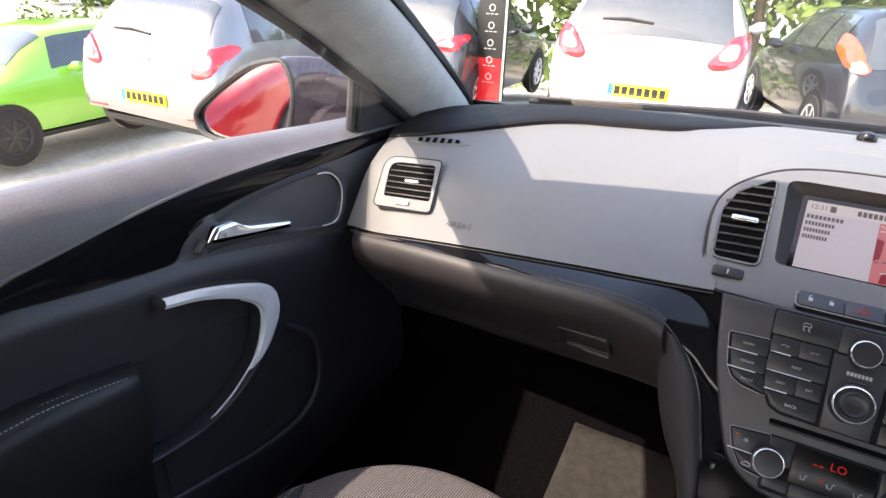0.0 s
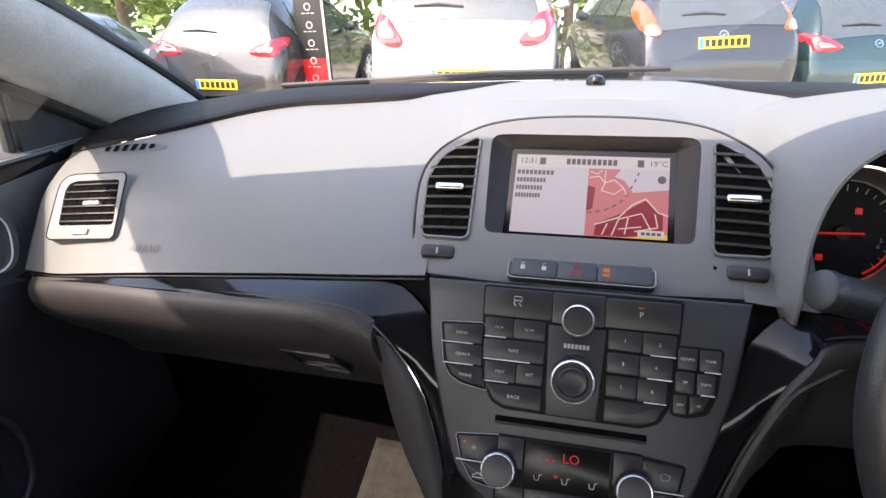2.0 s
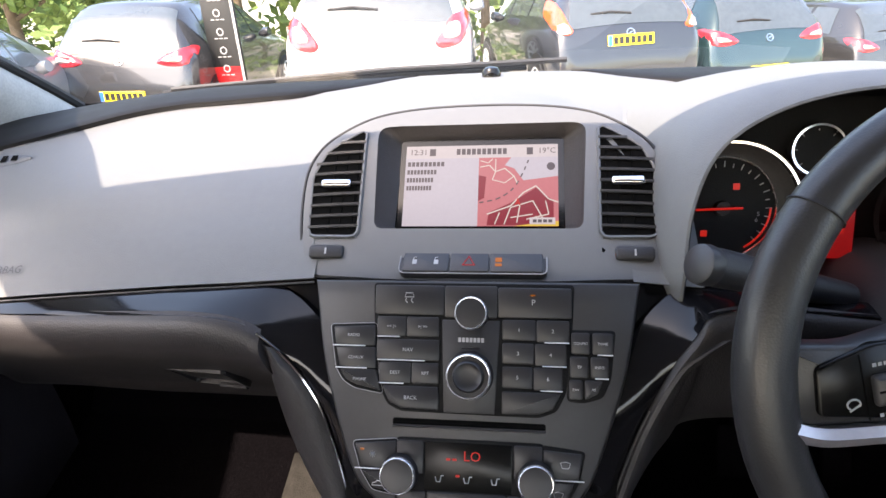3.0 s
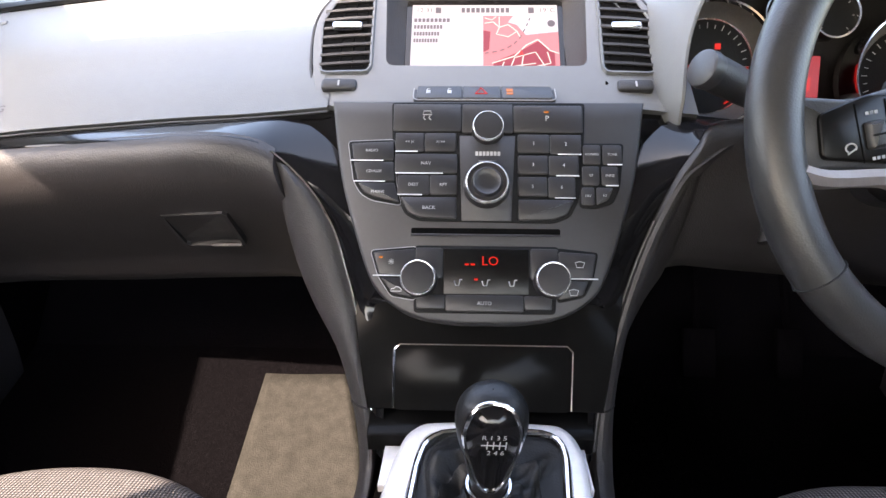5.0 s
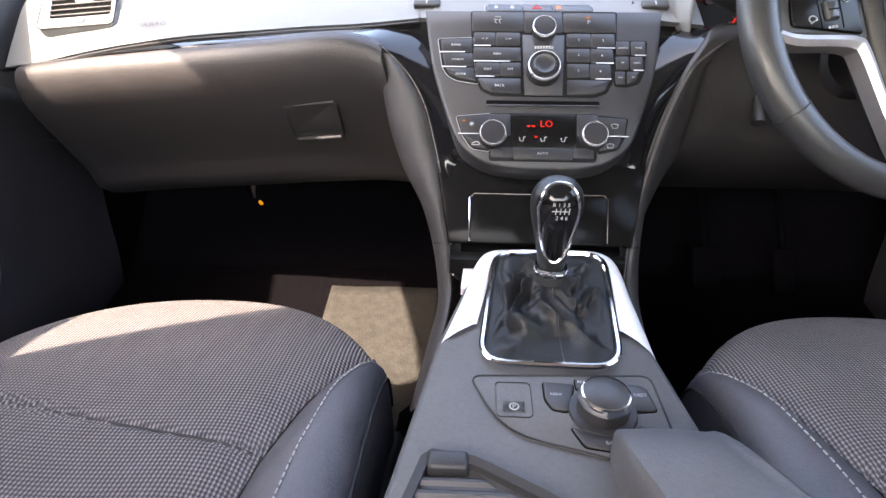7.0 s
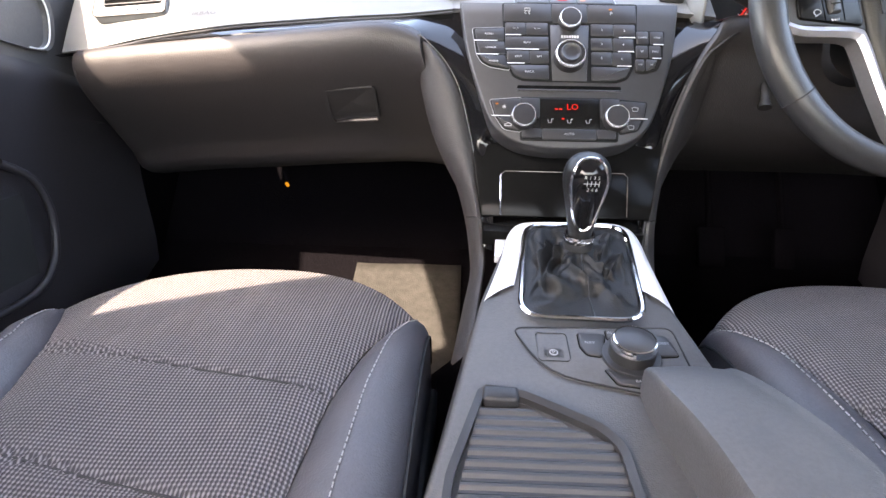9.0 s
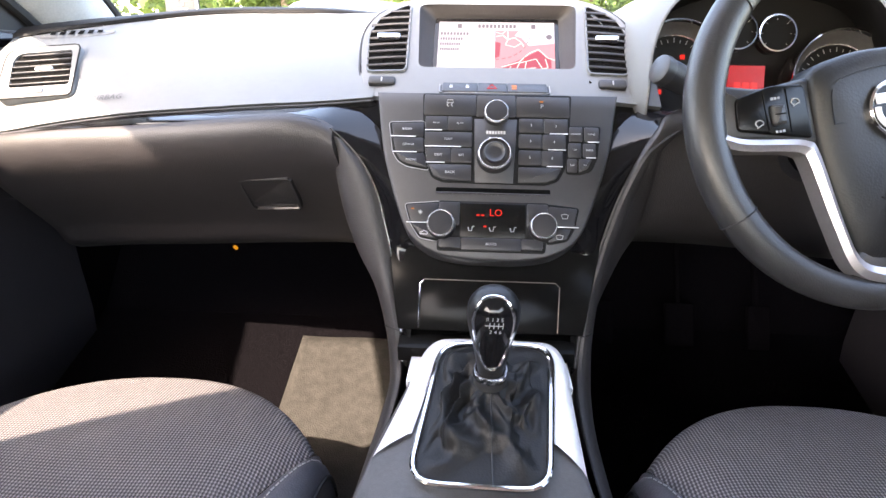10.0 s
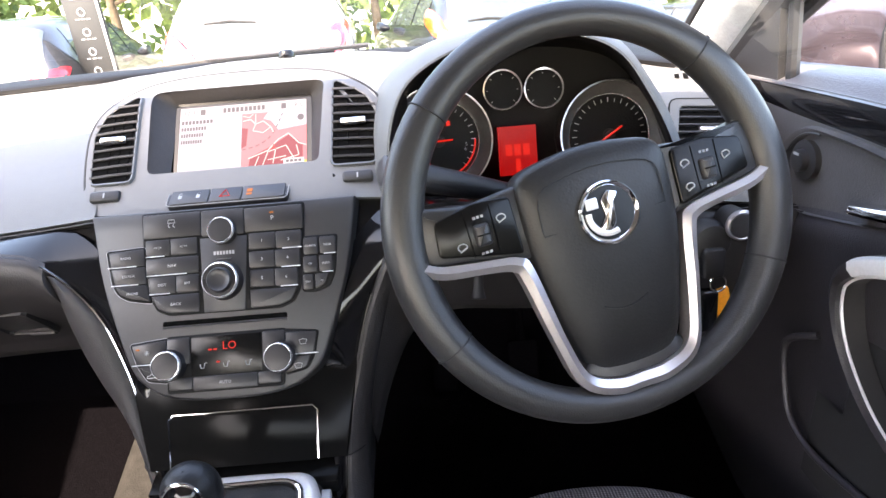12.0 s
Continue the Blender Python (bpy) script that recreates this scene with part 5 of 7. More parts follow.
st = stalk((.325, .690, .915), (.188, .634, .970), "end_button")
stalk((.46, .69, .91), (.545, .675, .925), "end_button")
part("lever_knob", tube([(.276, .67, .86), (.272, .645, .825), (.271, .638, .814)], [.005, .006, .009], 10), M["panel"], column, "tilt lever")
KEY = Frame((.535, .655, .832), (1, 0, 0), (0, .1, 1))
KEY.c = -KEY.c if KEY.c.y > 0 else KEY.c
part("ignition", lathe(KEY, [(.024, -.05), (.024, .0), (.02, .006), (.012, .008)], 24, 0, .02), M["black"], column)
keyset = thing("car_key", "car key with an orange fob hanging from the ignition", "key", KEY.at(0, 0))
part("key_head", box(KEY, -.012, -.020, .013, .016, .004, .014, .003, .006), M["black"], keyset)
part("key_ring", tube([KEY.at(.006 + .009 * math.cos(t), -.026 + .010 * math.sin(t), .012) for t in [k * math.tau / 20 for k in range(20)]], .0012, 6, True), M["chrome"], keyset, "steel key ring")
part("remote", box(KEY, -.016, -.085, .008, -.034, .004, .014, .003, .006), M["gloss"], keyset, "black remote")
FOB = Frame(KEY.at(.012, -.036), (.95, 0, .25), (.25, 0, -.95))
FOB.c = Vector((0, -1, 0))
part("fob", box(FOB, -.008, 0, .010, .055, .002, .006, .001, .003), M["orange"], keyset, "orange plastic tag")
part("light_switch_round", lathe(KEY, [(.016, -.02), (.016, .012), (.013, .015), (.006, .015)], 28, .028, .040), M["panel"], column, "round light switch")
part("switch_ring", lathe(KEY, [(.0172, .009), (.0172, .0125), (.0150, .0142), (.0142, .0138)], 28, .028, .040, cap=False), M["trim"], column, "thin bright ring")

# lower dashboard on the driver's side
rows = []
for p in low_r[:52]:
    rows.append(spline([p + Vector((0, .006, .002)), p + Vector((0, -.006, -.006)), p + Vector((0, -.004, -.04)), p + Vector((0, .02, -.10)), p + Vector((0, .08, -.17)), Vector((p.x, .98, .66))], 16))
part("lower_dash", surface(rows), M["dark"], dashboard, "dark lower dashboard at the driver's knees")
pedals = thing("pedals", "pedals blackened for the shade of the driver's footwell", "pedals", (.4, 1.0, .45))
for x, w in ((.22, .022), (.36, .026), (.50, .020)):
    f = Frame((x, .93, .52), (1, 0, 0), (0, .35, .9))
    f.c = -f.c if f.c.y > 0 else f.c
    # pedals share the blackened carpet so they sink into painted shade
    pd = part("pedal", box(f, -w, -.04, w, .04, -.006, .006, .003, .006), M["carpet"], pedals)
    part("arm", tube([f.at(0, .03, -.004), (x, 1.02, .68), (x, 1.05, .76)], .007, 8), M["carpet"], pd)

# ---------- seats ----------
def seat(side):
    s = thing("front_seat", "grey woven cloth seat cushion with vinyl side bolsters", "car seat", (side * .40, .25, .4), "front seats")
    cx = side * .384 - .002
    back, rise = .045, .024      # how far the cushion sits back, and its lift

    def top_z(y, u):
        f = min(max((y + back + .3) / .9, 0), 1)
        z = .537 + .048 * math.sin(max(f - .35, 0) / .65 * 1.57)
        return z + rise - .010 * math.cos(u * 1.57) * (1 - f * .6)

    def front(u):
        return .622 - back - .118 * abs(u) ** 2.3

    def cloth_half(y):
        y += back
        ks = ((-.4, .135), (.2, .137), (.32, .147), (.40, .166), (.45, .187), (.49, .208), (.8, .214))
        for (y0, a), (y1, b) in zip(ks, ks[1:]):
            if y <= y1:
                return a + (b - a) * max((y - y0) / (y1 - y0), 0)
        return .214

    rows = []
    NU, NV = 28, 220
    us = [-1 + 2 * i / NU for i in range(NU + 1)]
    for i in range(NV + 1):
        v = i / NV
        row = []
        for u in us:
            yf = front(u)
            if v < .78:
                y = -.32 + (yf - .02 + .32) * v / .78
                z = top_z(y, u)
                for q, d in ((.335, .0032), (.195, .0032)):
                    yy = .022 - back + q + .03 * u * side
                    z -= d * math.exp(-((y - yy - .0) / .0035) ** 2)
                z -= .03 * max((v - .66) / .12, 0) ** 2 * .35
            else:
                t = (v - .78) / .22 * 1.75
                y = yf - .02 + .036 * math.sin(min(t, 1.57)) - max(t - 1.57, 0) * .1
                z = top_z(yf - .02, u) - .0105 - .060 * (1 - math.cos(t))
            w = cloth_half(y)
            edge = abs(u) ** 6
            row.append(Vector((cx + u * w, y, z - .012 * edge)))
        rows.append(row)
    cushion = part("cushion", surface(rows), M["cloth"], s, "woven grey cloth cushion")
    for q in (.335, .195):
        ln = []
        for u in us:
            y = .022 - back + q + .03 * u * side
            ln.append(Vector((cx + u * cloth_half(y), y, top_z(y, u) - .0026 - .012 * abs(u) ** 6)))
        part("cushion_seam", tube(ln, .0014, 5), M["rubber"], s)
    for e in (-1, 1):
        col = 0 if e < 0 else NU
        pts = [r[col] for r in rows[0:197:5]]
        br = []
        for i, p in enumerate(pts):
            f = i / 39
            y = p.y
            w = max(.228 - abs(p.x - cx), .016)
            lift = .020 * min((w - .012) / .05, 1)
            dn = .0 if f < .86 else (f - .86) * .25
            br.append(spline([p + Vector((-e * .002, 0, -.012)), p + Vector((e * .004, 0, .003 - dn * .2)), p + Vector((e * w * .45, 0, lift - dn)), p + Vector((e * w * .85, 0, lift * .7 - .008 - dn)), p + Vector((e * w, -.004, -.035 - dn)), p + Vector((e * (w - .004), -.006, -.13 - dn))], 14))
        part("bolster", surface(br), M["vinyl"], s, "dark vinyl side bolster")
        part("seam", tube([r[1] + Vector((e * .001, 0, .0012)) for r in br], .0015, 5), M["rubber"], s)
        part("piping", tube([r[9] + Vector((e * .0008, 0, .0008)) for r in br], .0018, 5), M["rubber"], s, "black piping")
        st_ = bmesh.new()
        line = [r[5] + Vector((0, 0, .0008)) for r in br]
        for a, b in zip(line, line[1:]):
            for k in range(3):
                tube([a.lerp(b, k / 3), a.lerp(b, k / 3 + .2)], .0007, 4, bm=st_)
        part("stitching", st_, M["stitch"], s, "pale thread stitching")
        # front closure of the bolster
        part("bolster_front", surface([[br[-1][k], br[-1][k] + Vector((0, .012, -.03)), br[-1][k] + Vector((0, .0, -.12))] for k in range(14)]), M["vinyl"], s)
    part("base", box(Frame((cx, 0, .40), (1, 0, 0), (0, 1, 0)), -.235, -.35, .235, .50, -.02, .06, .01), M["black"], s, "black plastic seat base")
    return s


seat(-1)
seat(1)

# ---------- floor, mats ----------
def floor_z(y):
    return .385 if y < .72 else .385 + (y - .72) * .36


# floor colour carries the footwell's shade
floor = tagged(part("floor", surface([[Vector((x, y, floor_z(y))) for x in [-.76 + 1.52 * i / 10 for i in range(11)]] for y in (-2.2, -1, 0, .4, .6, .72, .80, .9, 1.0, 1.1, 1.2, 1.3)]), M["carpet"]), "black carpeted car floor, darkened for footwell shade", "floor", kind="structure")
mat_ = thing("floor_mat", "beige textile footwell mat, worn, cut to the sunlit patch", "floor mat", (-.35, .7, .4))
# mat's left edge follows the sun patch; blackened carpet paints the shade beside it
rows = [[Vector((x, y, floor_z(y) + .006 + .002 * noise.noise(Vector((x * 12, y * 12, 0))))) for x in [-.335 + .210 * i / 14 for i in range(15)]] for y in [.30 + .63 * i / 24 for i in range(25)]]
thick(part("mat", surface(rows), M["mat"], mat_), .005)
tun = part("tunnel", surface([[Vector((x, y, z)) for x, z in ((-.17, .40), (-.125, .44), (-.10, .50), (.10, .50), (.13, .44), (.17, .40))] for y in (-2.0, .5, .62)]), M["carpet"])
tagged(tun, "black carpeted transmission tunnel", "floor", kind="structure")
# added to close the gaps by the footwell, in the same shade black
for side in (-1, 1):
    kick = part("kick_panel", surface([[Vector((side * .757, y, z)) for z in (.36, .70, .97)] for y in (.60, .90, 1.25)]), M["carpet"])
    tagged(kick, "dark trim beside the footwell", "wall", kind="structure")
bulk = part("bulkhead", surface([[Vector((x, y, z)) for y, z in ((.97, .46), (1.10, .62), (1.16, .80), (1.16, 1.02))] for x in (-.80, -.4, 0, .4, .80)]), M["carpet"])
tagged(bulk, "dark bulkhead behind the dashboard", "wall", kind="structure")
sock = thing("footwell_lamp", "small glowing amber lens in the dark footwell", "reflector", (-.42, .82, .61))
# a weak glow of its own is put into the lens
part("lens", lathe(Frame((-.51, 1.068, .592), (1, 0, 0), (0, .6, .8)), [(.0035, -.02), (.0035, .003), (.002, .004)], 12), M["amber"], sock)

# ---------- doors ----------
def door(side):
    """Door card with roll, trim strip, handle recess, grab handle, pocket; built for the left and mirrored."""
    dz, yo = (0.0, 0.0) if side < 0 else (-.008, .025)
    nm = "passenger" if side < 0 else "driver"
    d = thing("door_1" if side < 0 else "door_2", f"black {nm} door panel with glossy trim and satin grab handle", "car door", (side * .76, .3, .6), "front doors", "structure")
    P = lambda x, y, z: Vector((x if side < 0 else -x - .088, y, z + dz))  # noqa: E731
    ys = [-.75 + .95 * i / 10 for i in range(10)] + [.20 + .73 * i / 100 for i in range(101)]

    def along(keys, y):
        """A smooth curve through (y, z) keys, with no overshoot."""
        k = len(keys)
        if y <= keys[0][0] or y >= keys[-1][0]:
            return keys[0 if y <= keys[0][0] else -1][1]
        slope = [(keys[i + 1][1] - keys[i][1]) / (keys[i + 1][0] - keys[i][0]) for i in range(k - 1)]
        tan = [slope[0]] + [0 if slope[i - 1] * slope[i] <= 0 else 2 * slope[i - 1] * slope[i] / (slope[i - 1] + slope[i]) for i in range(1, k - 1)] + [slope[-1]]
        i = max(n for n in range(k - 1) if keys[n][0] <= y)
        h = keys[i + 1][0] - keys[i][0]
        t = (y - keys[i][0]) / h
        return (2 * t ** 3 - 3 * t * t + 1) * keys[i][1] + (t ** 3 - 2 * t * t + t) * h * tan[i] + (3 * t * t - 2 * t ** 3) * keys[i + 1][1] + (t ** 3 - t * t) * h * tan[i + 1]

    def seam_z(y):
        return along(((-.75, .915), (.05, .940), (.215, .964), (.271, .973), (.337, .985), (.412, .996), (.50, 1.004), (.606, 1.007), (.736, 1.005), (.95, 1.000)), y)

    def trim_z(y):
        return along(((-.75, .905), (.05, .930), (.208, .934), (.261, .927), (.323, .920), (.404, .913), (.424, .936), (.465, .956), (.525, .967), (.626, .974), (.72, .976), (.813, .980), (.95, .986)), y)

    def ledge_z(y):
        z = along(((-.75, .905), (.05, .930), (.208, .932), (.323, .918), (.405, .910), (.485, .897), (.592, .874), (.669, .858), (.742, .839), (.845, .806), (.95, .78)), y)
        return z + (.026 * min(max((y - .40) / .15, 0), 1) if side > 0 else 0)

    roll = [spline([P(-.835, y, 1.012), P(-.815, y, 1.036 - .05 * max(y - .5, 0)), P(-.785, y, 1.034 - .05 * max(y - .5, 0)), P(-.757, y, max(1.012 - .02 * max(y - .5, 0), seam_z(y) + .003)), P(-.748, y, seam_z(y))], 12) for y in ys]
    part("upper_roll", surface(roll), M["roll"], d, "padded black upper roll")
    part("roll_stitch", tube([r[-1] + Vector((-side * .002, 0, .004)) for r in roll], .0008, 5), M["pad"], d)
    strip = [[P(-.748, y, seam_z(y)), P(-.744, y, (seam_z(y) + trim_z(y)) / 2), P(-.748, y, trim_z(y))] for y in ys]
    part("trim_strip", surface(strip), M["gloss"], d, "piano-black door trim")
    mid = [spline([P(-.748, y, trim_z(y)), P(-.750, y, (trim_z(y) + ledge_z(y)) / 2), P(-.748, y, min(ledge_z(y), trim_z(y) - .002))], 6) for y in ys]
    part("middle_panel", surface(mid), M["doorpanel"], d)
    card = [spline([P(-.748, y, min(ledge_z(y), trim_z(y) - .002)), P(-.738, y, ledge_z(y) - .022), P(-.742, y, ledge_z(y) - .06), P(-.752, y, .74), P(-.752, y, .62), P(-.742, y, .50), P(-.750, y, .40)], 18) for y in ys]
    part("door_card", surface(card), M["doorcard"], d, "black lower door card")
    # handle recess and lever
    H = Frame(P(-.746, .612 + yo * .3, .909), (0, 1, 0), (0, 0, 1))
    H.c = Vector((-side, 0, 0))
    ro = [(-.172, .004), (-.158, .022), (-.122, .041), (-.046, .056), (.040, .061), (.094, .056), (.124, .029), (.127, -.003), (.113, -.035), (.072, -.037), (-.053, -.010), (-.13, .001)]
    o = [v.to_2d() for v in spline([Vector((*p, 0)) for p in ro], 60, True)]
    rec = part("handle_surround", surface([[H.at(p.x * s, p.y * s, c) for p in o] for s, c in ((1.03, -.002), (1.0, .006), (.95, .004), (.90, -.006), (.75, -.014), (.4, -.016), (.02, -.016))], wrap=True), M["doorpanel"], d, "dark recess round the door handle")
    part("recess_line", tube([H.at(p.x * .93, p.y * .93, .0045) for p in o if p.x > .055], .0013, 6), M["satin" if side < 0 else "panel"], rec)
    ho = rounded([Vector(p) for p in ((-.167, .019), (-.150, .038), (-.120, .038), (-.099, .024), (-.014, .004), (-.016, -.008), (-.102, .007), (-.136, .010))], [.004, .006, .006, .01, .003, .003, .012, .006])
    part("handle", slab(H, ho, -.008, .017, .006), M["chrome"], rec, "chrome door handle")
    part("handle_pocket", slab(H, rounded([Vector(p) for p in ((-.018, .040), (.032, .043), (.006, -.010), (-.020, -.004))], .006), -.017, -.0115), M["rubber"], rec)
    if side > 0:
        sw = part("mirror_switch", lathe(H, [(.023, -.004), (.023, .003), (.020, .004), (.013, .004), (.012, .011), (.010, .012)], 32, .0845, .022), M["button"], rec, "round mirror adjuster")
        part("switch_mark", box(H, .0795, .029, .0895, .032, .0122, .0127), M["white"], sw, smooth=False)
    # satin grab handle: top bar, bend, thin lower blade
    gy, gz = (0, 0) if side < 0 else (.037, .036)
    g_out = [(.361, .890), (.417, .879), (.480, .859), (.529, .836), (.547, .804), (.534, .761), (.500, .719), (.457, .689), (.404, .672), (.339, .671), (.283, .678)]
    g_in = [(.359, .876), (.414, .863), (.477, .835), (.508, .808), (.509, .774), (.490, .729), (.458, .699), (.432, .682), (.395, .668), (.339, .666), (.283, .674)]
    go, gi = (spline([Vector((0, y + gy, z + gz)) for y, z in q], 60) for q in (g_out, g_in))
    rows = []
    for i, (p, q) in enumerate(zip(go, gi)):
        x = -.716 - .02 * max(i / 59 - .45, 0)
        if side > 0:
            q = p.lerp(q, 1 - .65 * min(max((i - 8) / 14, 0), 1))
        m_ = p.lerp(q, .5)
        rows.append([P(-.745, p.y, p.z), P(x - .004, p.y, p.z), P(x + .002, p.lerp(q, .12).y, p.lerp(q, .12).z), P(x + .004, m_.y, m_.z), P(x + .001, p.lerp(q, .9).y, p.lerp(q, .9).z), P(x - .005, q.y, q.z), P(-.745, q.y, q.z)])
    grab = part("grab_handle", surface([r[1:6] for r in rows[:33 if side < 0 else 19]]), M["satin"], d, "satin silver top of the grab handle")
    part("grab_stem", surface([r[1:6] for r in rows[32 if side < 0 else 18:]]), M["doorcard"], grab, "black lower arm of the grab handle")
    part("handle_back", surface([r[:2] for r in rows[:32]]), M["doorcard"], grab)
    part("handle_side", surface([r[:2] for r in rows[31:]]), M["panel"], grab, "dark side of the grab handle")
    part("handle_side", surface([r[5:] for r in rows]), M["panel"], grab)
    bm = bmesh.new()
    bm.faces.new([bm.verts.new(p) for p in rows[0]])
    part("handle_end", bm, M["panel"], grab, smooth=False)
    part("grab_edge", tube([r[5] for r in rows[12:]], .0017, 6), M["satin"], grab, "thin bright edge of the handle")
    # recess inside the grab handle
    part("grab_recess", surface([[P(-.747, .18 + yo + .36 * j / 12, .70 + .14 * i / 6 - .06 * (j / 12)) for i in range(7)] for j in range(13)]), M["rubber"], d)
    arm_z = lambda y: .831 - .32 * max(y - .20, 0) ** 1.3  # noqa: E731
    ped = [spline([P(-.749, y, arm_z(y) + .002), P(-.749 + .033 * k, y, arm_z(y)), P(-.749 + .046 * k, y, arm_z(y) - .024), P(-.749 + .040 * k, y, .715 - .05 * y), P(-.749 + .012 * k, y, .62), P(-.749, y, .57)], 14) for y, k in ((-.7, 1), (-.4, 1), (-.1, 1), (.1, 1), (.2, 1), (.25, 1), (.292, .97), (.312, .82), (.320, .4), (.322, 0))]
    part("armrest", surface(ped), M["leather"], d, "stitched leather door armrest")
    for off in (0, .009):
        seam = [P(-.724 + off, y, arm_z(y) + .0012 - off * .25) for y in [-.4 + .7 * i / 70 for i in range(71)]]
        threads = bmesh.new()
        for a, b in zip(seam[30:], seam[31:]):
            for q in (0, .5):
                tube([a.lerp(b, q), a.lerp(b, q + .3)], .0006, 4, bm=threads)
        part("armrest_stitch", threads, M["stitch"], d, "grey thread stitching")
    # speaker bay and pocket outline
    arc = [(-.749, .585, .728), (-.738, .622, .700), (-.735, .640, .660), (-.735, .643, .620), (-.735, .630, .573), (-.736, .584, .540), (-.739, .491, .539), (-.742, .402, .555), (-.746, .330, .567)]
    if side > 0:
        arc = [(-.749, .630, .742), (-.736, .658, .722), (-.735, .665, .700), (-.735, .653, .658), (-.735, .631, .623), (-.736, .586, .610), (-.739, .519, .618), (-.746, .44, .632)]
    part("speaker_rim", tube(spline([P(*p) for p in arc], 40), .006 if side < 0 else .0045, 10), M["doorcard"], d, "moulded rim of the speaker bay")
    part("speaker_bay", surface([[P(-.7465, .34 + .27 * j / 10, .56 + .12 * i / 5) for i in range(6)] for j in range(11)]), M["rubber"], d)
    # sail panel and window channel
    bm = bmesh.new()
    tri3 = [P(-.760, .99, .962), P(-.760, .800, .962), P(-.745, .800, 1.10)]
    a_ = [bm.verts.new(p) for p in tri3]
    b_ = [bm.verts.new(p + Vector((side * .025, 0, 0))) for p in tri3]
    bm.faces.new(a_)
    for i in range(3):
        bm.faces.new((a_[i], a_[(i + 1) % 3], b_[(i + 1) % 3], b_[i]))
    part("sail_panel", bm, M["black"], d, "black triangular mirror cover", smooth=False)
    part("window_channel", tube([P(-.770, .790, .98), P(-.755, .790, 1.13)], .008, 8), M["black"], d, "black window channel")
    # frame along the pillar and roof
    fr_ = [P(-.775, .98, .985), P(-.757, .80, 1.11), P(-.725, .62, 1.215), P(-.685, .42, 1.31), P(-.645, .15, 1.375), P(-.635, -.10, 1.39), P(-.64, -.32, 1.38)]
    part("window_frame", tube(spline(fr_, 30), .020, 8), M["black"], d, "black window frame")
    g = part("window_glass", surface([[P(-.805, y, .99), P(-.80 + .07, y, .99 + .55 * (zt - .99)), P(-.775 + .12, y, zt)] for y, zt in ((.80, 1.10), (.62, 1.20), (.42, 1.30), (.15, 1.365), (-.10, 1.38), (-.32, 1.37))]), M["glass"], d, "clear side window")
    g.visible_shadow = False
    # outer skin
    part("outer_skin", surface([[P(-.84, y, 1.0), P(-.875, y, .93), P(-.92, y, .80), P(-.90, y, .45), P(-.84, y, .25)] for y in (-.75, 0, .5, .96)]), M["body"], d, "plum grey painted outer skin")
    return d


door(-1)
door(1)

# ---------- door mirrors ----------
def door_mirror(side):
    m = thing("door_mirror", "plum grey door mirror with clear mirror glass", "car mirror", (side * 1.1, .95, .98), "door mirrors")
    V = lambda x, y, z: Vector((x if side < 0 else -x - .135, y, z + (0 if side < 0 else -.012)))  # noqa: E731
    ol_ = [(-1.296, .958), (-1.283, .915), (-1.22, .900), (-1.10, .905), (-1.040, .935), (-1.012, 1.03), (-1.030, 1.092), (-1.075, 1.092), (-1.14, 1.070), (-1.24, 1.008)]
    oo = spline([Vector((x, 0, z)) for x, z in ol_], 60, True)
    cx, cz = -1.15, .985
    rows = []
    for s, y in ((.955, .925), (1.0, .918), (1.03, .935), (1.03, .97), (.96, 1.02), (.75, 1.075), (.4, 1.105), (.02, 1.115)):
        rows.append([V(cx + (p.x - cx) * s + .9 * max(y - .935, 0), y + (p.x + 1.0) * .10, cz + (p.z - cz) * s) for p in oo])
    part("housing", surface(rows, wrap=True), M["body"], m, "plum grey painted housing")
    bm = surface([[V(cx + (p.x - cx) * s, .928 + (cx + (p.x - cx) * s + 1.0) * .10, cz + (p.z - cz) * s) for p in oo] for s in (.95, .5, .01)], wrap=True)
    part("mirror_glass", bm, M["mirror"], m, "mirror glass")
    part("rim", tube([V(cx + (p.x - cx) * .975, .918 + (cx + (p.x - cx) * .975 + 1.0) * .10, cz + (p.z - cz) * .975) for p in oo], .006, 8, True), M["black"], m, "black rim")
    part("foot", tube([V(-1.05, .99, .965), V(-1.0, .975, .965), V(-.93, .93, .975)], [.05, .045, .05], 14, squash=.5), M["body"], m, "painted mirror foot")


door_mirror(-1)
door_mirror(1)

# ---------- pillars, roof, windscreen, body shell ----------
def pillar(side):
    V = lambda x, y, z: Vector((x * -side - (0 if side < 0 else .040), y, z + (0 if side < 0 else -.008)))  # noqa: E731
    front = [(-.735, 1.20, .985), (-.715, 1.10, 1.045), (-.69, .94, 1.135), (-.665, .80, 1.205), (-.63, .62, 1.28), (-.59, .42, 1.345)]
    rear = [(-.748, 1.00, .985), (-.738, .865, 1.065), (-.720, .71, 1.145), (-.698, .58, 1.205), (-.66, .38, 1.285), (-.615, .22, 1.35)]
    f, r = spline([V(*p) for p in front], 24), spline([V(*p) for p in rear], 24)
    rows = []
    for a, b in zip(f, r):
        inward = Vector((-side, -.25, -.1)).normalized()
        rows.append(spline([a + inward * -.03, a, a.lerp(b, .2) + inward * .022, a.lerp(b, .55) + inward * .030, b + inward * .006, b + inward * -.02], 14))
    p = part("a_pillar", surface(rows), M["pillar"])
    tagged(p, "light grey cloth-covered windscreen pillar", "pillar", kind="structure")
    part("pillar_seal", tube([a + Vector((0, .008, 0)) for a in f], .009, 8), M["rubber"], p)
    part("pillar_seal", tube([b + Vector((side * .006, -.006, -.004)) for b in r], .010, 8), M["rubber"], p)


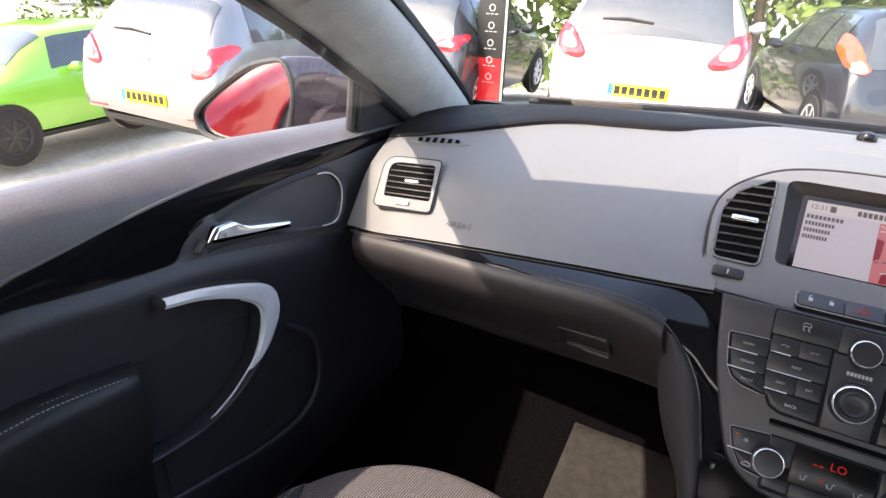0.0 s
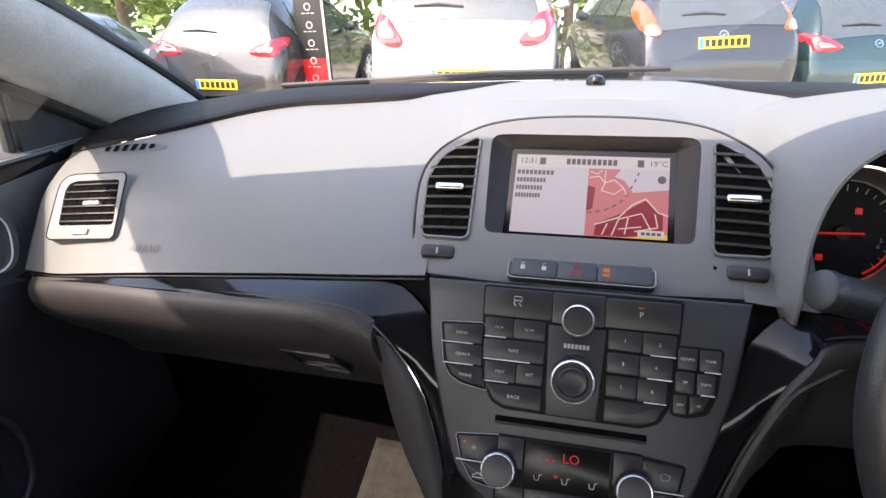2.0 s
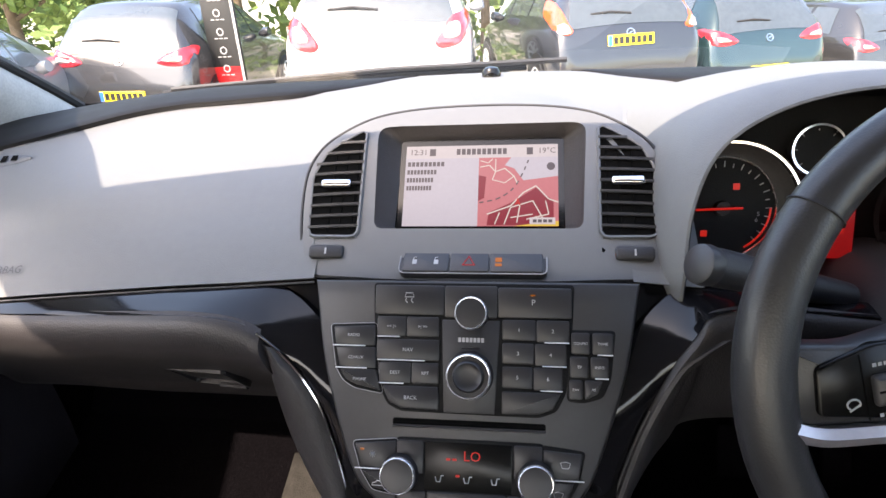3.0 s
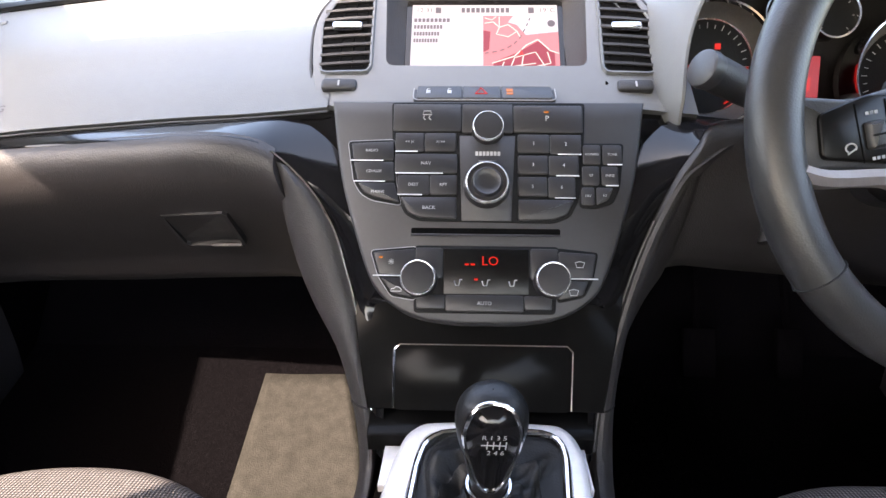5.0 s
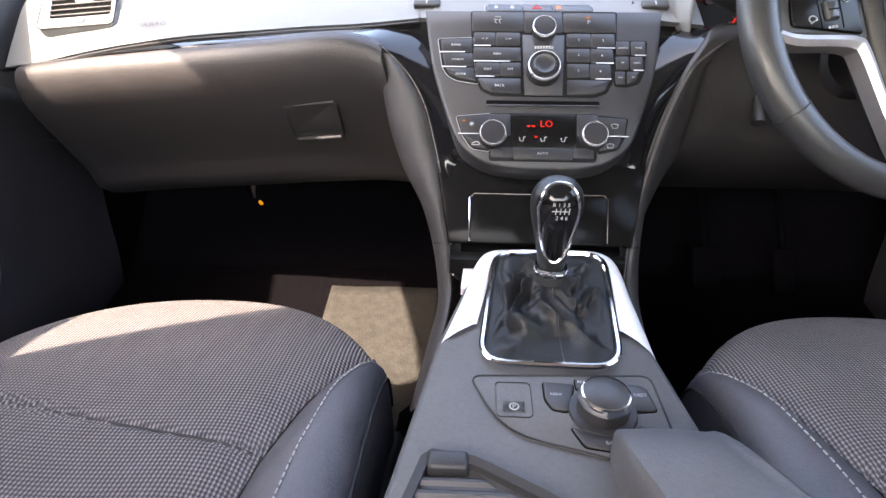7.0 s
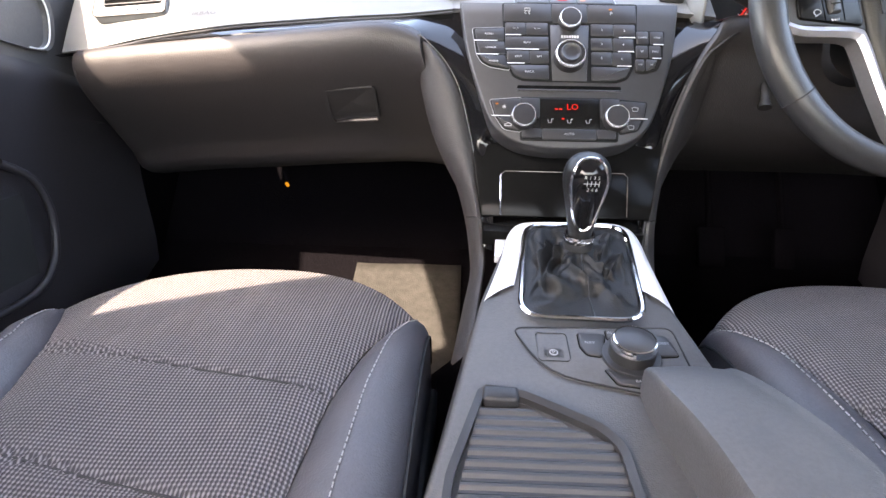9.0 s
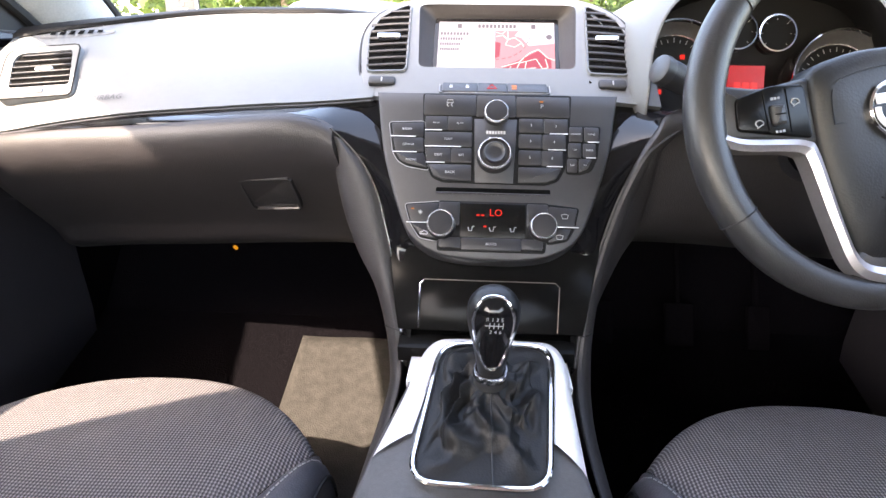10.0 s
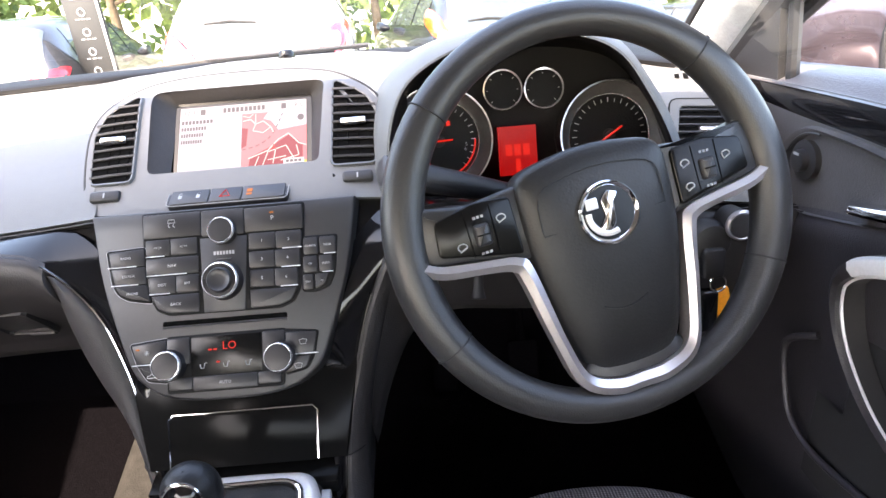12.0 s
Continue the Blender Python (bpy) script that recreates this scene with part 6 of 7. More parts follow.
pillar(-1)
pillar(1)
# roof is never in view; front edge placed to cast the dashboard's shadow line
roof = part("ceiling", surface([[Vector((x * (1 - .03 * max(y - .3, 0) / .3), y, 1.43 - .10 * abs(x / .66) ** 3 - .05 * max(y - .1, 0) / .35 - .075 * max(y - .42, 0) / .175)) for x in [-.66 + 1.32 * i / 12 for i in range(13)]] for y in (.54, .5, .42, .3, .1, -.3, -.8, -1.4, -1.9)]), M["lining"])
tagged(roof, "pale cloth roof lining, out of view", "ceiling", kind="structure")
thick(roof, .04, 1)
ws = part("windscreen", surface([[Vector((x * (.76 - .14 * t) / .76, 1.19 + .10 * (1 - (x / .76) ** 2) * (1 - t) - .80 * t, 1.0 + .385 * t + .012 * math.sin(math.pi * t))) for x in [-.76 + 1.52 * i / 10 for i in range(11)]] for t in (0, .25, .5, .75, 1)]), M["glass"])
ws.visible_shadow = False
tagged(ws, "clear laminated windscreen", "windscreen", kind="structure")
for side in (-1, 1):
    # out of view and far too wide: shaped to block sun from the cushion
    b = part("b_pillar_blocker", surface([[Vector((side * x, y + dy, z)) for x, z, y in ((.79, .40, .105), (.785, .98, .075), (.70, 1.22, .020), (.64, 1.40, -.015))] for dy in (0, -.50)]), M["lining"])
    thick(tagged(b, "unseen pale door pillar, widened to shade the seat", "pillar", kind="structure"), .05)
    b = part("rear_side", surface([[Vector((side * .78, y, z)) for z in (.38, 1.0)] for y in (-.45, -2.2)]), M["dark"])
    thick(tagged(b, "dark rear side trim", "wall", kind="structure"), .06)
b = part("rear_wall", surface([[Vector((x, -2.0 - .0 * z, z)) for z in (.38, 1.05)] for x in (-.78, .78)]), M["dark"])
thick(tagged(b, "dark trim behind the seats", "wall", kind="structure"), .05)
# scuttle, wipers and bonnet edge
sc = part("scuttle", surface([[Vector((x, y + .10 * (1 - (x / .8) ** 2), z + .02 * (1 - (x / .8) ** 2))) for y, z in ((1.14, 1.000), (1.20, 1.005), (1.26, .985), (1.34, .985))] for x in [-.8 + 1.6 * i / 10 for i in range(11)]]), M["black"])
tagged(sc, "black scuttle panel below the windscreen", "panel", kind="structure")
wip = thing("windscreen_wiper", "black wiper arm lying along the windscreen base", "wiper", (-.2, 1.3, 1.01))
part("arm", tube([(-.62, 1.25, 1.018), (-.3, 1.29, 1.032), (.05, 1.31, 1.035)], .007, 8), M["rubber"], wip)
part("blade", tube([(-.60, 1.245, 1.026), (-.2, 1.285, 1.042), (.12, 1.30, 1.045)], .005, 6), M["black"], wip)
bon = part("bonnet", surface([[Vector((x, y, .985 - .12 * max(y - 1.34, 0) / 1.0 - .05 * (x / .85) ** 2 + .02)) for y in (1.36, 1.6, 1.9, 2.15, 2.3)] for x in [-.85 + 1.7 * i / 10 for i in range(11)]]), M["body"])
tagged(bon, "plum grey car bonnet", "bonnet", kind="structure")
# ---------- outside: ground ----------
def ground_z(x, y):
    """The forecourt falls away gently to both sides and towards the far trees."""
    d = min(max(y - 6.2, 0), 9)
    return -.13 * d * min(max((x + 7) / 4, 0), 1) - .05 * min(max(-x - 1.5, 0), 2.9) - .31 * min(max(-x - 4.4, 0), 2.75) - .05 * min(max(x - 1.5, 0), 9)


xs = [-400, -60, -25] + [-14 + i for i in range(29)] + [25, 60, 400]
ysg = [-400, -40, -12] + [-6 + i for i in range(27)] + [30, 60, 400]
ground = part("ground", surface([[Vector((x, y, ground_z(x, y) - .012)) for y in ysg] for x in xs]), M["ground"])
tagged(ground, "pale dusty car park tarmac", "ground", kind="structure")

PAINT = dict(
    white=material("white_paint", (0.37, 0.37, 0.375), 0.25, coat=1.0, scale=3, vary=.03),
    grey=material("dark_grey_paint", (0.018, 0.020, 0.024), 0.25, 0.1, coat=1.0, scale=3, vary=.05),
    midgrey=material("mid_grey_paint", (0.032, 0.032, 0.034), 0.25, 0.15, coat=1.0, scale=3, vary=.05),
    teal=material("dark_teal_paint", (0.018, 0.045, 0.05), 0.25, 0.5, coat=1.0, scale=3, vary=.05),
    silver=material("silver_paint", (0.24, 0.24, 0.245), 0.3, 0.6, coat=1.0, scale=3, vary=.04),
    green=material("lime_green_paint", (0.22, 0.55, 0.06), 0.25, coat=1.0, scale=3, vary=.04),
    red=material("red_paint", (0.55, 0.012, 0.015), 0.25, coat=1.0, scale=3, vary=.04),
)
M["tint"] = material("car_window", (0.05, 0.06, 0.065), 0.05, 0.0, coat=1.0, scale=2, vary=.12)
M["lamp"] = material("red_lamp_lens", (0.55, 0.02, 0.03), 0.12, coat=1.0, scale=20, vary=.35)
M["lampclear"] = material("clear_lamp_lens", (0.42, 0.33, 0.31), 0.1, coat=1.0, scale=25, vary=.2)
M["lampamber"] = material("amber_lamp_lens", (0.55, 0.07, 0.015), 0.12, coat=1.0, scale=25, vary=.3)
M["plate"] = material("yellow_plate", (0.8, 0.58, 0.02), 0.4)
M["plateblue"] = material("blue_plate_band", (0.02, 0.15, 0.5), 0.4)
M["ink"] = material("black_print", (0.01, 0.01, 0.01), 0.5)

STATIONS = [  # y, underside, shoulder, top, half width, half width of the roof
    (0.00, .34, .52, .58, .66, .60), (0.03, .27, .60, .70, .78, .68), (0.07, .25, .72, .86, .815, .70), (0.12, .24, .82, 1.00, .83, .68), (0.20, .23, .88, 1.13, .84, .64),
    (0.34, .22, .91, 1.30, .85, .60), (0.52, .21, .93, 1.43, .855, .565), (0.85, .20, .93, 1.475, .86, .57), (1.6, .19, .91, 1.48, .86, .58), (2.2, .19, .90, 1.43, .86, .56),
    (2.6, .19, .89, 1.24, .855, .58), (2.95, .20, .87, 1.00, .85, .66), (3.5, .21, .78, .84, .81, .64), (3.85, .24, .62, .70, .74, .60), (3.98, .34, .50, .56, .62, .5)]


def body_section(y):
    st = STATIONS
    y = min(max(y, 0), st[-1][0])
    for a, b in zip(st, st[1:]):
        if y <= b[0]:
            t = (y - a[0]) / (b[0] - a[0])
            return [p * (1 - t) + q * t for p, q in zip(a, b)][1:]


def body_point(y, u, lift=0.0):
    """A point of the bodywork: u 0 at the sill, 0.5 at the shoulder, 1 in the middle of the roof; minus u is the left side."""
    zb, zs, zt, hw, rw = body_section(y)
    s = 1 if u >= 0 else -1
    a = abs(u)
    pts = [(hw * .93, zb), (hw * .99, zb + (zs - zb) * .35), (hw, zb + (zs - zb) * .72), (hw * .975, zs), (hw * .5 + rw * .5, zs + (zt - zs) * .52), (rw * 1.02, zt - (zt - zs) * .13), (rw * .82, zt - .012), (rw * .42, zt + .004), (0, zt + .010)]
    k = a * (len(pts) - 1)
    i = min(int(k), len(pts) - 2)
    t = k - i
    p0, p1, p2, p3 = (pts[max(i - 1, 0)], pts[i], pts[i + 1], pts[min(i + 2, len(pts) - 1)])
    x, z = (.5 * (2 * p1[j] + (p2[j] - p0[j]) * t + (2 * p0[j] - 5 * p1[j] + 4 * p2[j] - p3[j]) * t * t + (3 * p1[j] - p0[j] - 3 * p2[j] + p3[j]) * t ** 3) for j in (0, 1))
    p = Vector((s * x, y, z))
    if lift:
        e = .01
        d1 = body_point(y + e, u) - body_point(y - e if y > e else y, u)
        d2 = body_point(y, a * s + (e if a < .98 else -e) * s) - p
        n = d1.cross(d2)
        if n.length > 1e-9:
            n.normalize()
            if n.dot(p - Vector((0, max(y, .5), .7))) < 0:
                n = -n
            p = p + n * lift
    return p


def patch(corners, lift, n=10, m=8):
    """A piece of bodywork between four (y, u) corners."""
    c = [Vector(q) for q in corners]
    rows = []
    for i in range(n + 1):
        t = i / n
        a, b = c[0].lerp(c[3], t), c[1].lerp(c[2], t)
        rows.append([body_point(*(a.lerp(b, j / m)), lift) for j in range(m + 1)])
    return surface(rows)


def tail_y(x, z):
    """How far forward the tail's surface lies at a place seen from behind."""
    lo, hi = 0.0, .62
    for y in [i * .02 for i in range(32)]:
        zb, zs, zt, hw, rw = body_section(y)
        if z <= zt - .01:
            if z < zs:
                half = hw * (.97 + .03 * min((z - zb) / max(zs - zb, .01), 1))
            else:
                t = (z - zs) / max(zt - zs, .01)
                half = hw * .975 + (rw - hw * .975) * t ** 1.6
            if abs(x) <= half * (1 - .04 * (t if z >= zs else 0)):
                return y
    return hi


def on_tail(outline, lift, rings=5, puff=1.0):
    """A lens or pane on the tail: outline of (x, z) seen from behind."""
    k = len(outline)
    cx, cz = sum(p[0] for p in outline) / k, sum(p[1] for p in outline) / k
    o = [v.to_2d() for v in spline([Vector((*p, 0)) for p in outline], 36, True)]
    rows = []
    for i in range(rings + 1):
        s = 1 - i / rings * .98
        h = lift * (1 if i else -.2) * (1 + .5 * puff * (1 - s))
        rows.append([(lambda x, z: Vector((x, tail_y(x, z) - h, z)))(cx + (p.x - cx) * s, cz + (p.y - cz) * s) for p in o])
    for _ in range(3):
        for r in range(len(rows)):
            ys = [v.y for v in rows[r]]
            for j in range(len(ys)):
                rows[r][j].y = (ys[j - 1] + 2 * ys[j] + ys[(j + 1) % len(ys)]) / 4
    return surface(rows, wrap=True)


def car_wheel(parent, x, y, side, r=.305, rim="satin"):
    f = Frame((x, y, r), (0, 1, 0), (0, 0, 1))
    f.c = Vector((side, 0, 0))
    w = part("wheel", lathe(f, [(r * .66, -.10), (r * .93, -.10), (r, -.07), (r, .05), (r * .95, .075), (r * .70, .08), (r * .66, .07)], 32, cap=False), M["rubber"], parent, "black tyre with alloy rim")
    part("rim", lathe(f, [(r * .69, .078), (r * .66, .080), (r * .62, .06), (r * .60, .03)], 32, cap=False), M[rim], w)
    part("hub_back", lathe(f, [(r * .64, .0), (r * .64, .02)], 24), M["ink"], w)
    for i in range(7):
        t = i * math.tau / 7
        d = Vector((math.cos(t), math.sin(t)))
        n = Vector((-d.y, d.x))
        q = [d * r * .08 + n * r * .09, d * r * .64 + n * r * .06, d * r * .64 - n * r * .06, d * r * .08 - n * r * .09]
        part("spoke", slab(f, q, .03, .066, .006), M[rim], w)
    part("cap", lathe(f, [(r * .15, .04), (r * .13, .072)], 16), M[rim], w)


def hatchback(name_label, paint, at, lamps, plate=(.50, .0), rim="satin", three_door=False, group="parked cars"):
    car = thing("parked_car", name_label, "car", (0, 0, 0), group)
    ys_ = sorted(set([s[0] for s in STATIONS] + [.015, .05, .095, .16, .27, .43, .68, 1.1, 1.35, 1.9, 2.4, 2.78, 3.2, 3.7]))
    us = [i / 16 for i in range(17)]
    rows = [[body_point(y, -u) for u in us] + [body_point(y, u) for u in us[::-1][1:]] for y in ys_]
    bm = surface(rows)
    bm.verts.ensure_lookup_table()
    n = len(rows[0])
    bm.faces.new([bm.verts[i] for i in range(n)])
    bm.faces.new([bm.verts[(len(ys_) - 1) * n + i] for i in range(n)])
    body = part("body", bm, PAINT[paint], car, f"{paint} painted bodywork")
    wr = [.64, .68, .74, .80, .86, .92, .97, 1.0]
    part("rear_window", surface([[body_point(y, -u, .007) for u in wr] + [body_point(y, u, .007) for u in wr[-2::-1]] for y in [.102 + .368 * i / 12 for i in range(13)]]), M["tint"], car, "curved rear window")
    part("windscreen", surface([[body_point(y, -u, .007) for u in wr] + [body_point(y, u, .007) for u in wr[-2::-1]] for y in [2.28 + .56 * i / 8 for i in range(9)]]), M["tint"], car, "raked windscreen")
    for zz, hw_ in ((.60, .70), (.985, .60)):
        part("panel_seam", tube([Vector((hw_ * (i - 8) / 8, tail_y(hw_ * (i - 8) / 8, zz) - .002, zz)) for i in range(17)], .004, 5), M["ink"], car)
    part("wiper", tube([Vector((.02, tail_y(0, 1.06) - .04, 1.06)), Vector((-.2, tail_y(0, 1.08) - .035, 1.085)), Vector((-.42, tail_y(0, 1.07) - .02, 1.07))], .012, 6), M["rubber"], car)
    for s in (-1, 1):
        spans = ((.62, 1.12), (1.18, 1.98), (2.02, 2.42)) if not three_door else ((.66, 1.25), (1.31, 2.40))
        for a, b in spans:
            part("side_window", patch([(a, s * .425), (b, s * .425), (b - (.16 if b > 2.3 else 0), s * .61), (a + (.10 if a < .7 else 0), s * .61)], .005), M["tint"], car, "dark side window")
        part("arch", lathe(Frame((s * .835, .62, .31), (0, 1, 0), (0, 0, 1)), [(.36, -.05 * s), (.36, .028 * s), (.33, .03 * s)], 28), M["ink"], car)
        part("arch", lathe(Frame((s * .835, 3.1, .31), (0, 1, 0), (0, 0, 1)), [(.36, -.05 * s), (.36, .02 * s), (.33, .022 * s)], 28), M["ink"], car)
        car_wheel(car, s * .80, .62, s, rim=rim)
        car_wheel(car, s * .80, 3.1, s, rim=rim)
        if lamps == "tall":
            tl = part("tail_lamp", on_tail([(s * .80, 1.02), (s * .70, 1.03), (s * .60, .93), (s * .50, .78), (s * .56, .72), (s * .74, .76), (s * .81, .90)], .03), M["lamp"], car, "red tail lamp")
            part("lens", on_tail([(s * .74, .95), (s * .66, .95), (s * .58, .84), (s * .62, .80), (s * .74, .83)], .045), M["lampclear"], tl, "pale inner lens")
        elif lamps == "high":
            tl = part("tail_lamp", on_tail([(s * .76, 1.20), (s * .71, 1.20), (s * .67, 1.0), (s * .62, .90), (s * .72, .86), (s * .80, .92), (s * .80, 1.05)], .03), M["lampamber"], car, "orange and red tail lamp")
            part("lens", on_tail([(s * .78, .98), (s * .70, 1.0), (s * .66, .90), (s * .78, .89)], .045), M["lampclear"], tl, "clear lower lens")
        else:
            tl = part("tail_lamp", on_tail([(s * .81, .98), (s * .72, 1.0), (s * .52, .93), (s * .40, .84), (s * .56, .80), (s * .78, .82)], .03), M["lamp"], car, "wide red tail lamp")
            part("lens", on_tail([(s * .72, .92), (s * .60, .90), (s * .52, .86), (s * .62, .85), (s * .72, .86)], .045), M["lampclear"], tl)
        mm = part("door_mirror", tube([Vector((s * .84, 2.18, .98)), Vector((s * .93, 2.16, 1.0)), Vector((s * 1.0, 2.14, 1.02))], [.03, .075, .06], 14, squash=.8), PAINT[paint], car)
        part("reflector", box(Frame((s * .58, .012, .36), (1, 0, 0), (0, 0, 1)), -.10, -.012, .10, .018, -.02, .016, .004), M["lamp"], car, "red bumper reflector")
    # plate, badge, bumper line
    zp, _ = plate
    yb = next(y for y in [i * .004 for i in range(60)] if body_section(y)[2] >= zp - .0) - .004 if zp > .58 else .0
    f = Frame((0, yb - .004, zp), (1, 0, 0), (0, .18 if zp > .6 else 0, 1))
    f.c = Vector((0, -1, 0))
    pl = part("number_plate", box(f, -.26, -.056, .26, .056, -.02, .012, .003), M["plate"], car, "yellow number plate")
    part("plate_band", box(f, -.258, -.052, -.215, .052, .0122, .0132), M["plateblue"], pl, smooth=False)
    bars(f, -.20, -.036, .235, .036, .0140, M["ink"], pl, 7)
    yq = next(y for y in [i * .004 for i in range(90)] if body_section(y)[2] >= .88)
    fb = Frame((0, yq - .006, .865), (1, 0, 0), (0, .45, .9))
    fb.c = Vector((0, -.9, .45))
    bg = part("badge", lathe(fb, [(.048, .0), (.048, .012), (.040, .012), (.038, .006)], 24, cap=False), M["chrome"], car, "round chrome badge")
    part("badge_bar", slab(fb, [Vector(p) for p in ((-.03, -.012), (.0, -.004), (.03, .014), (.0, .010))], .002, .010), M["chrome"], bg)
    part("underside", box(Frame((0, .25, .24), (1, 0, 0), (0, 1, 0)), -.70, -.1, .70, 3.4, -.06, .0), M["ink"], car, smooth=False)
    car.matrix_basis = at
    return car


def parked(x, y, yaw, roll=0.0, z=None):
    return pose(x, y, ground_z(x, y + 1.2) - .005 if z is None else z, 0, roll, yaw)


hatchback("white hatchback parked with its tail to us", "white", parked(-1.27, 5.45, 6, 1, -.05), "tall", three_door=True)
hatchback("dark grey hatchback with orange tail lamps", "grey", parked(1.15, 7.0, 17), "high", plate=(.80, 0))
hatchback("dark teal hatchback with alloy wheels", "teal", parked(2.99, 8.2, 20), "wide")
hatchback("dark grey hatchback at the end of the row", "midgrey", parked(5.5, 10.0, 22), "wide")
hatchback("dark grey hatchback with wide red tail lamps", "midgrey", parked(-4.4, 6.3, 4, 2), "wide")
hatchback("silver hatchback with red tail lamps", "silver", parked(-5.4, 3.5, 10, 3, -.32), "tall")
hatchback("lime green hatchback with black wheels", "green", parked(-9.25, 6.3, 191, 0, -.85), "wide", rim="panel", three_door=True)
hatchback("red hatchback standing beside our car", "red", parked(-3.3, -4.6, 0), "tall")

# ---------- sign ----------
tot = thing("totem_sign", "tall black and red car lot sign with white symbols", "sign", (-3.4, 6.9, ground_z(-3.4, 6.9)), kind="")
T = Frame((-3.4, 6.9, ground_z(-3.4, 6.9)), (1, 0, 0), (0, 0, 1))
T.c = Vector((0, -1, 0))
part("board", box(T, -.19, .0, .19, 2.3, -.05, 0, .006), M["ink"], tot, "black board")
part("red_foot", box(T, -.165, .02, .165, .62, .001, .006), PAINT["red"], tot, "red lower field", smooth=False)
part("edge", box(T, .165, .0, .192, 2.3, .0, .008), M["white"], tot, "white edge", smooth=False)
for i in range(9):
    z = .40 + i * .20
    part("symbol", lathe(T, [(.042, .006), (.042, .010), (.030, .010), (.030, .006)], 20, -.01, z, cap=False), M["white"], tot, "white round symbol")
    bars(T, -.09, z - .075, .07, z - .064, .0095, M["white"], tot, 3)

# ---------- trees and hedge ----------
M["leaf"] = material("leaves", (0.10, 0.16, 0.035), 0.7, scale=2.0, vary=.5)
M["bark"] = material("bark", (0.12, 0.09, 0.06), 0.95, scale=8, vary=.4, bump=1.0, bump_scale=30)


def leaf_cloud(bm, centre, radius, count, size, rng, flat=1.0):
    for _ in range(count):
        d = Vector((rng.gauss(0, 1), rng.gauss(0, 1), rng.gauss(0, flat)))
        p = Vector(centre) + d.normalized() * radius * rng.random() ** .4
        a = Vector((rng.uniform(-1, 1), rng.uniform(-1, 1), rng.uniform(-1, 1))).normalized()
        b = a.orthogonal().normalized()
        s = size * rng.uniform(.6, 1.4)
        bm.faces.new([bm.verts.new(p + q) for q in (-a * s, b * s * .5, a * s, -b * s * .5)])


def tree(x, y, h, spread, seed):
    rng = random.Random(seed)
    z0 = ground_z(x, y)
    t = thing("tree", "leafy green tree behind the car lot", "tree", (x, y, z0), "trees")
    bm = bmesh.new()
    tube([(x, y, z0 - .1), (x + .05, y, z0 + h * .25), (x - .05, y + .1, z0 + h * .55), (x, y, z0 + h * .85)], [.16, .13, .09, .03], 10, bm=bm)
    tips = []
    for i in range(9):
        a = i * 2.4 + rng.random()
        zz = z0 + h * (.35 + .05 * i)
        e = Vector((x + math.cos(a) * spread * rng.uniform(.5, .9), y + math.sin(a) * spread * rng.uniform(.5, .9), zz + h * rng.uniform(.05, .25)))
        tube([(x, y, zz), Vector((x, y, zz)).lerp(e, .5) + Vector((0, 0, .1)), e], [.06, .04, .015], 6, bm=bm)
        tips.append(e)
    part("trunk", bm, M["bark"], t, "brown trunk and limbs")
    bm = bmesh.new()
    for e in tips + [Vector((x, y, z0 + h * .9))]:
        for _ in range(3):
            c = e + Vector((rng.uniform(-.6, .6), rng.uniform(-.6, .6), rng.uniform(-.4, .5)))
            leaf_cloud(bm, c, spread * .36, 210, .13, rng)
    part("crown", bm, M["leaf"], t, "crown of small green leaves", smooth=False)


for i, (x, y, h, s) in enumerate(((-16, 15, 6.0, 2.6), (-11.5, 13, 5.5, 2.4), (-8, 17, 7, 3), (-4.6, 14.5, 5.2, 2.3), (-1.2, 18, 6.5, 2.8), (2.6, 16, 5.5, 2.4), (6, 20, 7, 3), (11, 18, 6, 2.6), (17, 20, 7, 3), (-20, 8, 6, 2.6))):
    tree(x, y, h, s, 10 + i)
rng = random.Random(5)
bm = bmesh.new()
for i in range(60):
    x = -24 + i * .85
    leaf_cloud(bm, (x, 12.2 + rng.uniform(-.3, .3), ground_z(x, 12.2) + .55), .65, 70, .12, rng, .8)
tagged(part("hedge", bm, M["leaf"], smooth=False), "clipped green hedge behind the parked cars", "hedge", kind="stuff")
bm = bmesh.new()
for i in range(150):
    x = -52 + i * .7
    leaf_cloud(bm, (x, 26 + rng.uniform(-2, 2), rng.uniform(-.6, 5.5)), 2.0, 110, .32, rng, .9)
tagged(part("woodland", bm, M["leaf"], smooth=False), "belt of green trees beyond the car park", "trees", kind="stuff")
ban = thing("banner_pole", "red advertising flag on a thin pole", "flag", (-12.2, 8.05, ground_z(-12.2, 8.05)))
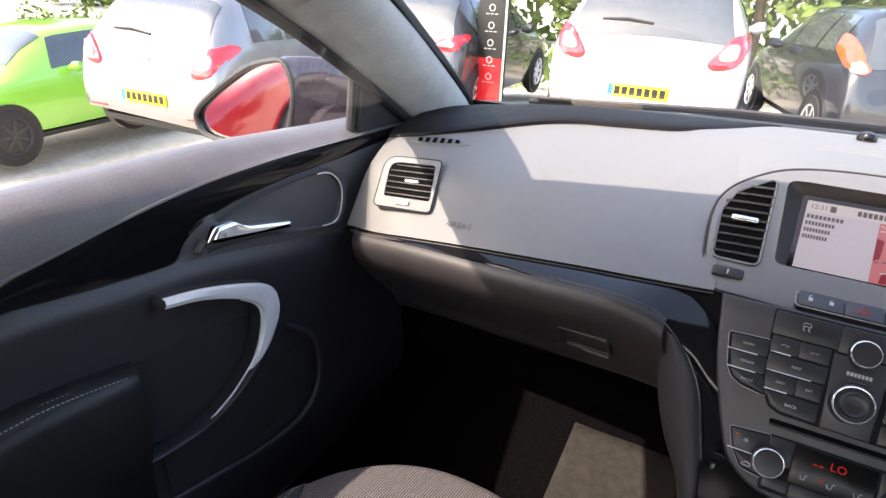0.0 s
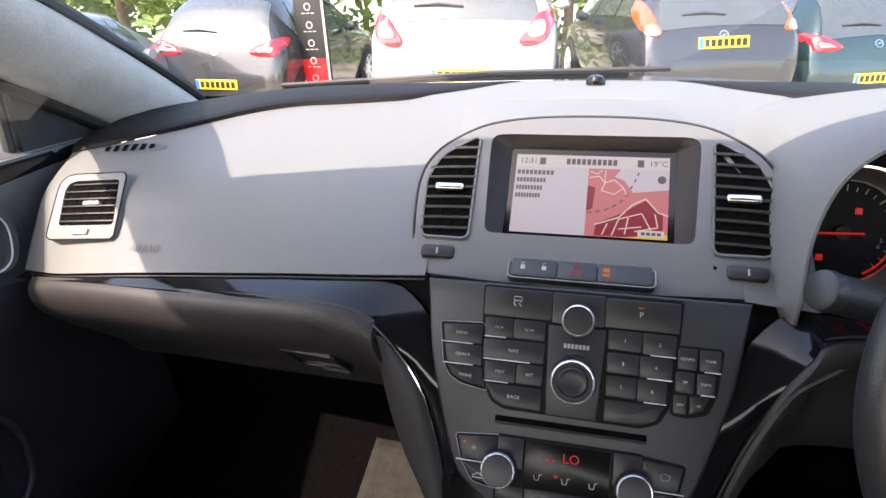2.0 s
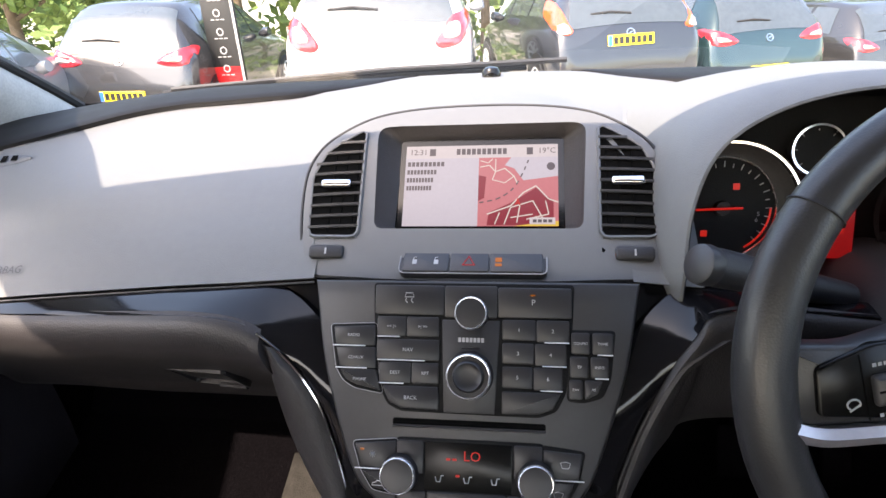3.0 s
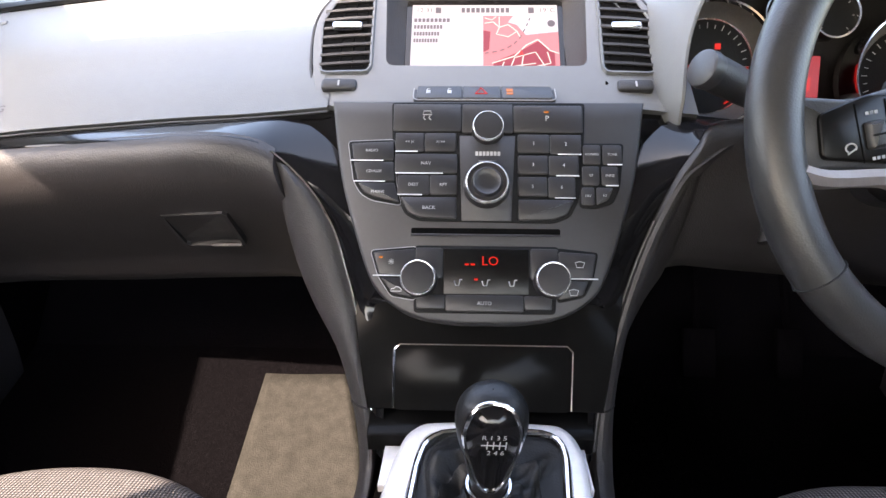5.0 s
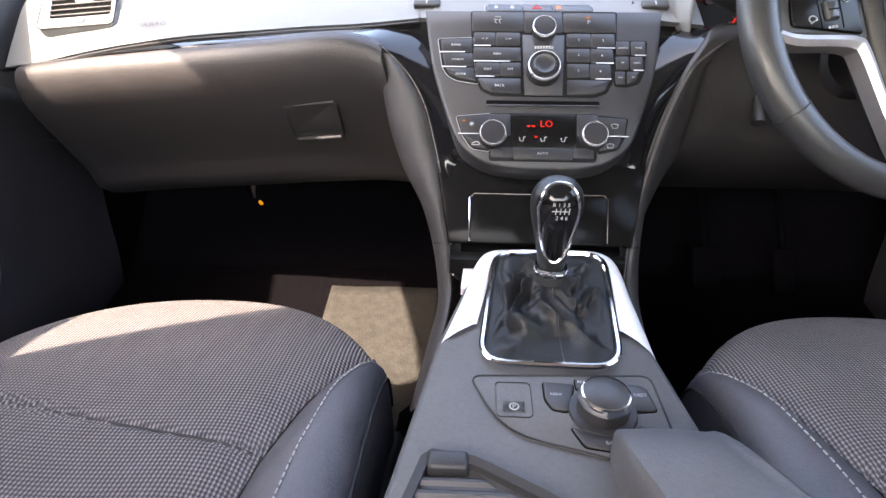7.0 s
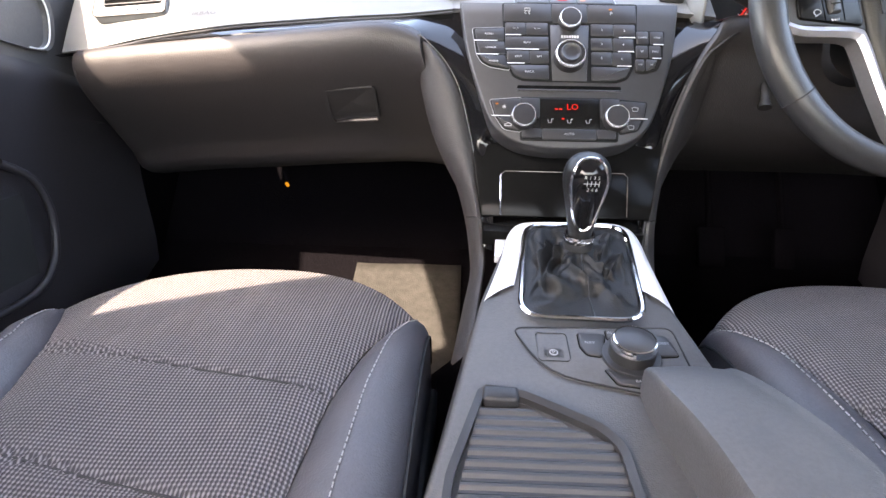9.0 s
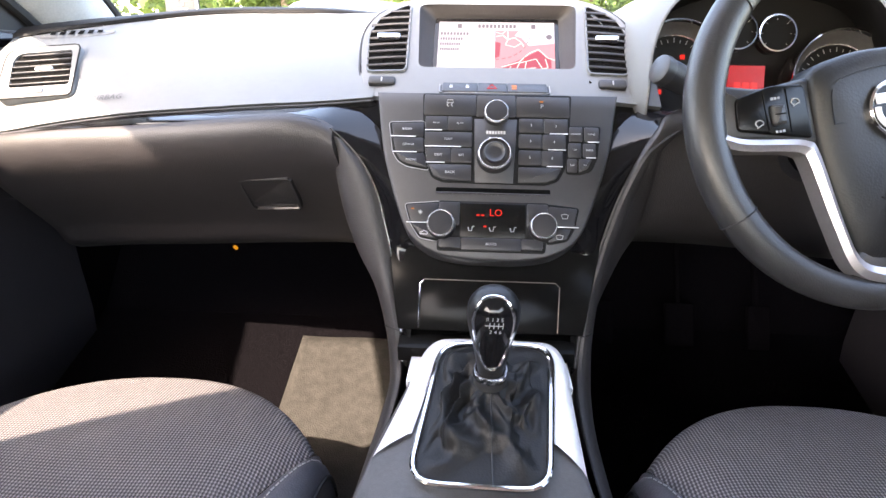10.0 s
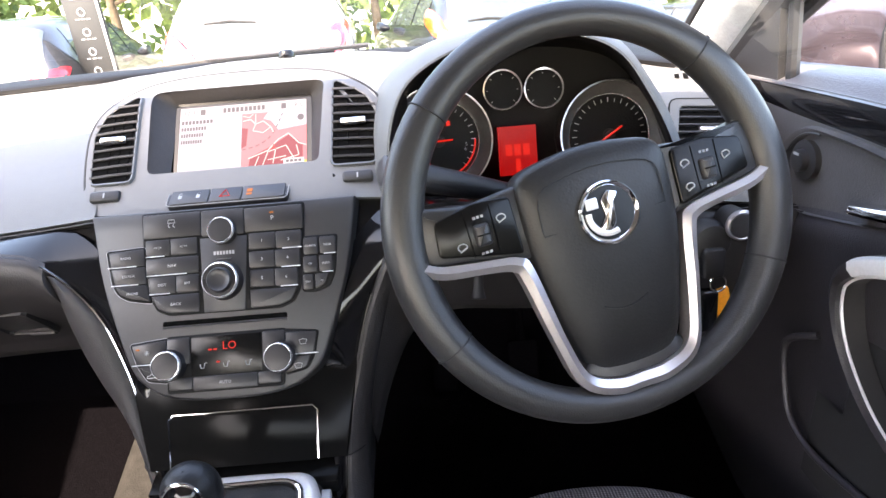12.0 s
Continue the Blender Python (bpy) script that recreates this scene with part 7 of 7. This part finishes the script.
part("pole", tube([(-12.2, 8.05, ground_z(-12.2, 8.05) - .05), (-12.2, 8.05, 2.2)], .03, 8), M["satin"], ban)
part("flag", box(Frame((-12.2, 8.05, .3), (1, 0, 0), (0, 0, 1)), .02, 0, .42, 1.9, -.006, .006, .002), PAINT["red"], ban, "red cloth flag")

# ---------- the outside of the car we sit in ----------
shell = thing("car_shell", "plum grey car body with alloy wheels, seen from within", "car", (0, 0, 0), kind="structure")
for s in (-1, 1):
    prof = lambda y, k: [Vector((s * x * k, y, z)) for x, z in ((.80, .965 - .13 * max(y - 1.1, 0)), (.86, .90 - .10 * max(y - 1.1, 0)), (.91, .78 - .08 * max(y - 1.1, 0)), (.90, .45), (.85, .25))]  # noqa: E731
    part("front_wing", surface([prof(y, k) for y, k in ((.965, 1), (1.5, .985), (2.0, .95), (2.25, .88), (2.36, .74))]), M["body"], shell)
    part("rear_wing", surface([prof(y, k) for y, k in ((-.755, 1), (-1.4, 1), (-1.9, .97), (-2.2, .90), (-2.32, .76))]), M["body"], shell)
    for y in (1.42, -1.35):
        part("arch", lathe(Frame((s * .895, y, .33), (0, 1, 0), (0, 0, 1)), [(.37, -.03 * s), (.37, .012 * s), (.34, .014 * s)], 28), M["ink"], shell)
        car_wheel(shell, s * .86, y, s, .32)
for y, k in ((2.36, .74), (-2.32, .76)):
    part("bumper", surface([[Vector((x * k, y + .05 * (1 - x * x) * (1 if y > 0 else -1), z)) for z in ((.25, .45, .62, .74, .79) if y > 0 else (.25, .45, .78, .90, .96))] for x in [-.9 + 1.8 * i / 10 for i in range(11)]]), M["body"], shell)
part("boot_lid", surface([[Vector((x, y, z)) for y, z in ((-1.98, 1.06), (-2.15, 1.02), (-2.32, .96))] for x in (-.70, 0, .70)]), M["body"], shell)
rw_ = part("rear_window", surface([[Vector((x * k, y, z)) for y, z, k in ((-1.88, 1.33, 1), (-1.93, 1.20, 1.08), (-1.98, 1.06, 1.16))] for x in (-.60, 0, .60)]), M["glass"], shell)
rw_.visible_shadow = False
